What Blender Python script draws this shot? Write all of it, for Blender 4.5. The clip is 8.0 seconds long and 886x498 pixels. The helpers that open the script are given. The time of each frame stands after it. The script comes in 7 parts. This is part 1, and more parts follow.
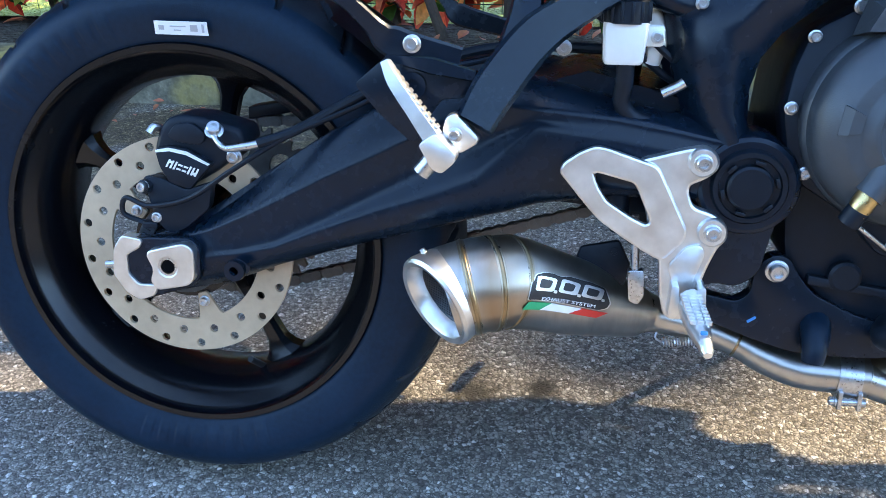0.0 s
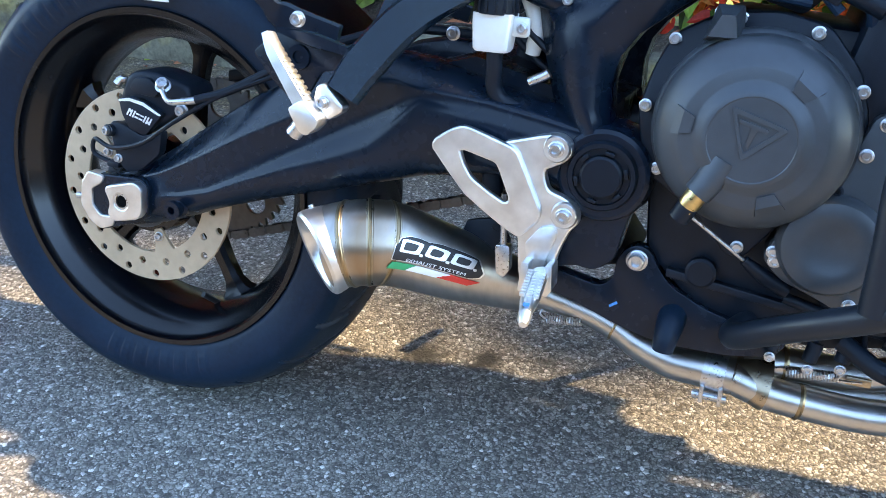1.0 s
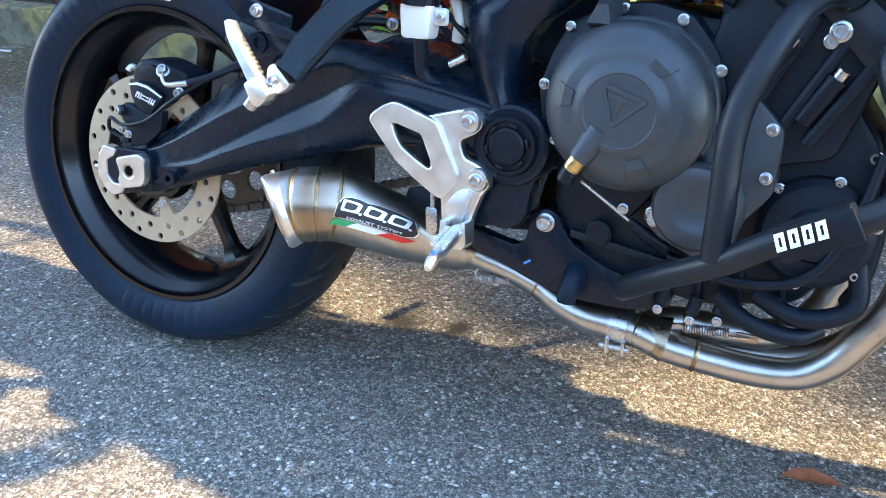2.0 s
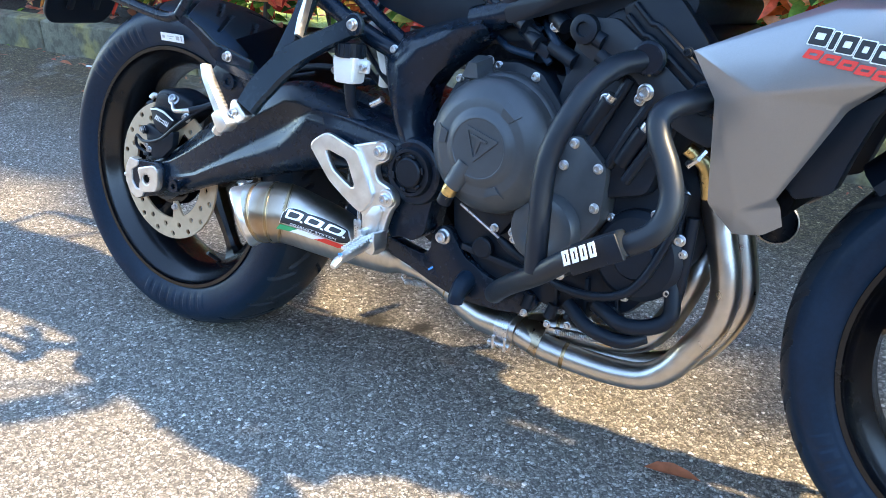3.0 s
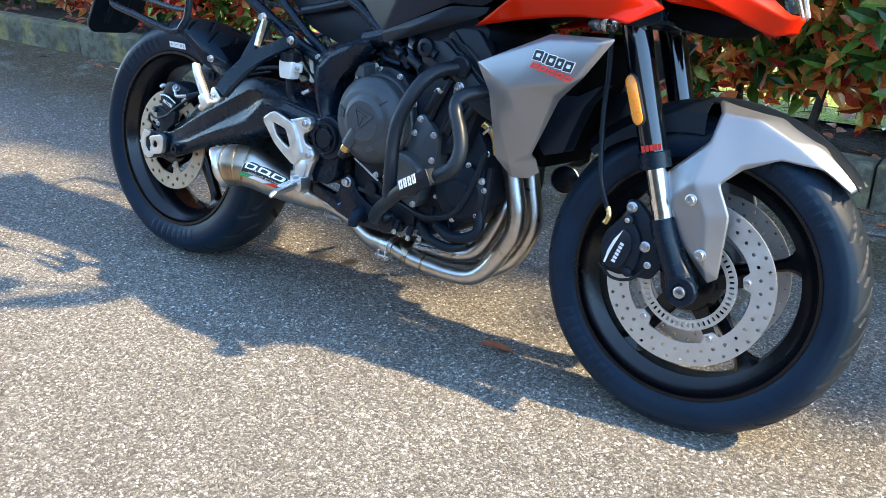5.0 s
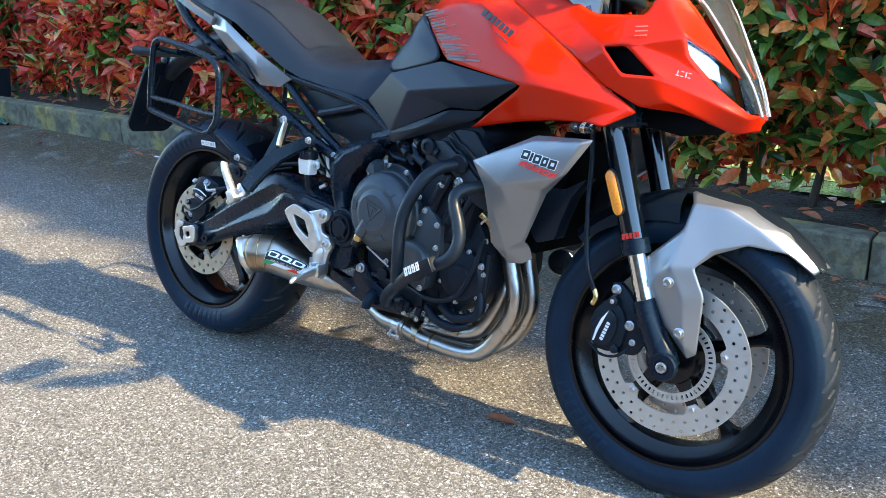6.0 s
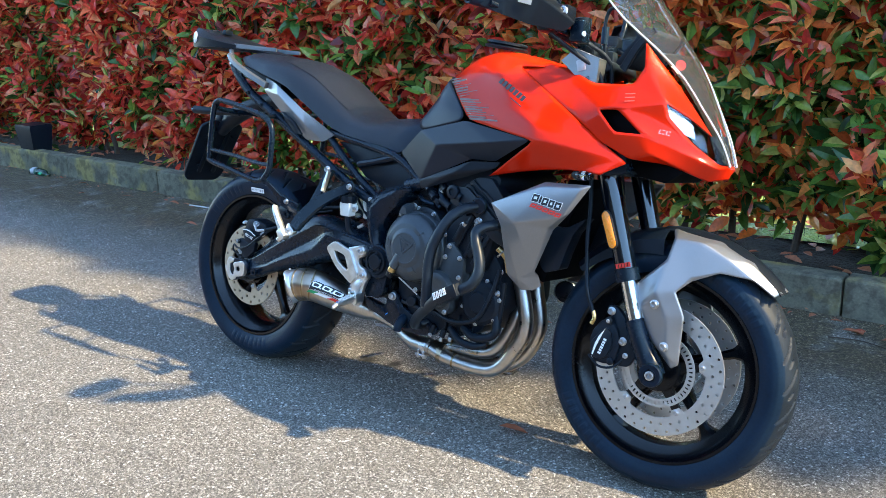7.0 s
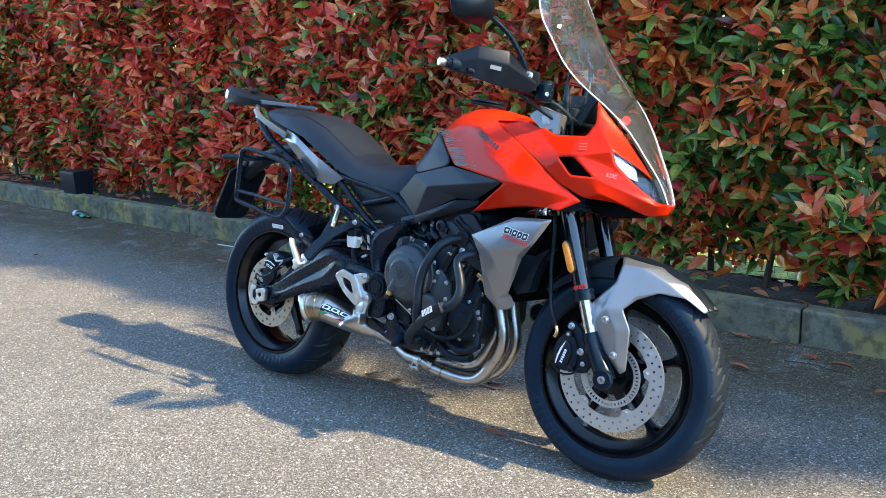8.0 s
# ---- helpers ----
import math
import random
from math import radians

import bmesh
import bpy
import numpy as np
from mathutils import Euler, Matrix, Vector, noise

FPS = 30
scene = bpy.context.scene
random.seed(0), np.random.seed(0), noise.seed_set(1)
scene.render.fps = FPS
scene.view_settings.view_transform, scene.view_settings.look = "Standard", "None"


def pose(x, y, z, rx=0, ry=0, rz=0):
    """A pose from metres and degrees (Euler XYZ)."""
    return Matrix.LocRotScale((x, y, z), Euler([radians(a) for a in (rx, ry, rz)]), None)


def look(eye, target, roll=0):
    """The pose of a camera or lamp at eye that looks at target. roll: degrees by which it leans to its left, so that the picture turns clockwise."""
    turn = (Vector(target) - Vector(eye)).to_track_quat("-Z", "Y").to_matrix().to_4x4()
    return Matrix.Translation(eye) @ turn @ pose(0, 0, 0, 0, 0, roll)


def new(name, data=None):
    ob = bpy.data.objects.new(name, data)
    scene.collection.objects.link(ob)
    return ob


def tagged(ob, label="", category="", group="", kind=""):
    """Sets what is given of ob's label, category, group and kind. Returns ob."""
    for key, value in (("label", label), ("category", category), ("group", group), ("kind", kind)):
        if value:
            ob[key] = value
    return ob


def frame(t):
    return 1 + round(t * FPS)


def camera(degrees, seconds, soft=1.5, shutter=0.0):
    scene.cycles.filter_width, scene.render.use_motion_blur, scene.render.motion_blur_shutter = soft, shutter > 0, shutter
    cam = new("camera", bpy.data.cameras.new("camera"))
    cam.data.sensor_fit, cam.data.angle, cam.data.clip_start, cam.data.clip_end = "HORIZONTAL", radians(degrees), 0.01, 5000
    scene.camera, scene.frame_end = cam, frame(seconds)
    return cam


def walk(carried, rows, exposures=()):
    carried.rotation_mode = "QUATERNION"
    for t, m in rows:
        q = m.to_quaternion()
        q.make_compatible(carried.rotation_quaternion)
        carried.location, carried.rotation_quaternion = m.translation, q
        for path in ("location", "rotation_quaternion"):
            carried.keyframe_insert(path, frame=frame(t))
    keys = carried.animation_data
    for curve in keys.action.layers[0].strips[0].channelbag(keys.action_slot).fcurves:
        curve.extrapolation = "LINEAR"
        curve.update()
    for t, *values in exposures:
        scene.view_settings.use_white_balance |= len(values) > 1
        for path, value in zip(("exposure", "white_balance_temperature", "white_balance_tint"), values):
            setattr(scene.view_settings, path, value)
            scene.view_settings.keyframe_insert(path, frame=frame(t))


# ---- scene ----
cam = camera(51.9, 8.0, soft=0.5)
PATH = [
    (0, (0.427, -0.923, 0.806), (0.177, 0.832, -0.119), -1.2),
    (0.5, (0.542, -0.895, 0.807), (0.125, 0.81, -0.153), -0.8),
    (1, (0.724, -0.949, 0.821), (0.157, 0.721, -0.123), 0.0),
    (1.5, (0.848, -0.996, 0.81), (0.168, 0.638, -0.12), -0.5),
    (1.7, (0.888, -1.016, 0.808), (0.181, 0.615, -0.109), -0.7),
    (2.8, (1.231, -1.075, 0.9), (0.273, 0.46, 0.048), -2.2),
    (3, (1.322, -1.097, 0.906), (0.317, 0.409, 0.057), -1.7),
    (3.5, (1.496, -1.198, 0.952), (0.463, 0.279, 0.085), -1.5),
    (4, (1.651, -1.357, 0.995), (0.639, 0.132, 0.124), -1.5),
    (4.5, (1.782, -1.454, 1.017), (0.758, 0.049, 0.186), -1.2),
    (5, (1.908, -1.521, 1.035), (0.862, -0.021, 0.225), -0.0),
    (5.2, (1.935, -1.541, 1.051), (0.876, -0.024, 0.291), -0.0),
    (6.3, (2.084, -1.65, 1.141), (0.93, -0.155, 0.481), -2.2),
    (6.5, (2.108, -1.711, 1.148), (0.952, -0.214, 0.497), -2.1),
    (7, (2.227, -1.901, 1.181), (1.055, -0.378, 0.627), -1.6),
    (7.5, (2.402, -2.03, 1.198), (1.217, -0.5, 0.694), -1.2),
    (8, (2.565, -2.162, 1.223), (1.334, -0.651, 0.775), -1.6),
]
walk(cam, [(t, look(eye, target, roll)) for t, eye, target, roll in PATH], [(0.0, 3.14, 6850, 5.0), (1.0, 3.25, 7550, 6.0), (2.0, 3.30, 7550, 6.0), (3.0, 3.25, 7350, 5.0), (3.5, 3.08, 7200, 4.0), (5.0, 2.78, 7050, 2.0), (6.5, 2.70, 6800, 0.0), (8.0, 2.57, 6750, 0.0)])

# ---- light: morning sun over the hedge, clear sky ----
SUN = Vector((0.99, 0.25, 1.0)).normalized()          # towards the sun
elevation = math.asin(SUN.z)
world = bpy.data.worlds.new("sky")
scene.world = world
world.use_nodes = True
wn = world.node_tree
sky = wn.nodes.new("ShaderNodeTexSky")
sky.sky_type, sky.sun_disc = "NISHITA", False
sky.sun_elevation, sky.altitude = elevation, 1200
sky.sun_rotation = math.atan2(SUN.x, SUN.y)
sky.air_density, sky.dust_density, sky.ozone_density = 1.0, 0.0, 3.2
wn.nodes["Background"].inputs["Strength"].default_value = 0.15
wn.links.new(sky.outputs[0], wn.nodes["Background"].inputs["Color"])
sun = new("sun", bpy.data.lights.new("sun", "SUN"))
sun.data.energy, sun.data.angle, sun.data.color = 1.8, radians(1.3), (1.0, 0.80, 0.56)
sun.matrix_world = look(SUN * 30, (0, 0, 0))

# ---- materials ----
def nodes_of(name):
    m = bpy.data.materials.new(name)
    m.use_nodes = True
    nt = m.node_tree
    return m, nt, nt.nodes["Principled BSDF"]


def tex(nt, kind, scale, detail=3.0, vec=None):
    n = nt.nodes.new("ShaderNodeTex" + kind)
    n.inputs["Scale"].default_value = scale
    if kind == "Noise":
        n.inputs["Detail"].default_value = detail
    if vec is None:
        c = nt.nodes.get("coords") or nt.nodes.new("ShaderNodeTexCoord")
        c.name = "coords"
        vec = c.outputs["Object"]
    nt.links.new(vec, n.inputs["Vector"])
    return n


def maths(nt, op, a, b=None, clamp=False):
    n = nt.nodes.new("ShaderNodeMath")
    n.operation, n.use_clamp = op, clamp
    for i, v in enumerate((a, b)):
        if v is None:
            continue
        if isinstance(v, (int, float)):
            n.inputs[i].default_value = v
        else:
            nt.links.new(v, n.inputs[i])
    return n.outputs[0]


def ramp(nt, fac, stops, interp="LINEAR"):
    n = nt.nodes.new("ShaderNodeValToRGB")
    n.color_ramp.interpolation = interp
    el = n.color_ramp.elements
    while len(el) < len(stops):
        el.new(0.5)
    for e, (p, c) in zip(el, stops):
        e.position = p
        e.color = (*c, 1) if len(c) == 3 else c
    nt.links.new(fac, n.inputs[0])
    return n.outputs[0]


def blend(nt, fac, a, b, mode="MIX"):
    n = nt.nodes.new("ShaderNodeMix")
    n.data_type, n.blend_type = "RGBA", mode
    for key, v in ((0, fac), (6, a), (7, b)):
        if isinstance(v, (int, float)):
            n.inputs[key].default_value = v
        elif isinstance(v, tuple):
            n.inputs[key].default_value = (*v, 1)
        else:
            nt.links.new(v, n.inputs[key])
    return n.outputs[2]


def bumped(nt, p, height, strength, distance=0.002):
    b = nt.nodes.new("ShaderNodeBump")
    b.inputs["Strength"].default_value, b.inputs["Distance"].default_value = strength, distance
    nt.links.new(height, b.inputs["Height"])
    nt.links.new(b.outputs[0], p.inputs["Normal"])


def surface(name, color, rough=0.5, metal=0.0, var=0.15, patch=7.0, grain=90.0, bump=0.15, fine=600.0, depth=0.0006, coat=0.0, rvar=0.12, flake=0.0, dust=0.0, spec=0.5):
    """A surface with patchy and grainy variation of colour, roughness and relief."""
    m, nt, p = nodes_of(name)
    a, b = tex(nt, "Noise", patch), tex(nt, "Noise", grain, 4)
    mixed = maths(nt, "ADD", maths(nt, "MULTIPLY", a.outputs[0], 0.6), maths(nt, "MULTIPLY", b.outputs[0], 0.4))
    lo, hi = tuple(max(0, c * (1 - var)) for c in color), tuple(min(1, c * (1 + var)) for c in color)
    col = ramp(nt, mixed, [(0.3, lo), (0.7, hi)])
    if dust:
        d = maths(nt, "MULTIPLY", ramp(nt, tex(nt, "Noise", 14, 6).outputs[0], [(0.45, (0, 0, 0)), (0.75, (1, 1, 1))]), dust)
        col = blend(nt, d, col, (0.30, 0.26, 0.2))
    nt.links.new(col, p.inputs["Base Color"])
    r = maths(nt, "ADD", maths(nt, "MULTIPLY", maths(nt, "SUBTRACT", mixed, 0.5), rvar * 3), rough, True)
    nt.links.new(r, p.inputs["Roughness"])
    p.inputs["Metallic"].default_value = metal
    p.inputs["Coat Weight"].default_value = coat
    p.inputs["Specular IOR Level"].default_value = spec
    p.inputs["Coat Roughness"].default_value = 0.06
    if flake:
        v = tex(nt, "Voronoi", 1800)
        f = ramp(nt, v.outputs["Color"], [(0.0, tuple(c * (1 - flake) for c in color)), (1.0, tuple(min(1, c * (1 + flake)) for c in color))])
        nt.links.new(blend(nt, 0.5, col, f), p.inputs["Base Color"])
    bumped(nt, p, tex(nt, "Noise", fine, 2).outputs[0], bump, depth)
    return m


def brushed(name, color, rough=0.28, stretch=(40, 40, 900), tint=0.0):
    """Brushed or drawn metal: fine scratches along one way, faint heat colours."""
    m, nt, p = nodes_of(name)
    c = nt.nodes.new("ShaderNodeTexCoord")
    mp = nt.nodes.new("ShaderNodeMapping")
    mp.inputs["Scale"].default_value = stretch
    nt.links.new(c.outputs["Object"], mp.inputs["Vector"])
    s = tex(nt, "Noise", 1.0, 4, mp.outputs[0])
    patch = tex(nt, "Noise", 11.0, 4)
    col = ramp(nt, s.outputs[0], [(0.3, tuple(x * 0.85 for x in color)), (0.7, tuple(min(1, x * 1.1) for x in color))])
    if tint:
        h = ramp(nt, patch.outputs[0], [(0.42, color), (0.56, (0.55, 0.43, 0.27)), (0.7, (0.36, 0.3, 0.33))])
        col = blend(nt, tint, col, h)
    nt.links.new(col, p.inputs["Base Color"])
    p.inputs["Metallic"].default_value = 1.0
    nt.links.new(maths(nt, "ADD", maths(nt, "MULTIPLY", maths(nt, "SUBTRACT", s.outputs[0], 0.5), 0.2), rough, True), p.inputs["Roughness"])
    bumped(nt, p, tex(nt, "Noise", 1400, 2).outputs[0], 0.08, 0.0002)
    return m


def plain_glass(name, color=(1, 1, 1), rough=0.0, ior=1.45):
    m, nt, p = nodes_of(name)
    p.inputs["Base Color"].default_value = (*color, 1)
    p.inputs["Transmission Weight"].default_value = 1.0
    p.inputs["Roughness"].default_value = rough
    p.inputs["IOR"].default_value = ior
    return m


def asphalt_material():
    """Worn surface dressing: pale and dark chips in a grey binder, moss by the kerb, two oil spots."""
    m, nt, p = nodes_of("asphalt")
    c = nt.nodes.new("ShaderNodeTexCoord")
    c.name = "coords"
    warp = tex(nt, "Noise", 30, 2)
    # angular chips, two sizes, dark binder in the gaps between them
    shift = nt.nodes.new("ShaderNodeVectorMath")
    shift.operation = "MULTIPLY_ADD"
    nt.links.new(tex(nt, "Noise", 260, 2).outputs["Color"], shift.inputs[0])
    shift.inputs[1].default_value = (0.0035, 0.0035, 0.0)
    nt.links.new(c.outputs["Object"], shift.inputs[2])
    chip = tex(nt, "Voronoi", 165, vec=shift.outputs[0])
    gaps = tex(nt, "Voronoi", 165, vec=shift.outputs[0])
    gaps.feature = "DISTANCE_TO_EDGE"
    small = tex(nt, "Voronoi", 340, vec=shift.outputs[0])
    small_gaps = tex(nt, "Voronoi", 340, vec=shift.outputs[0])
    small_gaps.feature = "DISTANCE_TO_EDGE"
    sep = nt.nodes.new("ShaderNodeSeparateColor")
    nt.links.new(chip.outputs["Color"], sep.inputs[0])
    sep2 = nt.nodes.new("ShaderNodeSeparateColor")
    nt.links.new(small.outputs["Color"], sep2.inputs[0])
    stone = ramp(nt, sep.outputs[0], [(0.0, (0.115, 0.106, 0.094)), (0.3, (0.23, 0.212, 0.186)), (0.65, (0.335, 0.312, 0.276)), (0.9, (0.47, 0.445, 0.405)), (1.0, (0.80, 0.77, 0.72))])
    fine = ramp(nt, sep2.outputs[0], [(0.0, (0.085, 0.078, 0.069)), (0.5, (0.23, 0.212, 0.186)), (1.0, (0.50, 0.47, 0.42))])
    stone = blend(nt, ramp(nt, sep.outputs[1], [(0.52, (0, 0, 0)), (0.56, (1, 1, 1))]), stone, fine)
    seam = maths(nt, "MULTIPLY", ramp(nt, gaps.outputs["Distance"], [(0.0, (0, 0, 0)), (0.14, (1, 1, 1))]), ramp(nt, small_gaps.outputs["Distance"], [(0.0, (0.55, 0.55, 0.55)), (0.10, (1, 1, 1))]))
    col = blend(nt, seam, blend(nt, 0.80, stone, (0.050, 0.046, 0.041)), stone)
    big = tex(nt, "Noise", 1.3, 5)
    mid = tex(nt, "Noise", 9, 5)
    wear = ramp(nt, big.outputs[0], [(0.3, (0.84, 0.83, 0.82)), (0.7, (1.00, 0.99, 0.98))])
    col = blend(nt, 1.0, col, wear, "MULTIPLY")
    wear2 = ramp(nt, mid.outputs[0], [(0.3, (0.92, 0.91, 0.90)), (0.7, (1.06, 1.06, 1.06))])
    col = blend(nt, 1.0, col, wear2, "MULTIPLY")
    wear3 = ramp(nt, tex(nt, "Noise", 125, 4).outputs[0], [(0.34, (0.70, 0.69, 0.68)), (0.66, (1.36, 1.36, 1.36))])
    col = blend(nt, 1.0, col, wear3, "MULTIPLY")
    xyz = nt.nodes.new("ShaderNodeSeparateXYZ")
    nt.links.new(c.outputs["Object"], xyz.inputs[0])
    # moss and washed-in soil along the kerb
    near = maths(nt, "MULTIPLY", maths(nt, "SUBTRACT", xyz.outputs[1], 0.55), 2.2, True)
    blot = ramp(nt, tex(nt, "Noise", 5.5, 6).outputs[0], [(0.28, (0, 0, 0)), (0.46, (1, 1, 1))])
    moss = maths(nt, "MULTIPLY", near, blot)
    mosscol = ramp(nt, tex(nt, "Noise", 40, 3).outputs[0], [(0.35, (0.34, 0.25, 0.17)), (0.6, (0.56, 0.46, 0.24)), (0.75, (0.80, 0.60, 0.38))])
    col = blend(nt, maths(nt, "MULTIPLY", moss, 0.9), col, mosscol, "MULTIPLY")
    # two old oil spots
    for sx, sy, sr in ((0.315, 0.163, 0.045), (0.412, 0.178, 0.034)):
        v = nt.nodes.new("ShaderNodeVectorMath")
        v.operation = "DISTANCE"
        nt.links.new(c.outputs["Object"], v.inputs[0])
        v.inputs[1].default_value = (sx, sy, 0)
        ragged = maths(nt, "ADD", v.outputs["Value"], maths(nt, "MULTIPLY", maths(nt, "SUBTRACT", warp.outputs[0], 0.5), 0.03))
        spot = maths(nt, "SUBTRACT", 1.0, maths(nt, "DIVIDE", ragged, sr), True)
        col = blend(nt, maths(nt, "MULTIPLY", spot, 1.3, True), col, (0.03, 0.028, 0.025))
    nt.links.new(col, p.inputs["Base Color"])
    p.inputs["Roughness"].default_value = 0.82
    p.inputs["Specular IOR Level"].default_value = 0.35
    h = maths(nt, "ADD", ramp(nt, gaps.outputs["Distance"], [(0.0, (0, 0, 0)), (0.30, (1, 1, 1))]), maths(nt, "MULTIPLY", sep.outputs[2], 0.8))
    bumped(nt, p, h, 0.7, 0.0022)
    return m


def concrete_material():
    m, nt, p = nodes_of("kerb_concrete")
    here = nt.nodes.new("ShaderNodeNewGeometry").outputs["Position"]
    a, b = tex(nt, "Noise", 6, 6, here), tex(nt, "Noise", 120, 5, here)
    info = nt.nodes.new("ShaderNodeObjectInfo")
    col = ramp(nt, maths(nt, "ADD", maths(nt, "MULTIPLY", a.outputs[0], 0.6), maths(nt, "MULTIPLY", b.outputs[0], 0.4)), [(0.32, (0.090, 0.080, 0.052)), (0.55, (0.190, 0.168, 0.112)), (0.72, (0.32, 0.29, 0.205))])
    col = blend(nt, maths(nt, "MULTIPLY", info.outputs["Random"], 0.25), col, (0.2, 0.2, 0.17))
    alga = ramp(nt, tex(nt, "Noise", 3.1, 5, here).outputs[0], [(0.5, (0, 0, 0)), (0.66, (1, 1, 1))])
    col = blend(nt, maths(nt, "MULTIPLY", alga, 0.6), col, (0.105, 0.100, 0.060))
    lich = ramp(nt, tex(nt, "Noise", 5.3, 6, here).outputs[0], [(0.50, (0, 0, 0)), (0.60, (1, 1, 1))])
    col = blend(nt, maths(nt, "MULTIPLY", lich, 0.65), col, (0.34, 0.26, 0.07))
    grime = ramp(nt, tex(nt, "Noise", 26, 6, here).outputs[0], [(0.46, (0, 0, 0)), (0.62, (1, 1, 1))])
    col = blend(nt, maths(nt, "MULTIPLY", grime, 0.55), col, (0.045, 0.038, 0.026))
    nt.links.new(col, p.inputs["Base Color"])
    p.inputs["Roughness"].default_value = 0.9
    bumped(nt, p, b.outputs[0], 0.5, 0.003)
    return m


def leaf_material(name, stops, rough=0.24, trans=0.36):
    """A glossy leaf: its colour changes from leaf to leaf; light comes through the blade."""
    m, nt, p = nodes_of(name)
    g = nt.nodes.new("ShaderNodeNewGeometry")
    col = ramp(nt, g.outputs["Random Per Island"], stops)
    n = tex(nt, "Noise", 60, 3)
    col = blend(nt, 1.0, col, ramp(nt, n.outputs[0], [(0.3, (0.75, 0.75, 0.75)), (0.7, (1.2, 1.2, 1.2))]), "MULTIPLY")
    nt.links.new(col, p.inputs["Base Color"])
    p.inputs["Roughness"].default_value = rough
    t = nt.nodes.new("ShaderNodeBsdfTranslucent")
    nt.links.new(col, t.inputs["Color"])
    mx = nt.nodes.new("ShaderNodeMixShader")
    mx.inputs[0].default_value = trans
    nt.links.new(p.outputs[0], mx.inputs[1])
    nt.links.new(t.outputs[0], mx.inputs[2])
    nt.links.new(mx.outputs[0], nt.nodes["Material Output"].inputs["Surface"])
    bumped(nt, p, n.outputs[0], 0.2, 0.002)
    return m


RED_STOPS = [(0.0, (0.14, 0.014, 0.012)), (0.18, (0.46, 0.034, 0.024)), (0.5, (0.84, 0.085, 0.048)), (0.75, (0.92, 0.20, 0.085)), (0.9, (0.92, 0.36, 0.17)), (1.0, (0.60, 0.40, 0.11))]
GREEN_STOPS = [(0.0, (0.020, 0.055, 0.016)), (0.4, (0.070, 0.160, 0.030)), (0.75, (0.20, 0.34, 0.055)), (1.0, (0.50, 0.46, 0.10))]
ORANGE_STOPS = [(0.0, (0.30, 0.045, 0.016)), (0.3, (0.72, 0.13, 0.030)), (0.65, (0.92, 0.27, 0.055)), (1.0, (0.95, 0.46, 0.14))]
leaf_red, leaf_green, leaf_orange = leaf_material("leaf_red", RED_STOPS), leaf_material("leaf_green", GREEN_STOPS), leaf_material("leaf_orange", ORANGE_STOPS)
leaf_dry = leaf_material("leaf_fallen", [(0.0, (0.36, 0.07, 0.035)), (1.0, (0.42, 0.16, 0.07))], 0.6, 0.1)
asphalt, concrete = asphalt_material(), concrete_material()
# soil colour darkened to carry the shade of the leaves overhead
soil = surface("soil", (0.026, 0.019, 0.013), 0.95, var=0.6, patch=9, grain=70, bump=1.0, fine=60, depth=0.02)
grass_mat = surface("grass", (0.30, 0.38, 0.06), 0.8, var=0.45, patch=4, grain=60, bump=1.0, fine=90, depth=0.02)
bark = surface("bark", (0.07, 0.05, 0.036), 0.9, var=0.4, bump=0.8, fine=120, depth=0.003)
fence_green = surface("fence_green", (0.02, 0.075, 0.045), 0.45)
tread_rubber = surface("tyre_tread", (0.0130, 0.0185, 0.0260), 0.50, var=0.35, patch=14, grain=160, bump=0.35, fine=900, dust=0.010, spec=0.20)
rubber = surface("tyre_rubber", (0.0052, 0.0155, 0.0310), 0.38, var=0.35, patch=10, grain=160, bump=0.3, fine=900, dust=0.004, spec=0.16)
black_paint = surface("satin_black_paint", (0.0028, 0.0085, 0.0175), 0.27, var=0.25, patch=12, bump=0.03, fine=1500, depth=0.0002, rvar=0.06, spec=0.27)
wheel_black = surface("wheel_black", (0.0012, 0.0020, 0.0036), 0.22, var=0.2, bump=0.02, dust=0.002, spec=0.45)
powder_black = surface("powder_black_tube", (0.0070, 0.0115, 0.0180), 0.42, var=0.15, patch=14, bump=0.10, fine=1300, depth=0.0003, spec=0.32)
cast_black = surface("engine_black", (0.0062, 0.0105, 0.0170), 0.42, var=0.3, patch=16, bump=0.25, fine=900, depth=0.0005, rvar=0.10, spec=0.20)
cast_grey = surface("engine_cover_grey", (0.045, 0.053, 0.061), 0.38, metal=0.25, var=0.16, bump=0.25, fine=1100, depth=0.0004)
plastic = surface("black_plastic", (0.0044, 0.0084, 0.0145), 0.40, var=0.2, bump=0.22, fine=1500, depth=0.0005, spec=0.22)
# near-black for recesses and inner parts: deep shade put into the colour
shade_black = surface("shade_black_inner_parts", (0.0014, 0.0016, 0.0022), 0.7, var=0.3, spec=0.06)
seat_mat = surface("seat_vinyl", (0.006, 0.0105, 0.0200), 0.45, var=0.15, bump=0.6, fine=700, depth=0.0005, spec=0.35)
# the seat's vinyl made paler: sky sheen put into the colour
seat_sheen = surface("seat_sheen_vinyl", (0.011, 0.0155, 0.0250), 0.46, var=0.2, bump=0.4, fine=1400, depth=0.0005, spec=0.40)
red_paint = surface("red_paint", (0.50, 0.013, 0.0012), 0.40, metal=0.0, var=0.03, bump=0.0, coat=0.34, flake=0.06, rvar=0.02, spec=0.06)
silver_paint = surface("silver_paint", (0.25, 0.255, 0.268), 0.33, metal=0.65, var=0.04, bump=0.02, coat=0.25, flake=0.18, rvar=0.03)
silver_light = surface("pale_silver_paint", (0.24, 0.245, 0.255), 0.38, metal=0.8, var=0.05, bump=0.02)
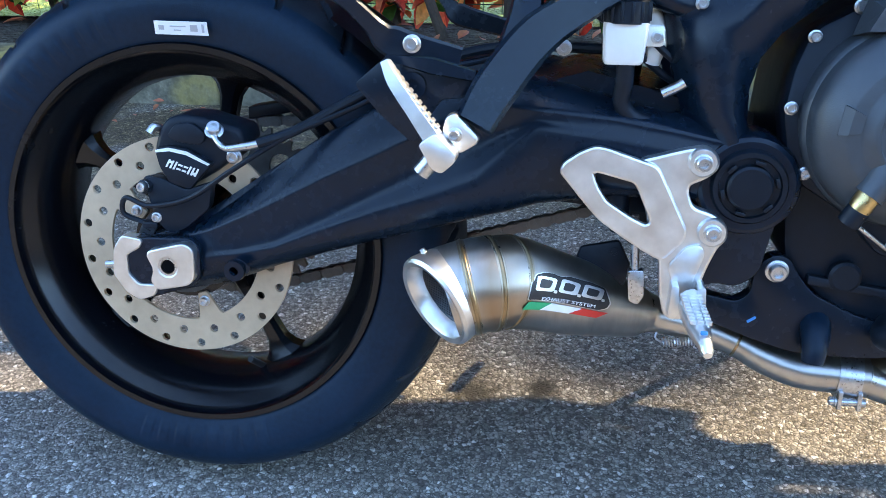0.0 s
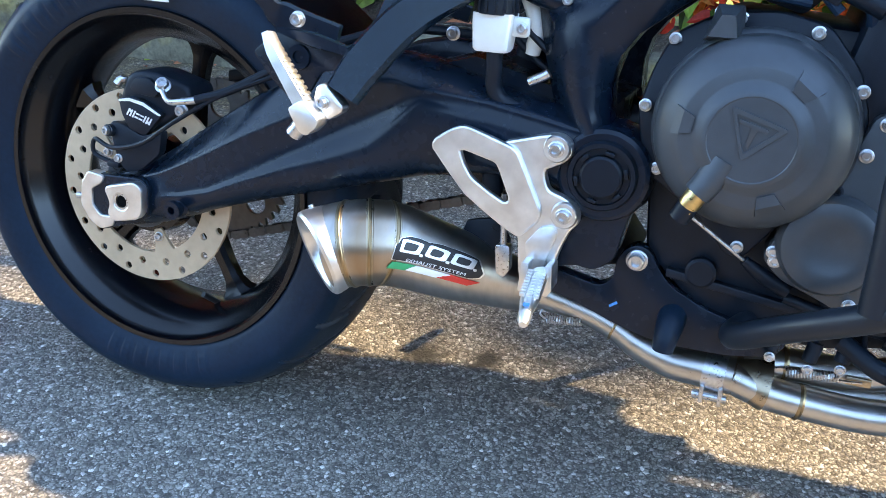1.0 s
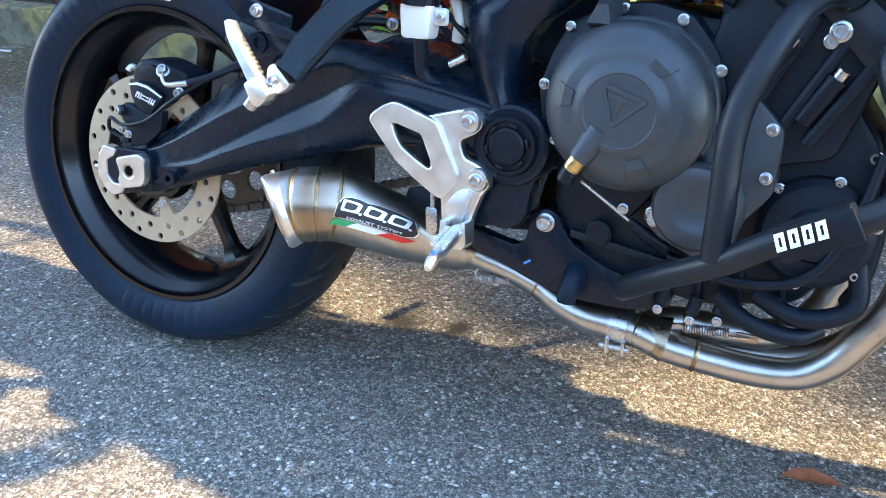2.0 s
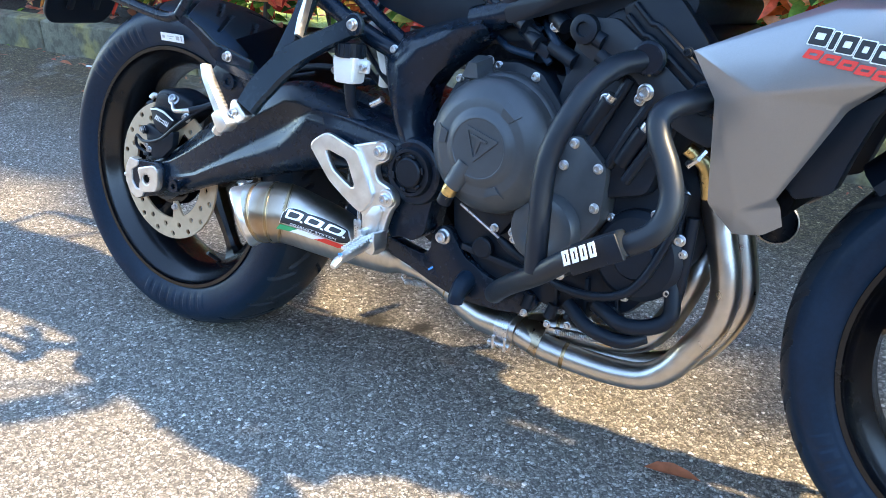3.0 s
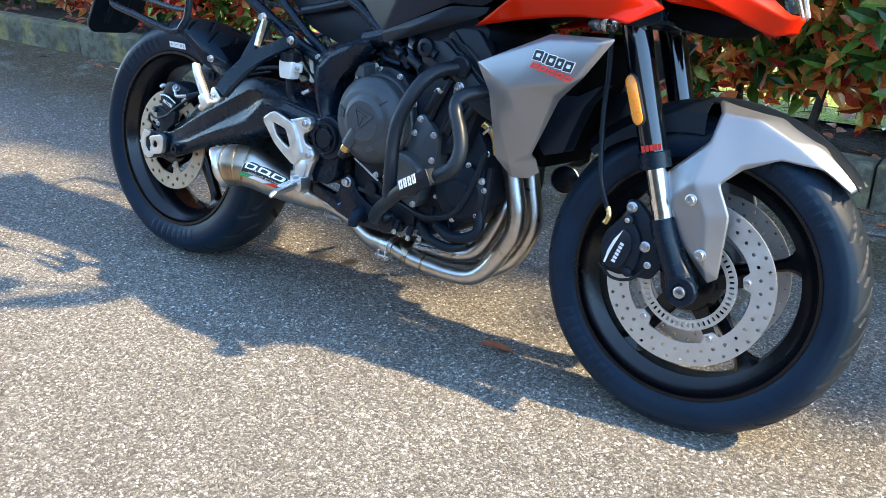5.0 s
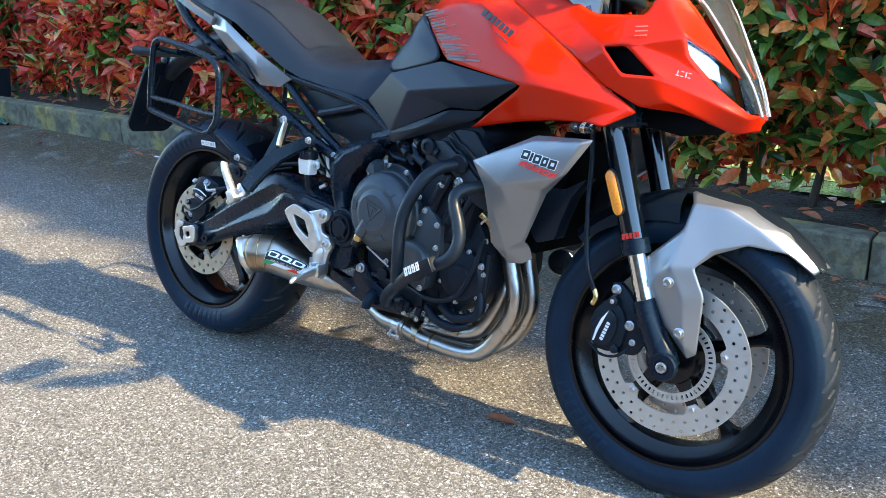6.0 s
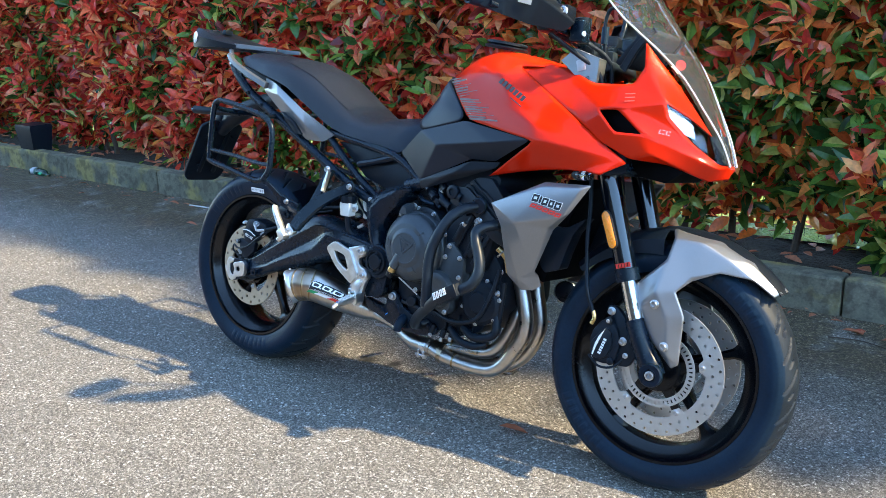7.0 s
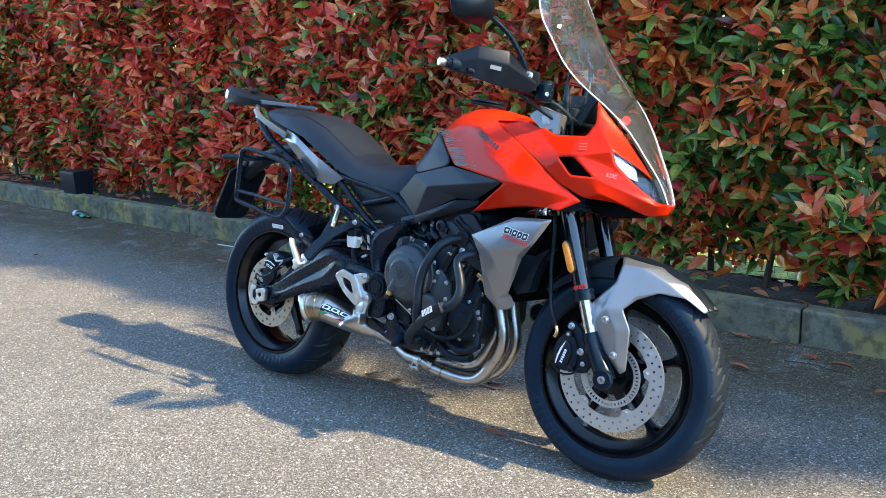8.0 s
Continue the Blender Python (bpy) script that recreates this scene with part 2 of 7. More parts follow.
rail_grey = surface("rail_grey", (0.14, 0.145, 0.155), 0.42, metal=0.5, var=0.08, bump=0.1)
grey_panel = surface("dark_grey_panel", (0.0060, 0.0115, 0.0220), 0.38, metal=0.0, var=0.10, bump=0.06, fine=1400, depth=0.0003, spec=0.26)
alloy = brushed("cast_aluminium", (0.78, 0.77, 0.75), 0.36, (45, 45, 45))
zinc = brushed("zinc_steel", (0.56, 0.56, 0.57), 0.30, (300, 300, 300))
header_steel = brushed("header_stainless", (0.50, 0.475, 0.445), 0.31, (40, 40, 40), 0.14)
heat_tint = brushed("heat_tinted_steel", (0.36, 0.285, 0.20), 0.30, (60, 60, 60), 0.3)
can_steel = brushed("heat_coloured_can", (0.50, 0.475, 0.44), 0.33, (120, 30, 30), 0.10)
can_nt = can_steel.node_tree
can_p = can_nt.nodes["Principled BSDF"]
can_xyz = can_nt.nodes.new("ShaderNodeSeparateXYZ")
can_nt.links.new(can_nt.nodes["coords"].outputs["Object"], can_xyz.inputs[0])
can_wave = maths(can_nt, "ADD", can_xyz.outputs[0], maths(can_nt, "MULTIPLY", tex(can_nt, "Noise", 22, 5).outputs[0], 0.030))
can_heat = ramp(can_nt, maths(can_nt, "MULTIPLY", maths(can_nt, "SUBTRACT", can_wave, 0.34), 6.0, True), [(0.0, (0, 0, 0)), (0.14, (0.25, 0.25, 0.25)), (0.27, (0.9, 0.9, 0.9)), (0.40, (0.75, 0.75, 0.75)), (0.58, (0.15, 0.15, 0.15)), (1.0, (0.05, 0.05, 0.05))])
can_nt.links.new(blend(can_nt, can_heat, can_p.inputs["Base Color"].links[0].from_socket, (0.30, 0.205, 0.125)), can_p.inputs["Base Color"])
weld_gold = brushed("weld_bead", (0.27, 0.19, 0.105), 0.32, (500, 500, 500), 0.5)
disc_steel = surface("disc_steel", (0.58, 0.57, 0.55), 0.40, metal=0.85, var=0.06, patch=25, grain=120, bump=0.05)
gloss_black = surface("gloss_black_tube", (0.0014, 0.0030, 0.0065), 0.10, var=0.1, bump=0.0, coat=0.6, rvar=0.02, spec=0.7)
disc_dull = surface("rear_disc_coated", (0.46, 0.335, 0.215), 0.5, metal=0.0, var=0.15, patch=16, bump=0.2)
# for the added wall out of view; kept dark for the bike's reflections
added_wall_dark = surface("added_wall_surface", (0.030, 0.034, 0.036), 0.9, var=0.35, patch=0.8, grain=12, bump=0.4, fine=60, depth=0.004)
chrome = brushed("chrome_tube", (0.75, 0.74, 0.72), 0.12, (80, 80, 80))
brass = brushed("brass", (0.62, 0.45, 0.2), 0.3, (200, 200, 200))
chain_steel = surface("chain_steel", (0.16, 0.15, 0.14), 0.5, metal=0.8, var=0.3)
white_plastic = surface("reservoir_plastic", (0.68, 0.68, 0.64), 0.45, var=0.06)
white_paint = surface("white_paint", (0.78, 0.78, 0.78), 0.5, var=0.05)
grey_print = surface("grey_print", (0.42, 0.42, 0.44), 0.45, metal=0.3, var=0.1)
streak_grey = surface("streak_grey", (0.20, 0.205, 0.215), 0.42, metal=0.2, var=0.1)
black_print = surface("black_print", (0.012, 0.012, 0.014), 0.4)
red_print = surface("red_print", (0.62, 0.03, 0.02), 0.45)
green_print = surface("green_print", (0.02, 0.3, 0.11), 0.45)
pale_red_print = surface("pale_red_print", (0.62, 0.15, 0.10), 0.45)
pink_print = surface("pink_paint_dot", (0.75, 0.3, 0.4), 0.6)
blue_mark = surface("blue_marker", (0.05, 0.25, 0.6), 0.6)
amber = surface("amber_reflector", (0.80, 0.25, 0.015), 0.25, var=0.15, grain=300, bump=0.8, fine=500, depth=0.002, coat=0.8)
screen_clear = plain_glass("clear_screen", (0.95, 0.965, 0.98))
gloss = screen_clear.node_tree.nodes["Principled BSDF"]
# faint whitish diffuse mixed in: dusty haze and sky reflection painted on the pane
haze_nt = screen_clear.node_tree
haze_sheen, haze_mix = haze_nt.nodes.new("ShaderNodeBsdfDiffuse"), haze_nt.nodes.new("ShaderNodeMixShader")
haze_sheen.inputs["Color"].default_value = (0.72, 0.74, 0.76, 1)
haze_nt.links.new(maths(haze_nt, "MULTIPLY", tex(haze_nt, "Noise", 6, 5).outputs[0], 0.03), haze_mix.inputs[0])
haze_nt.links.new(gloss.outputs[0], haze_mix.inputs[1])
haze_nt.links.new(haze_sheen.outputs[0], haze_mix.inputs[2])
haze_nt.links.new(haze_mix.outputs[0], haze_nt.nodes["Material Output"].inputs["Surface"])
# pale colour in place of the light caught by the screen's polished edge
edge_glint = surface("screen_edge_glint", (0.62, 0.65, 0.68), 0.2, var=0.1, bump=0.02)
lens_clear = plain_glass("lamp_lens", (0.97, 0.98, 1.0))
mirror_bright = brushed("lamp_reflector", (0.85, 0.86, 0.88), 0.15, (50, 50, 50))
bottle_green = plain_glass("bottle_plastic", (0.03, 0.22, 0.11), 0.1)

# ---- shape helpers ----
def part(name, bm, material, parent=None, label="", sharp=32, move=None):
    """One mesh object from a bmesh (or a mesh), under a thing or a part; from a pair of them two objects, the first of which is returned."""
    if isinstance(bm, list):
        made = [part(name, one, material, parent, label, sharp, move) for one in bm]
        return made[0]
    if isinstance(bm, bmesh.types.BMesh):
        if move is not None:
            bm.transform(move)
        bmesh.ops.recalc_face_normals(bm, faces=bm.faces)
        me = bpy.data.meshes.new(name)
        bm.to_mesh(me)
        bm.free()
    else:
        me = bm
    for m in material if isinstance(material, (list, tuple)) else [material]:
        me.materials.append(m)
    me.polygons.foreach_set("use_smooth", [True] * len(me.polygons))
    me.set_sharp_from_angle(angle=radians(sharp))
    ob = new(name, me)
    if parent is not None:
        ob.parent = parent
    if label:
        ob["label"] = label
    return ob


def softened(bm, width, segments=2, angle=25):
    edges = [e for e in bm.edges if len(e.link_faces) == 2 and e.calc_face_angle(0) > radians(angle)]
    if width and edges:
        bmesh.ops.bevel(bm, geom=edges, offset=width, segments=segments, profile=0.5, affect="EDGES", clamp_overlap=True)
    return bm


def prism(poly, y0, y1, bevel=0.004, segments=2, shear=None, bm=None):
    """A plate whose outline lies in the x-z plane, from y0 to y1."""
    own = bmesh.new()
    a = [own.verts.new((x, y0, z)) for x, z in poly]
    b = [own.verts.new((x, y1, z)) for x, z in poly]
    own.faces.new(a)
    own.faces.new(b[::-1])
    n = len(poly)
    for i in range(n):
        own.faces.new((a[i], b[i], b[(i + 1) % n], a[(i + 1) % n]))
    bmesh.ops.recalc_face_normals(own, faces=own.faces)
    softened(own, bevel, segments)
    if shear:
        for v in own.verts:
            v.co.y += shear(v.co.x, v.co.z)
    return merged(bm, own)


def merged(bm, extra):
    if bm is None:
        return extra
    me = bpy.data.meshes.new("tmp")
    extra.to_mesh(me)
    extra.free()
    bm.from_mesh(me)
    bpy.data.meshes.remove(me)
    return bm


def box(size, at=(0, 0, 0), bevel=0.003, turn=None, bm=None):
    own = bmesh.new()
    bmesh.ops.create_cube(own, size=1.0)
    own.transform(Matrix.Diagonal((*size, 1)))
    softened(own, bevel, 2)
    own.transform(Matrix.Translation(at) @ (turn if turn is not None else Matrix()))
    return merged(bm, own)


def lathe(profile, centre=(0, 0, 0), axis=(0, 1, 0), segs=48, closed=False, bm=None):
    """A turned shape: profile rows of (along the axis, radius)."""
    own = bmesh.new()
    rings = []
    for h, r in profile:
        if r <= 1e-6:
            rings.append([own.verts.new((0, 0, h))])
        else:
            rings.append([own.verts.new((r * math.cos(2 * math.pi * i / segs), r * math.sin(2 * math.pi * i / segs), h)) for i in range(segs)])
    pairs = list(zip(rings, rings[1:])) + ([(rings[-1], rings[0])] if closed else [])
    for a, b in pairs:
        for i in range(segs):
            j = (i + 1) % segs
            q = [a[i % len(a)], a[j % len(a)], b[j % len(b)], b[i % len(b)]]
            q = [v for k, v in enumerate(q) if v not in q[:k]]
            if len(q) > 2:
                own.faces.new(q)
    if not closed:
        for r in (rings[0], rings[-1]):
            if len(r) > 2:
                own.faces.new(r)
    own.transform(Matrix.Translation(centre) @ Vector(axis).to_track_quat("Z", "Y").to_matrix().to_4x4())
    return merged(bm, own)


def rounded(points, steps=6):
    """A smooth line through the points (Catmull-Rom)."""
    P = [Vector(p) for p in points]
    P = [P[0] * 2 - P[1], *P, P[-1] * 2 - P[-2]]
    out = []
    for a, b, c, d in zip(P, P[1:], P[2:], P[3:]):
        for k in range(steps):
            t = k / steps
            out.append(0.5 * (2 * b + (c - a) * t + (2 * a - 5 * b + 4 * c - d) * t * t + (3 * b - a - 3 * c + d) * t ** 3))
    return out + [P[-2]]


def tube(points, radius, segs=14, steps=6, bm=None, flat=1.0, open_start=False):
    """A bent round bar; radius is one number or one for each point."""
    line = rounded(points, steps) if steps > 1 else [Vector(p) for p in points]
    n = len(line)
    if isinstance(radius, (int, float)):
        rad = [radius] * n
    else:
        rad = [float(v) for v in np.interp(np.linspace(0, len(radius) - 1, n), range(len(radius)), radius)]
    own = bmesh.new()
    rings, side = [], None
    for i, p in enumerate(line):
        d = (line[min(i + 1, n - 1)] - line[max(i - 1, 0)]).normalized()
        if side is None:
            side = d.orthogonal().normalized()
        side = (side - d * side.dot(d)).normalized()
        up = d.cross(side)
        rings.append([own.verts.new(p + rad[i] * (math.cos(2 * math.pi * k / segs) * side + flat * math.sin(2 * math.pi * k / segs) * up)) for k in range(segs)])
    for a, b in zip(rings, rings[1:]):
        for k in range(segs):
            own.faces.new((a[k], a[(k + 1) % segs], b[(k + 1) % segs], b[k]))
    if not open_start:
        own.faces.new(rings[0])
    own.faces.new(rings[-1])
    return merged(bm, own)


def rod(a, b, r, r2=None, segs=14, bm=None):
    a, b = Vector(a), Vector(b)
    return lathe([(0, r), ((b - a).length, r if r2 is None else r2)], a, b - a, segs, bm=bm)


def loft(rings, caps=True, bm=None, loop=True):
    """A skin over rings of equally many points."""
    own = bmesh.new()
    R = [[own.verts.new(p) for p in ring] for ring in rings]
    n = len(R[0])
    for a, b in zip(R, R[1:]):
        for k in range(n if loop else n - 1):
            own.faces.new((a[k], a[(k + 1) % n], b[(k + 1) % n], b[k]))
    if caps and loop:
        own.faces.new(R[0])
        own.faces.new(R[-1])
    return merged(bm, own)


def facets(points, faces, thick=0.004, bevel=0.004, both=False):
    """A panel of creased facets with thickness; both: with its mirror image across the bike."""
    own = bmesh.new()
    V = {k: own.verts.new(p) for k, p in points.items()}
    for f in faces:
        own.faces.new([V[k] for k in f.split()])
    bmesh.ops.recalc_face_normals(own, faces=own.faces)
    centre = sum((v.co for v in own.verts), Vector()) / len(own.verts)
    out = sum((f.normal * f.calc_area() for f in own.faces), Vector())
    if out.y > 0:
        bmesh.ops.reverse_faces(own, faces=own.faces)
    bmesh.ops.triangulate(own, faces=[f for f in own.faces if len(f.verts) > 4])
    inner = [e for e in own.edges if len(e.link_faces) == 2 and e.calc_face_angle(0) > radians(4)]
    if bevel:
        bmesh.ops.bevel(own, geom=inner, offset=bevel, segments=3, profile=0.5, affect="EDGES", clamp_overlap=True)
    own.normal_update()
    bmesh.ops.solidify(own, geom=own.faces[:], thickness=thick)
    if both == "welded":
        merged(own, mirrored(own))
        bmesh.ops.remove_doubles(own, verts=own.verts, dist=0.0008)
    elif both:
        return twinned(own)
    return own


def mirrored(bm):
    other = bm.copy()
    other.transform(Matrix.Diagonal((1, -1, 1, 1)))
    bmesh.ops.reverse_faces(other, faces=other.faces)
    return other


def twinned(bm):
    """The shape and its mirror image across the bike's middle, as a pair."""
    return [bm, mirrored(bm)]


def plate(outline, holes=(), thick=0.005, bevel=0.0006, y=0.0, res=8):
    """A flat plate in the x-z plane with real holes, centred on y. Outlines are lists of (x, z)."""
    cu = bpy.data.curves.new("plate", "CURVE")
    cu.dimensions, cu.fill_mode, cu.extrude, cu.bevel_depth, cu.bevel_resolution = "2D", "BOTH", thick / 2 - bevel, bevel, 1
    for line in (outline, *holes):
        s = cu.splines.new("POLY")
        s.points.add(len(line) - 1)
        for q, (x, z) in zip(s.points, line):
            q.co = (x, z, 0, 1)
        s.use_cyclic_u = True
    ob = bpy.data.objects.new("plate", cu)
    scene.collection.objects.link(ob)
    bpy.context.view_layer.update()
    me = bpy.data.meshes.new_from_object(ob.evaluated_get(bpy.context.evaluated_depsgraph_get()))
    bpy.data.objects.remove(ob)
    bpy.data.curves.remove(cu)
    me.transform(Matrix.Translation((0, y, 0)) @ Matrix.Rotation(radians(90), 4, "X"))
    return me


def ring_of(n, r, cx=0.0, cz=0.0, start=0.0, wobble=0.0, waves=0):
    return [((r + wobble * math.cos(waves * a)) * math.cos(a) + cx, (r + wobble * math.cos(waves * a)) * math.sin(a) + cz) for a in (start + 2 * math.pi * i / n for i in range(n))]


def round_corners(poly, r=0.01, n=4):
    """The outline with its corners rounded."""
    out = []
    m = len(poly)
    for i in range(m):
        p, a, b = Vector(poly[i]), Vector(poly[i - 1]), Vector(poly[(i + 1) % m])
        d1, d2 = (a - p), (b - p)
        k = min(r, d1.length * 0.45, d2.length * 0.45)
        s, e = p + d1.normalized() * k, p + d2.normalized() * k
        for j in range(n + 1):
            t = j / n
            q = s * (1 - t) ** 2 + p * 2 * t * (1 - t) + e * t * t
            out.append((q.x, q.y))
    return out


def facing(at, way):
    """A pose at a place, whose z points along way."""
    return Matrix.Translation(at) @ Vector(way).to_track_quat("Z", "Y").to_matrix().to_4x4()


def bolt_mesh():
    bm = lathe([(0, 1.12), (0.18, 1.12), (0.24, 1.04), (0.26, 0.84), (0.95, 0.84), (1.08, 0.72), (1.08, 0.46), (0.6, 0.42), (0.6, 0)], axis=(0, 0, 1), segs=18)
    me = bpy.data.meshes.new("bolt")
    bm.to_mesh(me)
    bm.free()
    me.materials.append(zinc)
    me.polygons.foreach_set("use_smooth", [True] * len(me.polygons))
    me.set_sharp_from_angle(angle=radians(35))
    return me


BOLT = bolt_mesh()
BOLT_DARK = BOLT.copy()
BOLT_DARK.materials[0] = cast_black


def bolt(at, r, parent, way=(0, -1, 0), dark=False):
    ob = new("bolt", BOLT_DARK if dark else BOLT)
    ob.parent = parent
    ob.matrix_local = facing(at, way) @ Matrix.Diagonal((r, r, r, 1))
    return ob


def bars(name, parent, origin, along, up, rows, material, thick=0.0008, slant=0.0, gap=0.0004):
    """Flat print: thin bars (u0, u1, v0, v1) in the plane of along and up, each a part; the first is returned."""
    o, a, u = Vector(origin), Vector(along).normalized(), Vector(up)
    u = (u - a * u.dot(a)).normalized()
    n = a.cross(u).normalized()
    made = []
    for u0, u1, v0, v1 in rows:
        bm = bmesh.new()
        q = [(u0 + slant * v0, v0), (u1 + slant * v0, v0), (u1 + slant * v1, v1), (u0 + slant * v1, v1)]
        lo = [bm.verts.new(o + a * x + u * y + n * gap) for x, y in q]
        hi = [bm.verts.new(o + a * x + u * y + n * (gap + thick)) for x, y in q]
        bm.faces.new(lo[::-1])
        bm.faces.new(hi)
        for i in range(4):
            bm.faces.new((lo[i], lo[(i + 1) % 4], hi[(i + 1) % 4], hi[i]))
        made.append(part(name, bm, material, parent))
    return made[0]

# ---- the setting ----
def ground_sheet():
    bm = bmesh.new()
    xs = [-600, -60, -12, -5, -2.5, 0, 2.5, 5, 12, 60, 600]
    ys = [-600, -60, -12, -5, -2, 0, 1.0, 1.45, 12, 60, 600]
    V = [[bm.verts.new((x, y, 0)) for x in xs] for y in ys]
    for a, b in zip(V, V[1:]):
        for i in range(len(xs) - 1):
            bm.faces.new((a[i], a[i + 1], b[i + 1], b[i]))
    return part("ground", bm, asphalt)


tagged(ground_sheet(), "worn grey chip-sealed asphalt with moss along the kerb", "ground", kind="structure")

# the bed behind the kerb, and the lawn beyond the hedge
bed = bmesh.new()
grid = [[bed.verts.new((x, y, 0.085 + 0.02 * noise.noise(Vector((x * 3, y * 5, 0))) + 0.012 * noise.noise(Vector((x * 17, y * 19, 3))))) for x in np.linspace(-14, 9, 240)] for y in np.linspace(1.49, 2.04, 10)]
for a, b in zip(grid, grid[1:]):
    for i in range(len(a) - 1):
        bed.faces.new((a[i], a[i + 1], b[i + 1], b[i]))
tagged(part("planting_bed", bed, soil), "bare soil of the hedge bed behind the kerb, darkened for leaf shade", "ground", kind="structure")
lawn = bmesh.new()
grid = [[lawn.verts.new((x, y, 0.09 + 0.03 * noise.noise(Vector((x, y, 0))))) for x in np.linspace(-30, 25, 80)] for y in np.concatenate([np.linspace(2.0, 4.0, 24), np.linspace(4.2, 40, 40)])]
for a, b in zip(grid, grid[1:]):
    for i in range(len(a) - 1):
        lawn.faces.new((a[i], a[i + 1], b[i + 1], b[i]))
tagged(part("lawn", lawn, grass_mat), "sunlit yellow-green grass behind the hedge", "grass", kind="structure")

# plain wall added behind the walk, never in view: darkens reflections on the bike
yard = box((70, 0.3, 3.0), (2, -8.0, 1.5), 0.01)
tagged(part("unseen_wall", yard, added_wall_dark), "plain dark wall added out of view to darken reflections", "wall", kind="structure")

# ---- the motorcycle: leans on its stand, steering turned a little to its left ----
bike = new("motorcycle")
bike.matrix_world = Matrix.Translation((0, 0.002, 0)) @ Matrix.Rotation(radians(-1.5), 4, "Z") @ Matrix.Rotation(radians(-10.0), 4, "X")
tagged(bike, "red and silver touring motorcycle leaning on its side stand", "motorcycle")
RAKE = radians(23.1)
STEER = Matrix.Translation((1.515, 0, 0)) @ Matrix.Rotation(radians(4.5), 4, Vector((-math.sin(RAKE), 0, math.cos(RAKE)))) @ Matrix.Translation((-1.515, 0, 0))


def steered(ob):
    ob.matrix_local = STEER
    return ob


def tyre_mesh(name, centre, R, section, pitch_count, letters, cuts):
    """A tyre with cut tread grooves and raised sidewall marks. section: rows of (y, r) from bead to crown."""
    half = np.array(section)
    ys = np.concatenate([half[:, 0], -half[-2::-1, 0]])
    rs = np.concatenate([half[:, 1], half[-2::-1, 1]])
    s = np.concatenate([[0], np.cumsum(np.hypot(np.diff(ys), np.diff(rs)))])
    n, m = 900, 64
    k = np.linspace(0, s[-1], m)
    y, r = np.interp(k, s, ys), np.interp(k, s, rs)
    for _ in range(2):
        y[1:-1], r[1:-1] = (y[:-2] + 2 * y[1:-1] + y[2:]) / 4, (r[:-2] + 2 * r[1:-1] + r[2:]) / 4
    a = np.linspace(0, 2 * np.pi, n, endpoint=False)
    A, Y = np.meshgrid(a, y, indexing="ij")
    Rr = np.tile(r, (n, 1))
    w = np.abs(y).max()
    v = Y / w
    u = A * pitch_count / (2 * np.pi)
    length = 2 * np.pi * R / pitch_count
    depth = np.zeros_like(A)
    for sign, shift in ((1, 0.0), (-1, 0.5)):
        for lo, hi, off, slant, width in cuts:
            q = np.abs(np.mod(u + shift + off + slant * np.abs(v), 1.0) - 0.5) * length
            cut = (q < width * 0.5) & (v * sign > lo) & (v * sign < hi) & (Rr > rs[0] + 0.042)
            depth[cut] = 0.0065 * np.clip((width * 0.5 - q[cut]) / (width * 0.28), 0, 1)
    raised = np.zeros_like(A)
    band = (Rr > rs[0] + 0.022) & (Rr < rs[0] + 0.045)
    for a0, count, step in letters:
        for i in range(count):
            raised[band & (np.mod(A - a0 - i * step, 2 * np.pi) < step * 0.62)] = 0.0013
    for rr in (rs[0] + 0.006, rs[0] + 0.012, rs[0] + 0.05):
        raised[np.abs(Rr - rr) < 0.0012] += 0.0007
    Rr = Rr - depth
    Y = Y + np.sign(Y) * raised
    co = np.stack([centre[0] + Rr * np.cos(A), centre[1] + Y, centre[2] + Rr * np.sin(A)], -1).reshape(-1, 3)
    i, j = np.meshgrid(np.arange(n), np.arange(m - 1), indexing="ij")
    i2 = (i + 1) % n
    quads = np.stack([i * m + j, i * m + j + 1, i2 * m + j + 1, i2 * m + j], -1).reshape(-1, 4)
    me = bpy.data.meshes.new(name)
    me.from_pydata(co.tolist(), [], quads.tolist())
    worn = (np.abs((y[:-1] + y[1:]) / 2) < w * 0.80) & ((r[:-1] + r[1:]) / 2 > rs[0] + 0.04)
    me.polygons.foreach_set("material_index", np.tile(worn, n).astype(np.int32))
    return me


def rim_bmesh(centre, width, lip):
    h = width / 2
    prof = [(-h, lip - 0.0075), (-h - 0.0005, lip - 0.001), (-h + 0.003, lip + 0.001), (-h + 0.009, lip), (-h + 0.012, lip - 0.012), (-h + 0.03, lip - 0.018), (-h * 0.35, lip - 0.032), (h * 0.35, lip - 0.032), (h - 0.03, lip - 0.018), (h - 0.012, lip - 0.012), (h - 0.009, lip), (h - 0.003, lip + 0.001), (h, lip - 0.0075), (h - 0.02, lip - 0.024), (h * 0.45, lip - 0.040), (0, lip - 0.044), (-h * 0.45, lip - 0.040), (-h + 0.022, lip - 0.023), (-h + 0.012, lip - 0.013), (-h + 0.006, lip - 0.009)]
    bm = lathe(prof, centre, (0, 1, 0), 120, closed=True)
    return bm


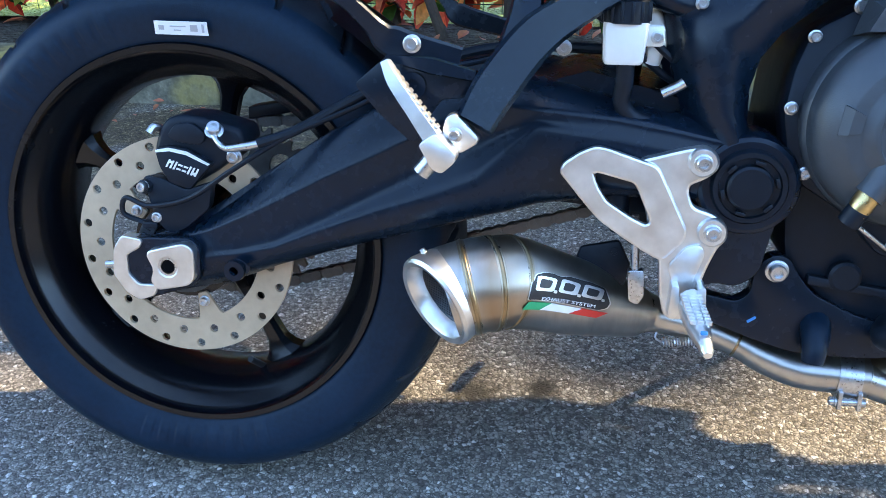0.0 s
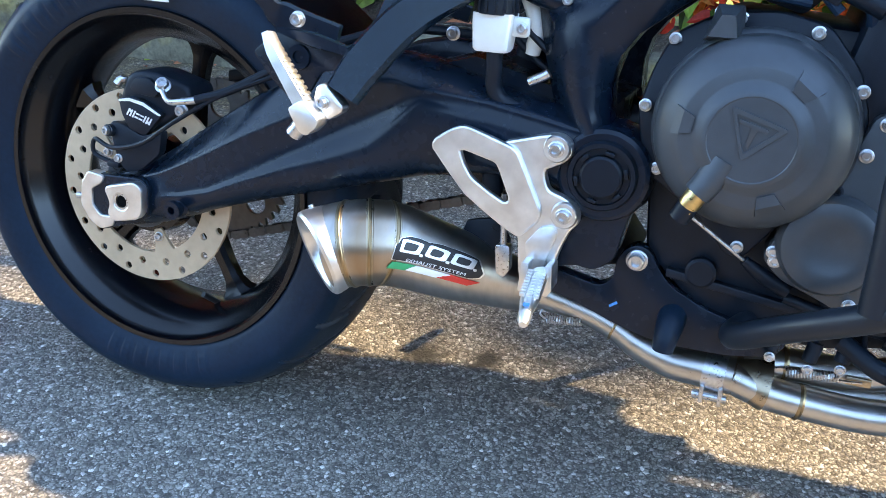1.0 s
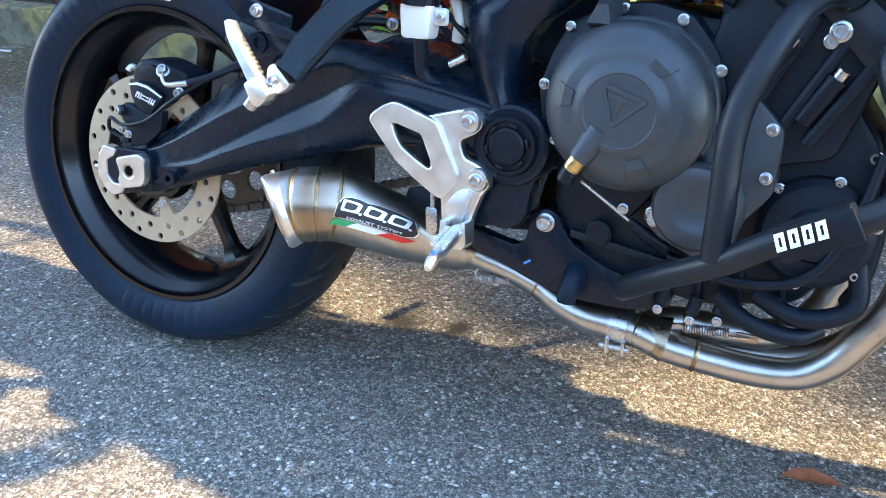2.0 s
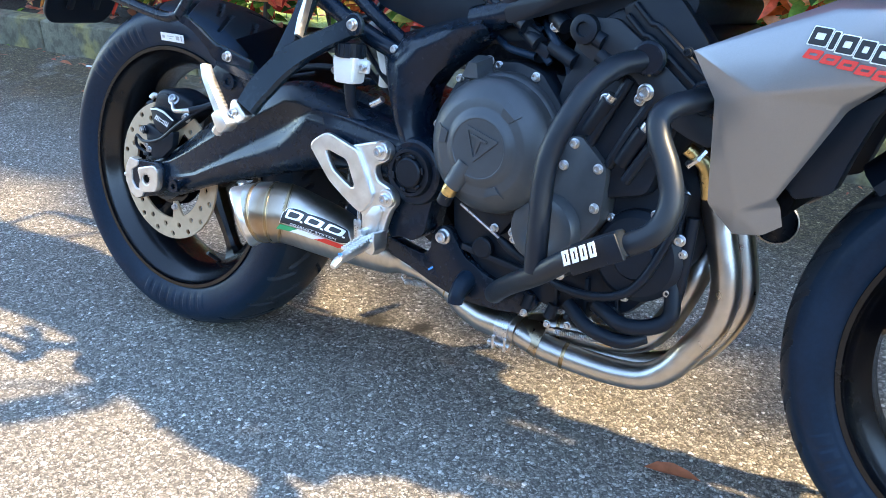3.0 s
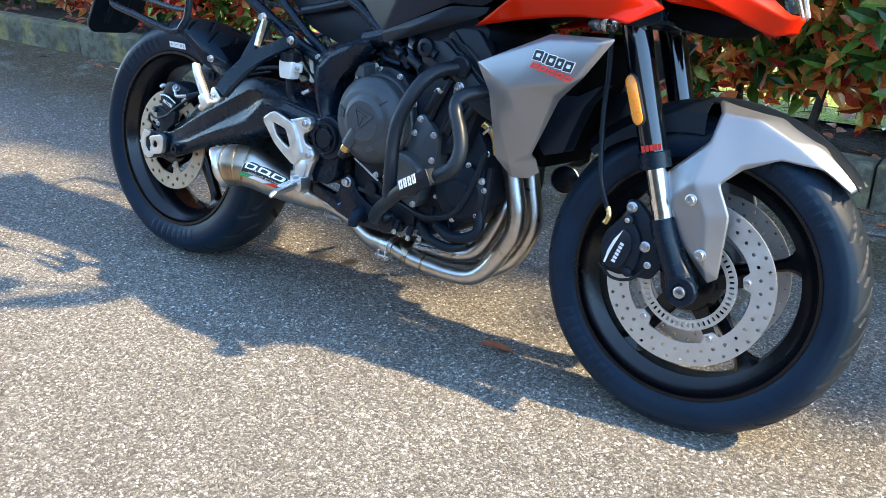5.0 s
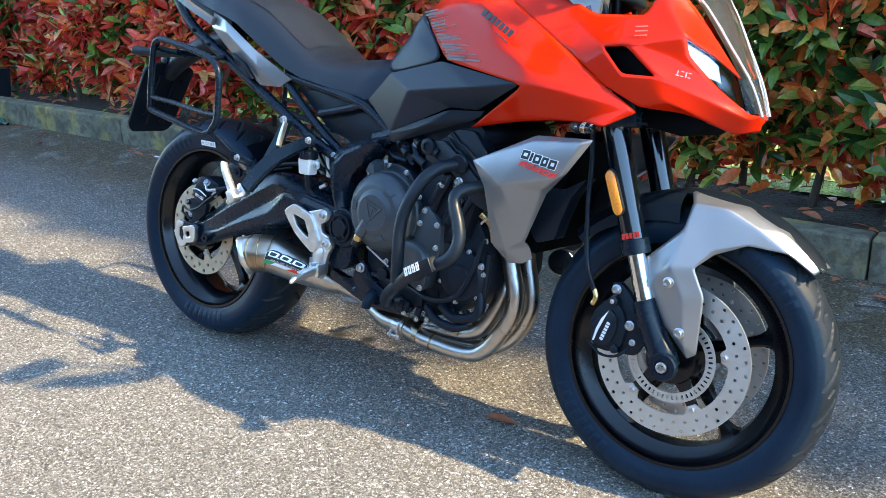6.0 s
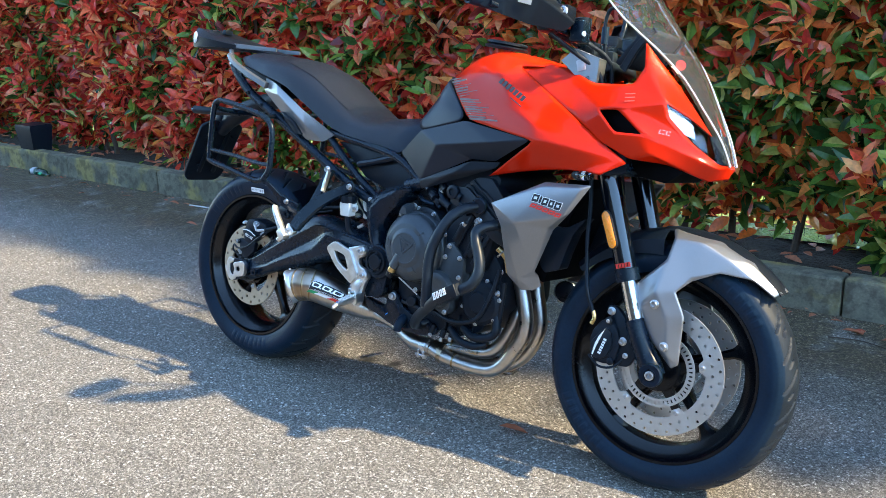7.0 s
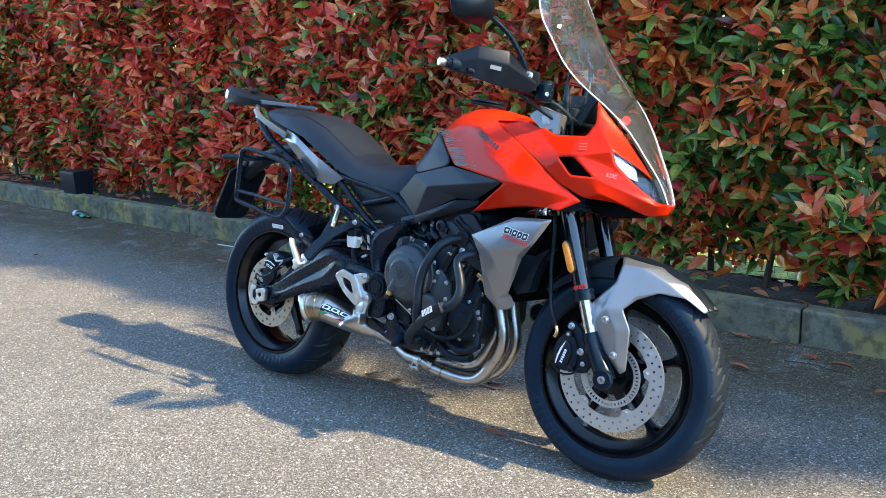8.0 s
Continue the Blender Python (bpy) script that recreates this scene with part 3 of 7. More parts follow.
def spoke_parts(wheel, centre, lip, spokes, spoke_y):
    rings = []
    for r, w, t in ((0.035, 0.036, 0.040), (0.09, 0.024, 0.034), (0.14, 0.020, 0.028), (lip - 0.065, 0.024, 0.028), (lip - 0.052, 0.036, 0.034), (lip - 0.040, 0.062, 0.044)):
        rings.append([(r, yy * t / 2 + spoke_y, x * w / 2) for x, yy in ((-1, -0.5), (-0.55, -1), (0.55, -1), (1, -0.5), (1, 0.5), (0.55, 1), (-0.55, 1), (-1, 0.5))])
    first = part("spoke", loft(rings), wheel_black, wheel)
    for i, deg in enumerate(spokes):
        ob = first if i == 0 else new("spoke", first.data)
        ob.parent = wheel
        ob.matrix_local = Matrix.Translation(centre) @ Matrix.Rotation(radians(-deg), 4, "Y")
    part("hub", lathe([(-0.055, 0.030), (-0.055, 0.045), (-0.03, 0.055), (0.03, 0.055), (0.055, 0.045), (0.055, 0.030)], centre, (0, 1, 0), 40), wheel_black, wheel)


def disc_mesh(cx, cz, y, outer, inner, tabs, tab_r, start, hole_rows, thick=0.0048, scallop=0.0):
    out = ring_of(200, outer, cx, cz, wobble=scallop, waves=10)
    ins = []
    for i in range(240):
        a = 2 * math.pi * i / 240
        d = min(abs((a - start - k * 2 * math.pi / tabs + math.pi) % (2 * math.pi) - math.pi) for k in range(tabs))
        t = max(0.0, min(1.0, (0.17 - d) / 0.09))
        t = t * t * (3 - 2 * t)
        r = inner + (tab_r - inner) * t
        ins.append((cx + r * math.cos(a), cz + r * math.sin(a)))
    holes = [ins]
    for r, count, hr, ph in hole_rows:
        for i in range(count):
            a = ph + 2 * math.pi * i / count
            holes.append(ring_of(10, hr, cx + r * math.cos(a), cz + r * math.sin(a)))
    return plate(out, holes, thick, 0.0004, y)


# rear wheel
RC = (0.0, 0.0, 0.315)
rear_wheel = part("rear_wheel", rim_bmesh(RC, 0.162, 0.2300), wheel_black, bike, "gloss black cast five-spoke wheel")
spoke_parts(rear_wheel, RC, 0.2300, (80, 152, 224, 296, 8), 0.004)
REAR_SECTION = [(-0.072, 0.222), (-0.079, 0.2310), (-0.0835, 0.241), (-0.088, 0.254), (-0.0905, 0.268), (-0.0895, 0.279), (-0.083, 0.2895), (-0.068, 0.3008), (-0.045, 0.3095), (-0.02, 0.3142), (0, 0.315)]
part("tyre", tyre_mesh("tyre", RC, 0.315, REAR_SECTION, 22, ((1.85, 8, 0.085), (4.4, 8, 0.085)), ((0.10, 0.62, 0.0, 1.0, 0.010), (0.42, 0.88, 0.5, 0.55, 0.009))), [rubber, tread_rubber], rear_wheel, "black radial tyre with slanted grooves", 40)
rear_disc = part("brake_disc", disc_mesh(0, 0.315, -0.092, 0.1290, 0.090, 5, 0.058, radians(287), ((0.1200, 17, 0.0056, 0.0), (0.1040, 17, 0.0056, 0.185))), disc_dull, rear_wheel, "beige coated drilled brake disc")
for k in range(5):
    a = radians(287 + 72 * k)
    bolt((0.068 * math.cos(a), -0.095, 0.315 + 0.068 * math.sin(a)), 0.0058, rear_disc)
part("disc_carrier", lathe([(-0.09, 0.05), (-0.09, 0.062), (-0.07, 0.066), (-0.05, 0.05)], RC, (0, 1, 0), 40), wheel_black, rear_wheel)
tone = plate(ring_of(120, 0.052, 0, 0.315), [ring_of(60, 0.036, 0, 0.315)] + [[(0.044 * math.cos(a + d) + s * math.cos(a), 0.315 + 0.044 * math.sin(a + d) + s * math.sin(a)) for d, s in ((-0.02, -0.004), (0.02, -0.004), (0.02, 0.004), (-0.02, 0.004))] for a in (2 * math.pi * i / 48 for i in range(48))], 0.003, 0.0003, -0.104)
part("sensor_ring", tone, cast_grey, rear_wheel)
part("valve", rod((0.06, -0.02, 0.135), (0.052, -0.045, 0.155), 0.004), black_print, rear_wheel)
part("paint_dot", lathe([(0, 0.006), (0.0012, 0.0055)], (-0.095, -0.059, 0.1255), (0.25, -0.4, 0.9), 14), pink_print, rear_wheel, "pink paint dot on the rim")
lab = bars("paper_label", rear_wheel, (-0.0150, -0.0905, 0.5550), (1, 0, -0.01), (0.0, -0.20, 1), [(0, 0.060, 0, 0.0145)], white_paint, thick=0.0012)
lab["label"] = "white paper label on the tyre wall"
bars("label_print", rear_wheel, (-0.0150, -0.0918, 0.5550), (1, 0, -0.01), (0.0, -0.20, 1), [(0.005, 0.011, 0.005, 0.010), (0.018, 0.036, 0.0085, 0.0097), (0.022, 0.030, 0.0045, 0.0055), (0.041, 0.049, 0.004, 0.011), (0.054, 0.0565, 0.003, 0.012)], grey_print)

# sprocket and chain on the far side
sprocket_out = []
for i in range(46 * 4):
    a = 2 * math.pi * i / (46 * 4)
    sprocket_out.append(((0.108 if i % 4 in (0, 1) else 0.117) * math.cos(a), 0.315 + (0.108 if i % 4 in (0, 1) else 0.117) * math.sin(a)))
sp_holes = [ring_of(30, 0.055, 0, 0.315)] + [ring_of(16, 0.017, 0.082 * math.cos(a), 0.315 + 0.082 * math.sin(a)) for a in (2 * math.pi * k / 8 for k in range(8))]
part("sprocket", plate(sprocket_out, sp_holes, 0.006, 0.0004, 0.088), chain_steel, rear_wheel, "dark steel toothed sprocket")


def chain_loop():
    c1, r1, c2, r2 = Vector((0, 0.315)), 0.115, Vector((0.615, 0.425)), 0.042
    d = (c2 - c1)
    base = math.atan2(d.y, d.x)
    off = math.acos((r1 - r2) / d.length)
    pts = []
    up1, dn1 = base + off, base - off
    for i in range(40):
        a = up1 + (2 * math.pi - 2 * off) * i / 39
        pts.append(c1 + r1 * Vector((math.cos(a), math.sin(a))))
    for i in range(20):
        a = dn1 + 2 * off * i / 19
        pts.append(c2 + r2 * Vector((math.cos(a), math.sin(a))))
    pts.append(pts[0])
    cum = [0]
    for a, b in zip(pts, pts[1:]):
        cum.append(cum[-1] + (b - a).length)
    return np.array(cum), np.array([tuple(p) for p in pts])


chain = part("chain", rod((0.607, 0.09, 0.425), (0.615, 0.086, 0.425), 0.036, segs=30), chain_steel, bike, "dark roller chain and front sprocket")
link_wide, link_narrow = bmesh.new(), bmesh.new()
for own, ysep, hz in ((link_wide, 0.0085, 0.0068), (link_narrow, 0.0055, 0.0062)):
    for s in (-1, 1):
        prism(round_corners([(-0.0135, -hz), (-0.004, -hz), (0, -hz * 0.72), (0.004, -hz), (0.0135, -hz), (0.0135, hz), (0.004, hz), (0, hz * 0.72), (-0.004, hz), (-0.0135, hz)], 0.005, 2), s * ysep - 0.0011, s * ysep + 0.0011, 0, bm=own)
    for x in (-0.008, 0.008):
        rod((x, -ysep - 0.002, 0), (x, ysep + 0.002, 0), 0.0028, segs=8, bm=own)
LINKS = []
for nm, own in (("link_wide", link_wide), ("link_narrow", link_narrow)):
    bmesh.ops.recalc_face_normals(own, faces=own.faces)
    me = bpy.data.meshes.new("link")
    own.to_mesh(me)
    own.free()
    me.materials.append(chain_steel)
    LINKS.append(me)
cum, cpts = chain_loop()
count = int(cum[-1] / 0.0159 / 2) * 2
for i in range(count):
    s = cum[-1] * (i + 0.5) / count
    p = [np.interp(s, cum, cpts[:, k]) for k in (0, 1)]
    q = [np.interp((s + 0.004) % cum[-1], cum, cpts[:, k]) for k in (0, 1)]
    ob = new("link", LINKS[i % 2])
    ob.parent = chain
    ob.matrix_local = Matrix.Translation((p[0], 0.088, p[1])) @ Matrix.Rotation(-math.atan2(q[1] - p[1], q[0] - p[0]), 4, "Y")

# front wheel
FC = (1.418, 0.0, 0.300)
front_wheel = steered(part("front_wheel", rim_bmesh(FC, 0.106, 0.2285), wheel_black, bike, "gloss black cast five-spoke wheel"))
spoke_parts(front_wheel, FC, 0.2285, (22, 94, 166, 238, 310), 0.0)
FRONT_SECTION = [(-0.046, 0.220), (-0.0525, 0.2290), (-0.057, 0.238), (-0.0605, 0.250), (-0.0612, 0.260), (-0.0585, 0.270), (-0.051, 0.281), (-0.038, 0.2910), (-0.02, 0.2978), (0, 0.300)]
part("tyre", tyre_mesh("tyre", FC, 0.300, FRONT_SECTION, 26, ((0.6, 8, 0.085), (3.6, 8, 0.085)), ((0.12, 0.80, 0.0, 1.15, 0.0095), (0.35, 0.62, 0.5, 1.0, 0.008))), [rubber, tread_rubber], front_wheel, "black radial tyre with slanted grooves", 40)
for side in (-1, 1):
    holes = ((0.1465, 34, 0.0039, 0.0), (0.1285, 34, 0.0039, 0.092))
    d = part("brake_disc", disc_mesh(1.418, 0.300, side * 0.064, 0.155, 0.113, 5, 0.099, radians(14), holes), disc_steel, front_wheel, "drilled bright steel brake disc")
    for k in range(5):
        a = radians(14 + 72 * k)
        bolt((1.418 + 0.107 * math.cos(a), side * 0.0665, 0.300 + 0.107 * math.sin(a)), 0.0062, d, (0, side, 0))
    slots = []
    for i in range(50):
        a = 2 * math.pi * i / 50
        slots.append([(1.418 + r * math.cos(a + t), 0.300 + r * math.sin(a + t)) for r, t in ((0.0745, -0.030), (0.0745, 0.030), (0.0835, 0.028), (0.0835, -0.028))])
    part("sensor_ring", plate(ring_of(140, 0.0885, 1.418, 0.300), [ring_of(90, 0.0695, 1.418, 0.300)] + slots, 0.003, 0.0003, side * 0.0655), disc_steel, front_wheel, "slotted steel sensor ring")
    hub = bmesh.new()
    for k in range(5):
        a = radians(14 + 72 * k)
        one = loft([[(r, yy, zz) for yy, zz in ((-0.004, -w), (0.006, -w), (0.006, w), (-0.004, w))] for r, w in ((0.03, 0.018), (0.07, 0.011), (0.112, 0.009))])
        one.transform(Matrix.Translation((1.418, side * 0.058, 0.300)) @ Matrix.Rotation(-a, 4, "Y"))
        merged(hub, one)
    lathe([(side * 0.07, 0.02), (side * 0.07, 0.05), (side * 0.05, 0.058), (side * 0.04, 0.04)], (1.418, 0, 0.300), (0, 1, 0), 40, bm=hub)
    part("disc_carrier", hub, wheel_black, front_wheel)

# swingarm: creased box arm on the near side, plain arm on the far side, bridge before the wheel
def arm_rings(mirror=1):
    """Sections of the arm: upper bevel, shadow groove, flat side, upward ledge, belly."""
    rows = (
        (-0.052, .118, .326, .322, .318, .306, .302, .272, .262),
        (0.0, .126, .343, .334, .330, .316, .310, .284, .268),
        (0.045, .131, .369, .348, .342, .322, .316, .294, .279),
        (0.085, .136, .395, .367, .360, .330, .324, .306, .293),
        (0.125, .142, .422, .388, .380, .341, .336, .322, .310),
        (0.180, .148, .458, .417, .409, .3675, .362, .343, .329),
        (0.240, .153, .491, .446, .438, .400, .387, .363, .348),
        (0.300, .157, .518, .477, .468, .432, .409, .382, .365),
        (0.345, .160, .528, .503, .486, .456, .428, .396, .379),
        (0.375, .161, .528, .504, .492, .472, .455, .404, .387),
        (0.405, .162, .524, .498, .492, .486, .480, .418, .396),
        (0.480, .163, .507, .492, .486, .480, .468, .424, .408),
        (0.54, .163, .495, .482, .476, .470, .458, .425, .408),
        (0.61, .158, .478, .468, .462, .455, .445, .415, .392),
    )
    out = []
    for x, yo, *zs in rows:
        deep = float(np.interp(x, (0.10, 0.18, 0.30, 0.345, 0.41), (0.001, 0.005, 0.014, 0.017, 0.001)))
        yi = float(np.interp(x, (-0.05, 0.25, 0.36, 0.45, 0.61), (0.112, 0.110, 0.095, 0.055, 0.05)))
        ys = (yo - 0.034, yo - 0.004 - deep * 0.3, yo - 0.004 - deep * 0.45, yo - 0.002 - deep, yo, yo - 0.003, yo - 0.018)
        ring = list(zip(ys, zs)) + [(yi, zs[-1]), (yi, zs[0])]
        for cut in (0.22, 0.25):
            ring = [(p[0] + (q[0] - p[0]) * k, p[1] + (q[1] - p[1]) * k) for p, q in zip(ring, ring[1:] + ring[:1]) for k in (cut, 1 - cut)]
        out.append([(x, -y * mirror, z) for y, z in ring])
    return out


arm = loft(arm_rings())
loft(arm_rings(-1), bm=arm)
loft([[(0.345, y, .50), (0.365, y, .40), (0.60, y, .38), (0.60, y, .49), (0.45, y, .53)] for y in (-0.11, 0.11)], bm=arm)
swingarm = part("swingarm", arm, black_paint, bike, "satin black swingarm with creased sides", 62)
axle_plate = part("axle_plate", plate(round_corners([(-0.064, .320), (-0.055, .334), (0.026, .337), (0.035, .328), (0.033, .294), (0.023, .283), (-0.040, .263), (-0.051, .270)], 0.007), (), 0.016, 0.002, -0.128), black_paint, swingarm, "chain adjuster housing with silver end plate")
part("end_plate", plate(round_corners([(-0.063, .322), (-0.053, .3375), (-0.030, .334), (-0.034, .326), (-0.050, .317), (-0.050, .294), (-0.038, .281), (-0.016, .2815), (-0.020, .271), (-0.038, .2645), (-0.053, .273), (-0.066, .293)], 0.004, 3), (), 0.018, 0.0015, -0.130), alloy, axle_plate, "bright cast end plate")
part("axle_block", plate(round_corners([(-0.021, .323), (0.023, .3345), (0.033, .329), (0.032, .298), (0.025, .289), (-0.011, .2815), (-0.017, .290), (-0.012, .304)], 0.007, 4), [ring_of(26, 0.0125, 0.003, 0.308)], 0.014, 0.002, -0.141), alloy, axle_plate, "bright square axle block")
part("axle_end", lathe([(0, 0.0145), (0.005, 0.0145), (0.0065, 0.013), (0.0065, 0.0082), (-0.03, 0.0078), (-0.03, 0)], (0.003, -0.1405, 0.308), (0, -1, 0), 28), zinc, axle_plate)
# near-black disc closing the bore, painted as the shade inside
part("axle_bore", lathe([(0, 0.0), (0, 0.0078), (0.0008, 0.0076), (0.0008, 0.0)], (0.003, -0.1440, 0.308), (0, -1, 0), 20), shade_black, axle_plate)
part("adjuster_bolt", rod((-0.058, -0.128, 0.302), (-0.080, -0.128, 0.300), 0.0045), zinc, axle_plate)
part("spool_boss", lathe([(0, 0.012), (0.012, 0.012), (0.014, 0.008), (0.022, 0.008), (0.024, 0.0125), (0.03, 0.0115), (0.03, 0.005), (0.016, 0.004), (0.016, 0)], (0.081, -0.121, 0.309), (0, -1, 0), 24), black_paint, swingarm)
# hugger behind and over the tyre, chain guard
hug = loft([[(0.335 * math.cos(radians(a)), y, 0.315 + (0.335 - abs(y) * 0.25) * math.sin(radians(a))) for y in (-0.10, -0.06, 0, 0.06, 0.10)] for a in range(22, 62, 5)], loop=False)
bmesh.ops.solidify(hug, geom=hug.faces[:], thickness=0.004)
part("mudguard", hug, plastic, swingarm, "black plastic tyre hugger")
part("chain_guard", prism([(0.02, .452), (0.30, .505), (0.30, .49), (0.02, .435)], 0.105, 0.075, 0.003), plastic, swingarm)

# rear caliper, its bracket, hose and sensor wire
cal = prism(round_corners([(-0.020, .430), (-0.012, .454), (-0.003, .466), (0.012, .471), (0.036, .4705), (0.055, .465), (0.083, .458), (0.087, .441), (0.072, .424), (0.046, .406), (0.018, .390), (-0.004, .398)], 0.007, 3), -0.112, -0.055, 0.007, 3)
rear_caliper = part("brake_caliper", cal, cast_black, bike, "black brake caliper with white printed mark")
part("caliper_cap", prism(round_corners([(-0.0135, .4345), (0.003, .4385), (0.024, .4350), (0.0515, .4205), (0.040, .4085), (0.024, .3905), (0.001, .3970), (-0.0095, .4150)], 0.004, 3), -0.121, -0.110, 0.003), cast_black, rear_caliper)
part("caliper_bridge", prism(round_corners([(0.000, .448), (0.010, .462), (0.030, .464), (0.046, .452), (0.040, .440), (0.012, .442)], 0.006, 3), -0.118, -0.108, 0.004), cast_black, rear_caliper)
part("printed_arc", prism([(-0.0125, .4335), (0.003, .4365), (0.024, .4330), (0.0495, .4200), (0.0470, .4185), (0.023, .4292), (0.004, .4328), (-0.0118, .4308)], -0.1222, -0.1208, 0), white_paint, rear_caliper)
bars("printed_mark", rear_caliper, (-0.002, -0.1210, 0.4155), (1, 0, -0.30), (0, 0, 1), [(0.0, 0.0020, 0, 0.0095), (0.0045, 0.0065, 0, 0.0095), (0.0020, 0.0045, 0.0055, 0.0085), (0.0085, 0.0105, 0, 0.0095), (0.0120, 0.0170, 0.0060, 0.0080), (0.0120, 0.0170, 0.0010, 0.0030), (0.0185, 0.0235, 0.0060, 0.0080), (0.0185, 0.0235, 0.0010, 0.0030), (0.0250, 0.0270, 0, 0.0095), (0.0290, 0.0310, 0, 0.0095), (0.0335, 0.0355, 0, 0.0095), (0.0310, 0.0335, 0.0010, 0.0040)], white_paint, slant=0.25)
part("caliper_bracket", prism(round_corners([(-0.030, .400), (-0.014, .404), (0.02, .39), (0.05, .40), (0.045, .37), (0.015, .345), (-0.005, .34), (-0.018, .352)], 0.006, 3), -0.122, -0.108, 0.003), cast_black, rear_caliper)
part("slide_pin", lathe([(-0.012, .0085), (0.004, .0105), (0.008, .0105), (0.010, .008), (0.020, .0078), (0.021, .006), (0.021, 0)], (-0.023, -0.108, 0.3925), (-.25, -1, 0), 20), cast_black, rear_caliper)
bolt((-0.027, -0.126, 0.3928), 0.0066, rear_caliper, (-.25, -1, 0))
bolt((-0.017, -0.122, 0.357), 0.0052, rear_caliper)
bolt((0.074, -0.111, 0.4275), 0.0078, rear_caliper)
part("bleed_nipple", tube([(-0.012, -0.10, 0.452), (-0.018, -0.108, 0.456), (-0.022, -0.112, 0.45)], 0.005, 10, 3), zinc, rear_caliper)
bolt((0.060, -0.128, 0.458), 0.009, rear_caliper, (0.2, -0.7, 0.7))
part("hose_union", tube([(0.060, -0.132, 0.455), (0.075, -0.14, 0.443), (0.095, -0.14, 0.445), (0.112, -0.135, 0.448)], [0.0036, 0.0036, 0.0046, 0.0046], 12, 5), zinc, rear_caliper)
part("brake_hose", tube([(0.110, -0.135, 0.448), (0.15, -0.125, 0.462), (0.21, -0.11, 0.495), (0.27, -0.10, 0.525), (0.36, -0.09, 0.55), (0.47, -0.09, 0.55)], 0.0055, 10, 6), plastic, bike, "black rubber brake hose")
part("sensor_wire", tube([(-0.03, -0.118, 0.348), (-0.058, -0.118, 0.358), (-0.052, -0.122, 0.378), (-0.02, -0.13, 0.372), (0.03, -0.135, 0.385), (0.08, -0.138, 0.418), (0.14, -0.13, 0.455), (0.21, -0.115, 0.486), (0.28, -0.105, 0.52), (0.36, -0.095, 0.54)], 0.003, 8, 6), plastic, bike, "thin black sensor wire")
part("sensor", box((0.018, 0.012, 0.008), (-0.026, -0.118, 0.3475), 0.002), plastic, bike)

# exhaust: angled tip, conical can, link pipe
CAN = [(.3236, -.1948, .3166), (.345, -.190, .323), (.365, -.185, .326), (.388, -.170, .323), (.448, -.122, .294), (.514, -.068, .262)]
CAN_R = [0.0475, 0.0480, 0.0480, 0.0470, 0.0410, 0.0300]
exhaust = part("silencer", tube(CAN, CAN_R, 48, 8, open_start=True), can_steel, bike, "brushed stainless conical silencer with golden weld seams")
tip_way = Vector((-.659, -.658, -.364)).normalized()
TIP = Vector((.3157, -.2027, .3122))
tip = lathe([(-0.020, 0.0470), (-0.008, 0.0492), (0.0, 0.0505), (0.005, 0.0500), (0.008, 0.0470), (0.007, 0.0420), (0.001, 0.0375), (-0.014, 0.0360), (-0.014, 0.0385), (-0.010, 0.0420)], TIP, tip_way, 56, closed=True)
part("end_cap", tip, alloy, exhaust, "rolled bright end cap")
mesh_holes = []
for i in range(-8, 9):
    for j in range(-8, 9):
        x, z = (i + 0.5 * (j % 2)) * 0.0041, j * 0.0036
        if math.hypot(x, z) < 0.034:
            mesh_holes.append([(x + 0.0019 * math.cos(k), z + 0.0016 * math.sin(k)) for k in (0, 1.57, 3.14, 4.71)])
gm = plate(ring_of(40, 0.0365), mesh_holes, 0.0012, 0.0002)
gm.transform(Matrix.Translation(TIP - tip_way * 0.010) @ tip_way.to_track_quat("Y", "Z").to_matrix().to_4x4())
part("end_mesh", gm, cast_black, exhaust, "fine metal mesh in the outlet")
part("end_baffle", lathe([(0, 0.0), (0, 0.040), (0.003, 0.040), (0.003, 0.0)], TIP - tip_way * 0.030, tip_way, 32), shade_black, exhaust)
for a in (20, 140, 255):
    side = tip_way.orthogonal().normalized()
    side.rotate(Matrix.Rotation(radians(a), 3, tip_way))
    bolt(TIP - tip_way * 0.010 + side * 0.0485, 0.0036, exhaust, side)
line = rounded(CAN, 8)
for i, rad in ((8, 0.0480), (16, 0.0480), (22, 0.0472)):
    d = (line[i + 1] - line[i - 1]).normalized()
    part("heat_tint", lathe([(-0.0042, rad - 0.0003), (-0.0036, rad + 0.0003), (0.0036, rad + 0.0003), (0.0042, rad - 0.0003)], line[i], d, 56), heat_tint, exhaust, "golden heat tint beside the weld")
    part("weld_seam", lathe([(-0.0025, rad), (-0.001, rad + 0.0012), (0.001, rad + 0.0012), (0.0025, rad)], line[i], d, 56), weld_gold, exhaust, "golden heat-tinted weld bead")
LINK = [(.510, -.071, .264), (.535, -.060, .257), (.570, -.059, .249), (.604, -.061, .241), (.634, -.065, .231), (.662, -.070, .219), (.697, -.075, .210), (.735, -.079, .209), (.765, -.080, .207)]
link_pipe = part("link_pipe", tube(LINK, [0.0300, 0.0215, 0.0178, 0.0176, 0.0180, 0.0205, 0.0222, 0.0222, 0.0222], 32, 6), header_steel, bike, "stainless link pipe with heat tint")
lp = rounded(LINK, 6)
part("weld_seam", lathe([(-0.003, 0.0172), (0, 0.0185), (0.003, 0.0176)], lp[23], lp[24] - lp[22], 32), weld_gold, link_pipe)
clamp_way = Vector((0.039, -0.003, -0.002)).normalized()
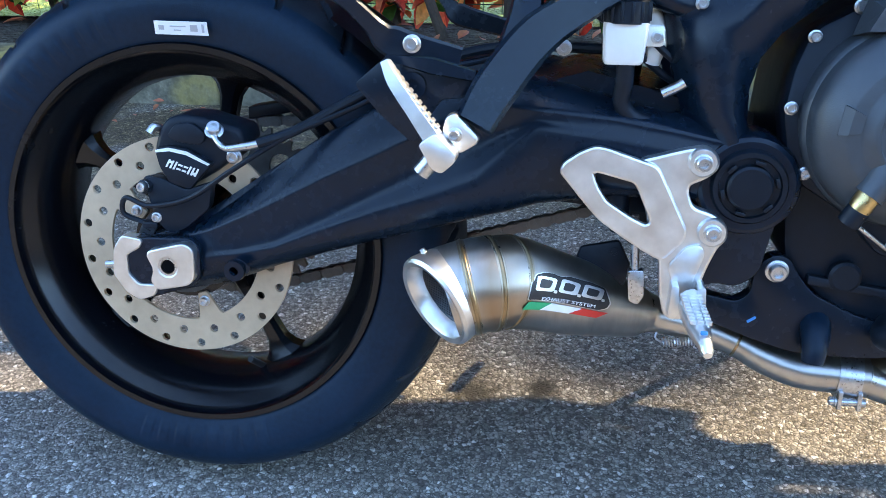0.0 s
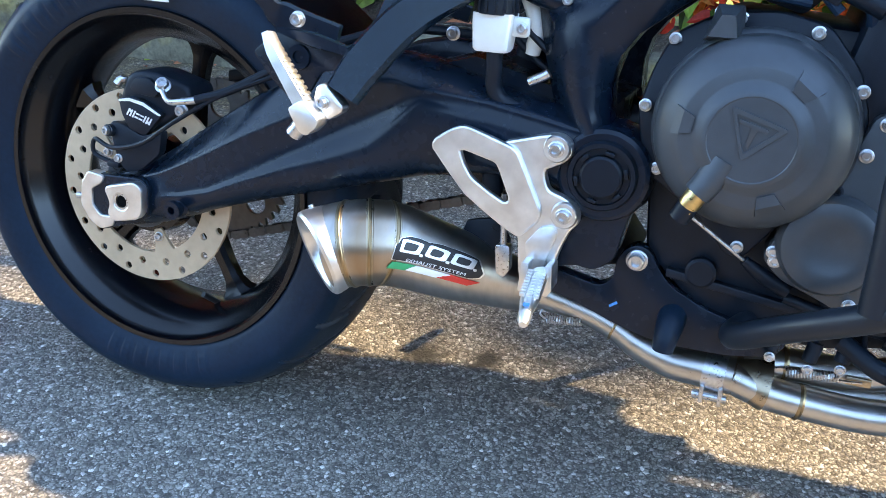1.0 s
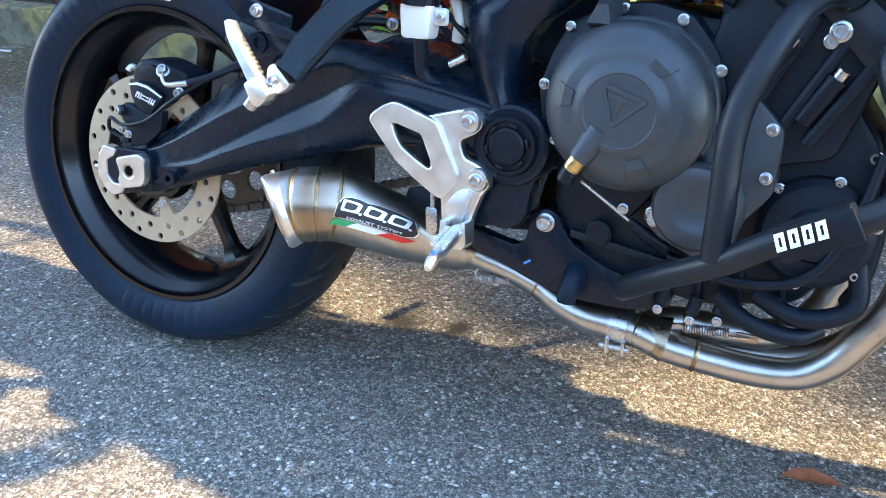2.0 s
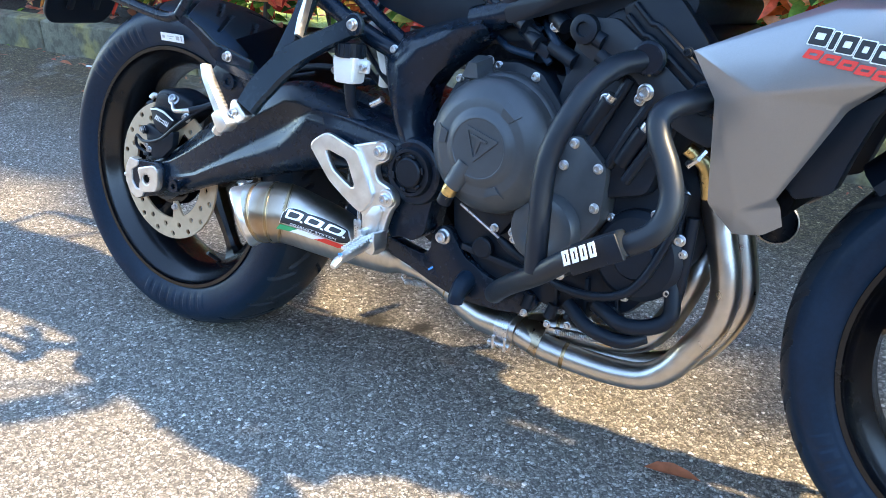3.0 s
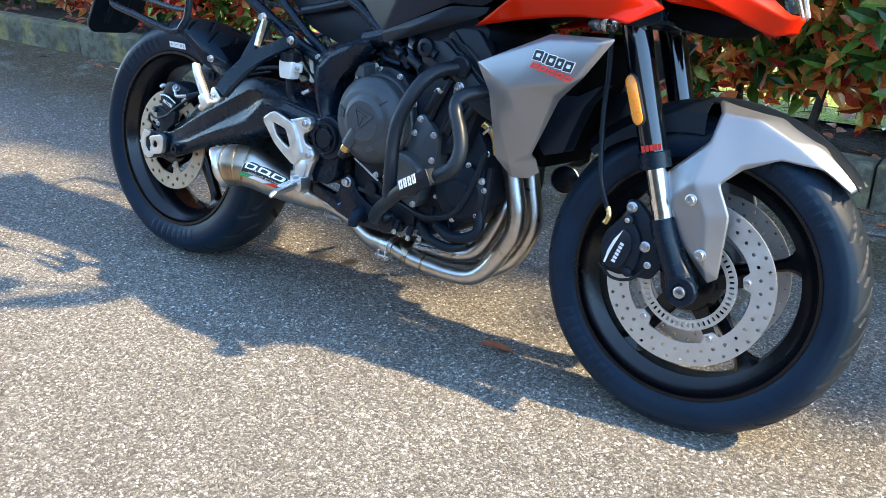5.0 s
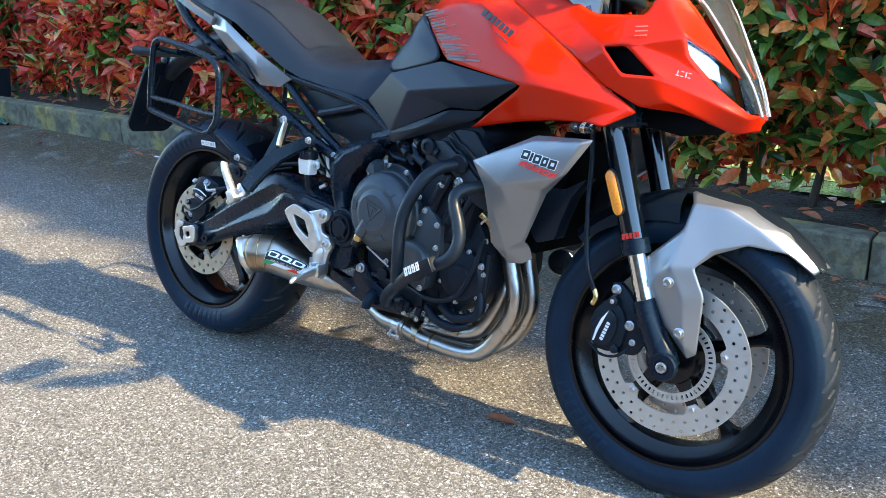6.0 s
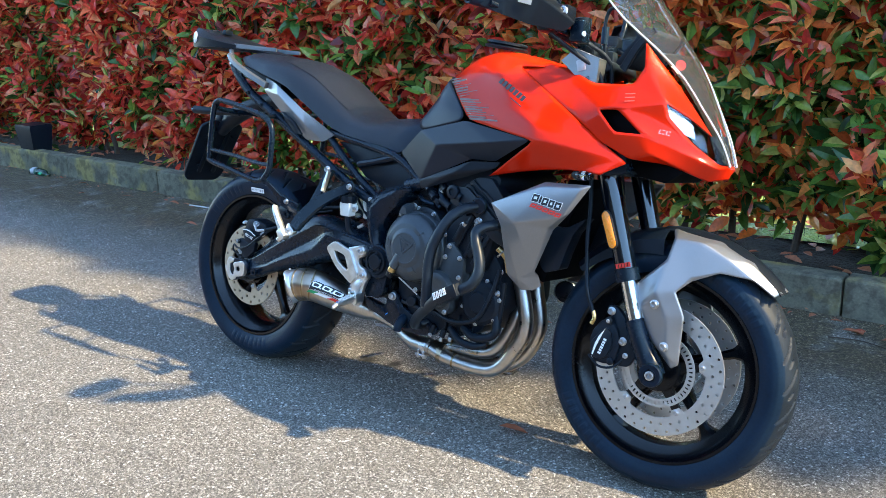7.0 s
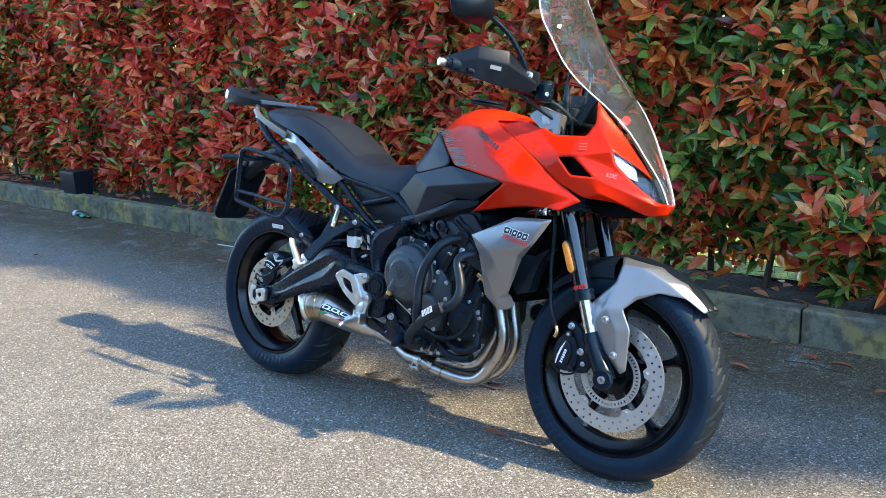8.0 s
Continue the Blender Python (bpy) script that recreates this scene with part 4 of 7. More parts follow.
clamp = part("pipe_clamp", lathe([(-0.012, 0.0226), (-0.012, 0.0250), (-0.009, 0.0254), (0.009, 0.0254), (0.012, 0.0250), (0.012, 0.0226)], (.746, -.0795, .2085), clamp_way, 40), zinc, link_pipe, "bright band clamp with bolt")
for dx in (-0.010, 0.010):
    part("clamp_lug", box((0.005, 0.014, 0.022), (.745 + dx, -.100, .189), 0.0015), zinc, clamp)
part("clamp_bolt", rod((.730, -.101, .186), (.762, -.101, .186), 0.0045, segs=12), zinc, clamp)
bolt((.731, -.101, .186), 0.0058, clamp, (-1, 0, 0))
# printed plate on the can: dark badge, green white red stripe
def can_point(st, ang, lift):
    """The place on the can at a station along it and an angle round it."""
    axis, n = rounded(CAN, 8), 41
    k = min(int(st), n - 2)
    f = st - k
    d = (axis[min(k + 2, n - 1)] - axis[max(k - 1, 0)]).normalized()
    up = (Vector((0, 0, 1)) - d * d.z).normalized()
    out = up.cross(d)
    out = -out if out.y > 0 else out
    radii = np.interp(np.linspace(0, 5, n), range(6), CAN_R)
    a = radians(ang)
    return axis[k].lerp(axis[k + 1], f) + float(radii[k] * (1 - f) + radii[k + 1] * f + lift) * (math.cos(a) * out + math.sin(a) * up)


def can_print(name, flat, material, lift, label=""):
    """A flat sheet, 3 mm a station and 0.75 mm a degree, wrapped on the can."""
    bm = bmesh.new()
    bm.from_mesh(flat)
    for k in range(-8, 14):
        bmesh.ops.bisect_plane(bm, geom=bm.verts[:] + bm.edges[:] + bm.faces[:], plane_co=(0, 0, k * 0.003), plane_no=(0, 0, 1))
    for k in range(19, 36):
        bmesh.ops.bisect_plane(bm, geom=bm.verts[:] + bm.edges[:] + bm.faces[:], plane_co=(k * 0.003, 0, 0), plane_no=(1, 0, 0))
    for v in bm.verts:
        v.co = can_point(v.co.x / 0.003, v.co.z / 0.00075, lift - v.co.y)
    return part(name, bm, material, exhaust, label)


def sheet(outline, holes=(), r=0.0012, thick=0.0006):
    cast_to = lambda line: round_corners([(u * 0.003, v * 0.00075) for u, v in line], r, 4)
    return plate(cast_to(outline), [cast_to(h) for h in holes], thick, 0.0001)


BADGE = [(21.4, -3), (21.9, 14), (22.6, 25), (24.0, 29.5), (25.4, 30.5), (26.4, 29), (27.8, 32.5), (30.6, 33.5), (32.3, 31), (32.7, 22), (33.2, 12), (32.9, 4), (31.8, -1)]
can_print("badge_rim", sheet([(u + (u - 27.2) * .045, v + (v - 14) * .05) for u, v in BADGE]), alloy, 0.0008, "bright rim of the badge")
can_print("badge", sheet(BADGE), black_print, 0.0014, "dark printed badge")
for nm, material, p, q, lo in (("green stripe", green_print, 20.3, 24.5, -16), ("white stripe", white_paint, 24.5, 28.5, -15), ("red stripe", red_print, 28.5, 32.0, -13.5)):
    can_print("badge_stripe", sheet([(p, lo), (q, lo + .8), (q + 1.3, lo + 10.8), (p + 1.3, lo + 10)], r=.0001), material, 0.0014, nm)
for p, q in ((22.5, 25.5), (26.2, 28.6), (29.2, 31.8)):
    lo = 8 + (p - 22.5) * .55
    can_print("badge_mark", sheet([(p, lo), (q, lo + 1), (q + .4, lo + 17), (p + .4, lo + 17)], [[(p + .5, lo + 3.2), (q - .5, lo + 4), (q - .15, lo + 14), (p + .75, lo + 14)]], r=.0018), alloy, 0.0021)
    can_print("badge_dot", sheet([(q + .15, lo), (q + .5, lo), (q + .5, lo + 3.5), (q + .15, lo + 3.5)], r=.0004), alloy, 0.0021)
words = bpy.data.curves.new("words", "FONT")
words.body, words.size, words.extrude, words.shear = "EXHAUST SYSTEM", 0.0044, 0.0002, 0.25
words_ob = new("words", words)
bpy.context.view_layer.update()
words_me = bpy.data.meshes.new_from_object(words_ob.evaluated_get(bpy.context.evaluated_depsgraph_get()))
bpy.data.objects.remove(words_ob)
wide = max(v.co.x for v in words_me.vertices)
words_me.transform(Matrix.Translation((24.0 * 0.003, 0, -2.8 * 0.00075)) @ Matrix.Rotation(radians(-8), 4, "Y") @ Matrix.Rotation(radians(90), 4, "X") @ Matrix.Diagonal((0.0225 / wide, 1, 1, 1)))
can_print("badge_words", words_me, white_paint, 0.0021, "small white words on the badge")
part("hanger_bracket", softened(prism([(.440, .312), (.452, .347), (.492, .356), (.505, .330), (.500, .306), (.45, .296)], -0.112, -0.104, 0), 0.003), cast_black, bike, "dark folded silencer bracket")
bolt((.487, -.106, .344), 0.006, bike, dark=True)
spring = []
for i in range(110):
    t = i / 109
    a = t * 2 * math.pi * 14
    spring.append((.548 + .042 * t, -.075 + 0.0042 * math.cos(a), .229 + .005 * t + 0.0042 * math.sin(a)))
part("spring", tube(spring, 0.0011, 6, 1), zinc, bike, "small steel coil spring")
part("spring_hook", tube([(.545, -.07, .245), (.540, -.075, .235), (.548, -.075, .229)], 0.0013, 6, 4), zinc, bike)

# exhaust headers and collector
HDR = {
    "near": ([(1.006, -.058, .490), (1.014, -.058, .455), (1.033, -.058, .398), (1.046, -.058, .345), (1.041, -.058, .293), (1.016, -.058, .249), (.990, -.058, .212), (.956, -.058, .188), (.910, -.060, .181), (.860, -.066, .184), (.806, -.075, .192), (.762, -.080, .206)], 0.0195),
    "middle": ([(1.020, .0, .480), (1.036, .0, .410), (1.056, .0, .330), (1.048, .0, .285), (1.020, -.0, .236), (.985, -.008, .205), (.940, -.015, .188), (.87, -.022, .184), (.81, -.045, .192), (.772, -.064, .202)], 0.0188),
    "far": ([(.985, .05, .470), (1.005, .01, .385), (.997, -.018, .345), (.984, -.025, .305), (.966, -.030, .264), (.939, -.035, .233), (.902, -.040, .221), (.856, -.045, .219), (.810, -.051, .220), (.772, -.064, .214)], 0.0185),
}
for key, (pts, r) in HDR.items():
    h = part("exhaust_header", tube(pts, r, 28, 7), header_steel, bike, "brushed stainless header pipe")
    if key != "middle":
        ln = rounded(pts, 7)
        i = len(ln) - (12 if key == "near" else 9)
        part("weld_seam", lathe([(-0.003, r + 0.0002), (0, r + 0.0016), (0.003, r + 0.0002)], ln[i], ln[i + 1] - ln[i - 1], 28), weld_gold, h)
hs = []
for i in range(130):
    t = i / 129
    a = t * 2 * math.pi * 18
    hs.append((.818 + .055 * t, -.074 + .004 * t + 0.0052 * math.cos(a), .2215 + .003 * t + 0.0052 * math.sin(a)))
part("spring", tube(hs, 0.0012, 6, 1), zinc, bike, "steel coil spring on the collector")
for x0, x1 in ((.795, .819), (.872, .896)):
    part("spring_hook", tube([(x0, -.070, .221), ((x0 + x1) / 2, -.073, .223), (x1, -.072, .224)], 0.0016, 6, 3), zinc, bike)
for x, z in ((.797, .219), (.893, .222)):
    part("hook_plate", box((0.026, 0.004, 0.010), (x, -.066, z), 0.0015), heat_tint, bike)
part("collector", tube([(.800, -.068, .202), (.780, -.072, .206), (.760, -.079, .2075)], [0.034, 0.0285, 0.0225], 32, 4, flat=0.72), heat_tint, bike, "heat-tinted collector where the pipes join")

# ---- engine, frame and foot controls ----
def mount(poly, y0, y1, bevel, r=0.006):
    return prism(round_corners(poly, r, 3), y0, y1, bevel)


CASE = [(.655, .345), (.72, .285), (.84, .268), (.94, .290), (1.0, .365), (1.0, .47), (.955, .53), (.84, .59), (.70, .60), (.655, .56), (.645, .45)]
engine = part("engine", mount(CASE, -0.118, 0.13, 0.010, 0.015), cast_black, bike, "black three-cylinder engine with bolted covers")
sump = bmesh.new()
for x in (0.835, 0.88, 0.925):
    prism([(x, .272), (x + 0.006, .272), (x + 0.004, .33), (x - 0.002, .33)], -0.126, -0.10, 0.0015, bm=sump)
prism([(.68, .335), (.93, .300), (.93, .292), (.68, .325)], -0.128, -0.11, 0.002, bm=sump)
part("sump_ribs", sump, cast_black, engine)
barrel = mount([(.80, .50), (.835, .650), (.89, .685), (.985, .668), (1.0, .60), (.955, .46), (.88, .44)], -0.145, 0.15, 0.010, 0.012)
part("cylinder_block", barrel, cast_black, engine)
for x0, z0, x1, z1 in ((.865, .50, .915, .60), (.90, .49, .95, .585), (.925, .475, .975, .56)):
    part("block_rib", tube([(x0, -.147, z0), ((x0 + x1) / 2, -.152, (z0 + z1) / 2), (x1, -.147, z1)], 0.007, 10, 3), cast_black, engine)
part("head_cover", mount([(.79, .655), (.84, .705), (.93, .735), (.985, .70), (.97, .66), (.85, .64)], -0.135, 0.135, 0.012, 0.012), cast_black, engine)
part("throttle_body", mount([(.70, .62), (.72, .67), (.80, .70), (.82, .65), (.77, .60)], -0.11, 0.11, 0.01), plastic, engine)
for x, z in ((.755, .635), (.79, .66), (.735, .655)):
    part("hose_stub", tube([(x, -.11, z), (x + .01, -.135, z + .004), (x + .03, -.145, z - .006)], 0.011, 12, 4), plastic, engine)

part("guard_bracket", mount([(.836, .637), (.852, .668), (.891, .671), (.935, .641), (1.006, .584), (1.028, .565), (1.028, .532), (.995, .542), (.966, .556), (.918, .606), (.884, .610), (.856, .620)], -0.154, -0.142, 0.004, 0.008), powder_black, engine)
part("side_duct", mount([(.892, .684), (.925, .700), (.965, .700), (1.005, .653), (1.030, .600), (1.026, .583), (1.008, .580), (.958, .612), (.922, .648)], -0.150, -0.110, 0.006, 0.010), plastic, engine, "ribbed black plastic duct")
for dz in (0.0, 0.014):
    part("duct_rib", tube([(.903 + dz * .6, -.152, .675 + dz), (.926 + dz * .6, -.152, .654 + dz), (.934 + dz * .6, -.152, .653 + dz), (.957 + dz * .6, -.152, .635 + dz), (.988 + dz * .6, -.152, .610 + dz), (1.016 + dz * .4, -.152, .589 + dz)], 0.0040, 8, 1), plastic, engine)
for p0, p1 in (((.860, -.150, .648), (.878, -.152, .640)), ((.872, -.148, .625), (.905, -.152, .606)), ((.800, -.138, .628), (.838, -.145, .612))):
    part("hose_stub", tube([p0, p1], .011, 14, 1), plastic, engine)
part("bracket_boss", lathe([(0, .019), (.010, .018), (.012, .014), (.012, .009), (.008, .008), (.008, 0)], (.852, -.153, .654), (0, -1, 0), 28), plastic, engine)
bolt((.939, -.154, .588), .0095, engine)
bolt((.985, -.157, .640), .006, engine, dark=True)
for p0, p1 in (((.868, -.150, .530), (.894, -.154, .572)), ((.917, -.150, .497), (.944, -.154, .543))):
    plug = part("coil_plug", tube([p0, p1], .0105, 14, 1), plastic, engine)
    part("plug_tip", tube([p1, tuple(Vector(p1) + (Vector(p1) - Vector(p0)) * .18)], .007, 12, 1), zinc, plug)
for pts, r in (([(.775, -.118, .655), (.80, -.140, .640), (.825, -.142, .612), (.83, -.135, .590)], .006), ([(.74, -.115, .640), (.775, -.138, .628), (.80, -.140, .606)], .0055), ([(.70, -.110, .630), (.735, -.132, .618), (.775, -.135, .612)], .005)):
    part("vent_hose", tube(pts, r, 10, 5), rubber, engine)
for x, z in ((.790, .622), (.772, .640)):
    part("connector", box((.022, .018, .016), (x, -.138, z), .003, Matrix.Rotation(radians(25), 4, "Y")), plastic, engine)

# round clutch cover on its flange
FL = [(.632, .500), (.640, .540), (.655, .575), (.70, .598), (.75, .603), (.795, .594), (.828, .556), (.842, .515), (.838, .472), (.80, .425), (.775, .395), (.752, .363), (.735, .366), (.70, .405), (.650, .436), (.640, .46)]
def flange_set(x, z):
    """The flange lies deeper towards its upper rear."""
    return 0.030 * max(0.0, min(1.0, (z - .50) / .09)) * max(0.0, min(1.0, (.80 - x) / .10))


flange = part("clutch_flange", prism(round_corners(FL, 0.010, 3), -0.150, -0.100, 0.005, shear=flange_set), cast_black, engine)
for x, z in ((.639, .505), (.657, .569), (.716, .593), (.785, .587), (.831, .539), (.823, .473), (.658, .444), (.780, .415), (.746, .376)):
    bolt((x, -.150 + flange_set(x, z), z), 0.0058, flange)
cover = lathe([(-0.03, 0.0955), (0.010, 0.0955), (0.014, 0.0945), (0.017, 0.0915), (0.030, 0.0905), (0.036, 0.0890), (0.044, 0.0825), (0.052, 0.0725), (0.0555, 0.0665), (0.0565, 0.0640), (0.0562, 0.0545), (0.0570, 0.0515), (0.0610, 0.0455), (0.0630, 0.0420), (0.0632, 0.0395), (0.0625, 0.0385), (0.0625, 0.0)], (.743, -.145, .493), (0, -1, 0), 96)
clutch = part("clutch_cover", cover, cast_grey, engine, "round dark grey clutch cover with triangular emblem")
for a in (52, 172, 292):
    one = loft([[(r, -w, -0.006), (r, w, -0.006), (r, w * .9, h), (r, -w * .9, h)] for r, w, h in ((0.0535, 0.0085, 0.0020), (0.0640, 0.0125, 0.0022), (0.0715, 0.0150, -0.0035))])
    one.transform(Matrix.Translation((.743, -.2013, .493)) @ Matrix.Rotation(radians(90), 4, "X") @ Matrix.Rotation(radians(a), 4, "Z"))
    part("cover_rib", softened(one, 0.0012), cast_grey, clutch)
tri = [(.7225, .522), (.7735, .506), (.7365, .474)]
inner = [(.7265, .5165), (.7665, .5045), (.7375, .480)]
part("emblem", plate(round_corners(tri, 0.004, 3), [round_corners(inner, 0.003, 3)], 0.0022, 0.0003, -.2085), cast_grey, clutch, "raised triangular outline emblem")
part("emblem_bar", prism([(.730, .512), (.757, .504), (.7555, .501), (.747, .5025), (.741, .486), (.738, .487), (.741, .5045), (.7305, .508)], -.2090, -.2072, 0.0003), cast_grey, clutch)
part("cover_lug", softened(loft([[(x0, y, z0), (x1, y, z0), (x1 - .004, y, z1), (x0 + .010, y, z1)] for y, x0, x1, z0, z1 in ((-.178, .690, .716, .578, .598), (-.148, .684, .722, .572, .606))]), 0.002), cast_grey, clutch)
neck = tube([(.722, -.195, .470), (.712, -.198, .450), (.703, -.200, .436)], [0.0155, 0.0145, 0.0135], 20, 3)
filler = part("oil_neck", neck, cast_grey, clutch)
part("brass_union", tube([(.704, -.200, .437), (.699, -.2, .428), (.695, -.2, .419)], [0.0105, 0.0105, 0.0095], 18, 3), brass, filler, "threaded brass union")
part("oil_cap", tube([(.697, -.2, .424), (.690, -.198, .410)], 0.0105, 12, 1), plastic, filler)
part("level_rod", rod((.700, -.170, .405), (.757, -.150, .362), 0.0021), zinc, engine, "thin bright rod")
part("rod_boot", tube([(.755, -.151, .364), (.775, -.147, .350), (.80, -.143, .337)], [0.005, 0.008, 0.0085], 12, 4), plastic, engine)
part("drain_plug", lathe([(0, 0.016), (0.008, 0.016), (0.010, 0.013), (0.010, 0.0)], (.715, -.120, .335), (0, -1, 0), 20), cast_black, engine)

# generator side covers
GP = [(.864, .524), (.846, .520), (.836, .489), (.818, .457), (.795, .433), (.783, .400), (.770, .372), (.790, .352), (.822, .340), (.855, .326), (.868, .345), (.872, .378), (.902, .418), (.904, .486), (.890, .500)]
gear_cover = part("side_cover", mount(GP, -0.158, -0.112, 0.005, 0.008), cast_grey, engine, "dark grey bolted side cover")
part("cover_disc", lathe([(0, 0.0500), (0.012, 0.0485), (0.019, 0.044), (0.021, 0.038), (0.021, 0.024), (0.0195, 0.0215), (0.0195, 0)], (.829, -.156, .395), (0, -1, 0), 56), cast_grey, gear_cover)
bolt((.826, -.158, .447), 0.005, gear_cover, dark=True)
for x, z in ((.844, .483), (.856, .513), (.892, .486), (.893, .435), (.801, .429), (.783, .370), (.780, .379), (.856, .337), (.860, .386)):
    bolt((x, -.158, z), 0.0060, gear_cover)
alt = part("water_pump_cover", lathe([(0, 0.062), (0.018, 0.060), (0.026, 0.052), (0.028, 0.030), (0.034, 0.026), (0.034, 0)], (.948, -.112, .378), (0, -1, 0), 48), cast_black, engine, "round dark cover")
for a in (15, 75, 135, 200, 260, 320):
    bolt((.948 + 0.060 * math.cos(radians(a)), -.128, .378 + 0.060 * math.sin(radians(a))), 0.0055, alt)
for pts, r in (([(.90, -.13, .30), (.95, -.14, .285), (1.0, -.13, .305), (.995, -.12, .36), (.99, -.11, .43)], 0.011), ([(.80, -.13, .325), (.88, -.15, .315), (.95, -.15, .335), (.985, -.14, .40), (1.0, -.13, .47)], 0.006), ([(.86, -.13, .29), (.90, -.145, .27), (.945, -.14, .262), (.97, -.12, .27)], 0.010), ([(.99, -.10, .30), (1.005, -.12, .345), (1.01, -.12, .44)], 0.008)):
    part("coolant_hose", tube(pts, r, 12, 6), plastic, engine, "black rubber hose")
for x, z in ((.838, .262), (.868, .268), (.80, .268)):
    part("sump_plug", tube([(x, -.128, z + .02), (x - .004, -.132, z)], 0.008, 12, 1), plastic, engine)
    bolt((x - .004, -.134, z - .008), 0.005, engine)
for x, y, z in ((.697, -.12, .597), (.803, -.14, .653), (.887, -.150, .572), (.932, -.150, .578), (.992, -.112, .463), (1.0, -.13, .411)):
    bolt((x, y, z), 0.007, engine)
part("sender", tube([(1.026, -.125, .470), (1.020, -.132, .505), (1.006, -.138, .520), (.996, -.142, .528)], [0.010, 0.0095, 0.0085, 0.0090], 14, 3), brass, engine, "brass oxygen sensor")
part("sender_flange", lathe([(0, .017), (.004, .017), (.005, .015), (.005, 0)], (1.008, -.137, .516), (-.6, -.3, .6), 6), zinc, engine)

# main frame: near-side casting, far-side twin, top rails
SPINE = (((.690, .660), (.708, .645), (.706, .630)), ((.640, .648), (.672, .636), (.680, .614)), ((.600, .636), (.645, .624), (.656, .598)), ((.552, .621), (.602, .604), (.624, .572)), ((.517, .592), (.573, .575), (.608, .549)), ((.526, .549), (.573, .536), (.601, .521)), ((.538, .508), (.578, .500), (.602, .490)), ((.549, .470), (.590, .468), (.612, .460)), ((.566, .440), (.602, .442), (.638, .434)))
cast = []
for (lx, lz), (mx, mz), (rx, rz) in SPINE:
    cast.append([(lx, -.092, lz), (lx, -.124, lz), (lx + (mx - lx) * .45, -.146, lz + (mz - lz) * .45), (mx - .006, -.160, mz + .002), (mx + .006, -.160, mz - .002), (rx, -.140, rz), (rx, -.092, rz)])
frame_side = part("frame", twinned(softened(loft(cast), 0.005, 3, 14)), black_paint, bike, "satin black frame casting with a long ridge", 50)
part("frame_lobe", twinned(prism(round_corners([(.560, .440), (.566, .392), (.556, .356), (.566, .321), (.586, .329), (.607, .325), (.628, .340), (.632, .366), (.640, .400), (.652, .434), (.640, .462), (.585, .466)], 0.010, 3), -0.150, -0.100, 0.008, 3)), black_paint, frame_side)
part("pivot_boss", lathe([(-0.05, .050), (0.004, .0495), (0.010, .047), (0.0125, .043), (0.0125, 0)], (.607, -.148, .431), (0, -1, 0), 48), black_paint, frame_side)
rails = tube([(.675, -.128, .650), (.74, -.13, .668), (.86, -.125, .722), (.99, -.10, .79), (1.09, -.06, .87)], 0.019, 16, 6)
part("frame_rail", twinned(rails), black_paint, frame_side)
cap = lathe([(0, 0.0365), (0.008, 0.0360), (0.012, 0.0340), (0.012, 0.0295), (0.008, 0.0285), (0.008, 0.0225), (0.014, 0.0215), (0.016, 0.019), (0.016, 0.0)], (.607, -.156, .431), (0, -1, 0), 56)
part("pivot_cap", cap, plastic, frame_side, "round black pivot cap")
for k in range(6):
    a = radians(60 * k + 15)
    part("cap_tab", box((0.010, 0.004, 0.004), (.607 + 0.0255 * math.cos(a), -.1695, .431 + 0.0255 * math.sin(a)), 0.001, Matrix.Rotation(-a + radians(90), 4, "Y")), plastic, frame_side)
bolt((.551, -.142, .598), 0.0060, frame_side)
LOW = [(.545, .318), (.578, .309), (.613, .302), (.626, .312), (.628, .336), (.636, .349), (.648, .355), (.661, .351), (.671, .334), (.687, .315), (.724, .297), (.756, .288), (.800, .290), (.812, .275), (.800, .257), (.754, .249), (.703, .248), (.67, .251), (.635, .261), (.592, .277), (.548, .290)]
low = part("lower_frame", mount(LOW, -0.128, -0.108, 0.005, 0.008), black_paint, bike, "black lower frame plate")
bolt((.649, -.128, .338), 0.0105, low)
part("stand_boss", tube([(.694, -.120, .283), (.693, -.134, .276), (.691, -.146, .262), (.690, -.148, .250)], [0.016, 0.015, 0.0125, 0.011], 14, 3), rubber, low)
part("blue_mark", box((0.010, 0.001, 0.003), (.630, -.1285, .284), 0.0003, Matrix.Rotation(radians(-35), 4, "Y")), blue_mark, low)

# tubular crash guards
GB = 0.0138
guard = part("crash_guard", tube([(.770, -.115, .286), (.757, -.140, .281), (.764, -.165, .289), (.807, -.205, .322), (.872, -.250, .364), (.92, -.270, .399), (.956, -.275, .417), (.988, -.272, .432), (1.012, -.268, .448), (1.023, -.262, .467), (1.024, -.255, .492), (1.013, -.248, .521), (.996, -.240, .549), (.990, -.232, .571), (.998, -.216, .584), (1.012, -.190, .590), (1.03, -.14, .598)], GB, 18, 7), powder_black, bike, "satin black tubular crash guard")
part("upper_tube", tube([(.945, -.135, .632), (.928, -.165, .624), (.913, -.190, .617), (.898, -.220, .595), (.883, -.238, .559), (.869, -.247, .519), (.865, -.252, .480), (.866, -.254, .430), (.866, -.252, .366)], GB, 18, 7), powder_black, guard)
way = Vector((.055, -.012, .031)).normalized()
sleeve = part("guard_sleeve", lathe([(-0.036, 0.0150), (-0.034, 0.0172), (0.034, 0.0172), (0.036, 0.0150)], (.957, -.274, .4185), way, 10), plastic, guard, "black clamp sleeve with white mark")
part("mark_plate", box((0.074, 0.006, 0.032), (.957, -.2905, .4170), 0.0015, Matrix.Rotation(-math.atan2(.031, .055), 4, "Y") @ Matrix.Rotation(radians(-8), 4, "Z")), plastic, sleeve)
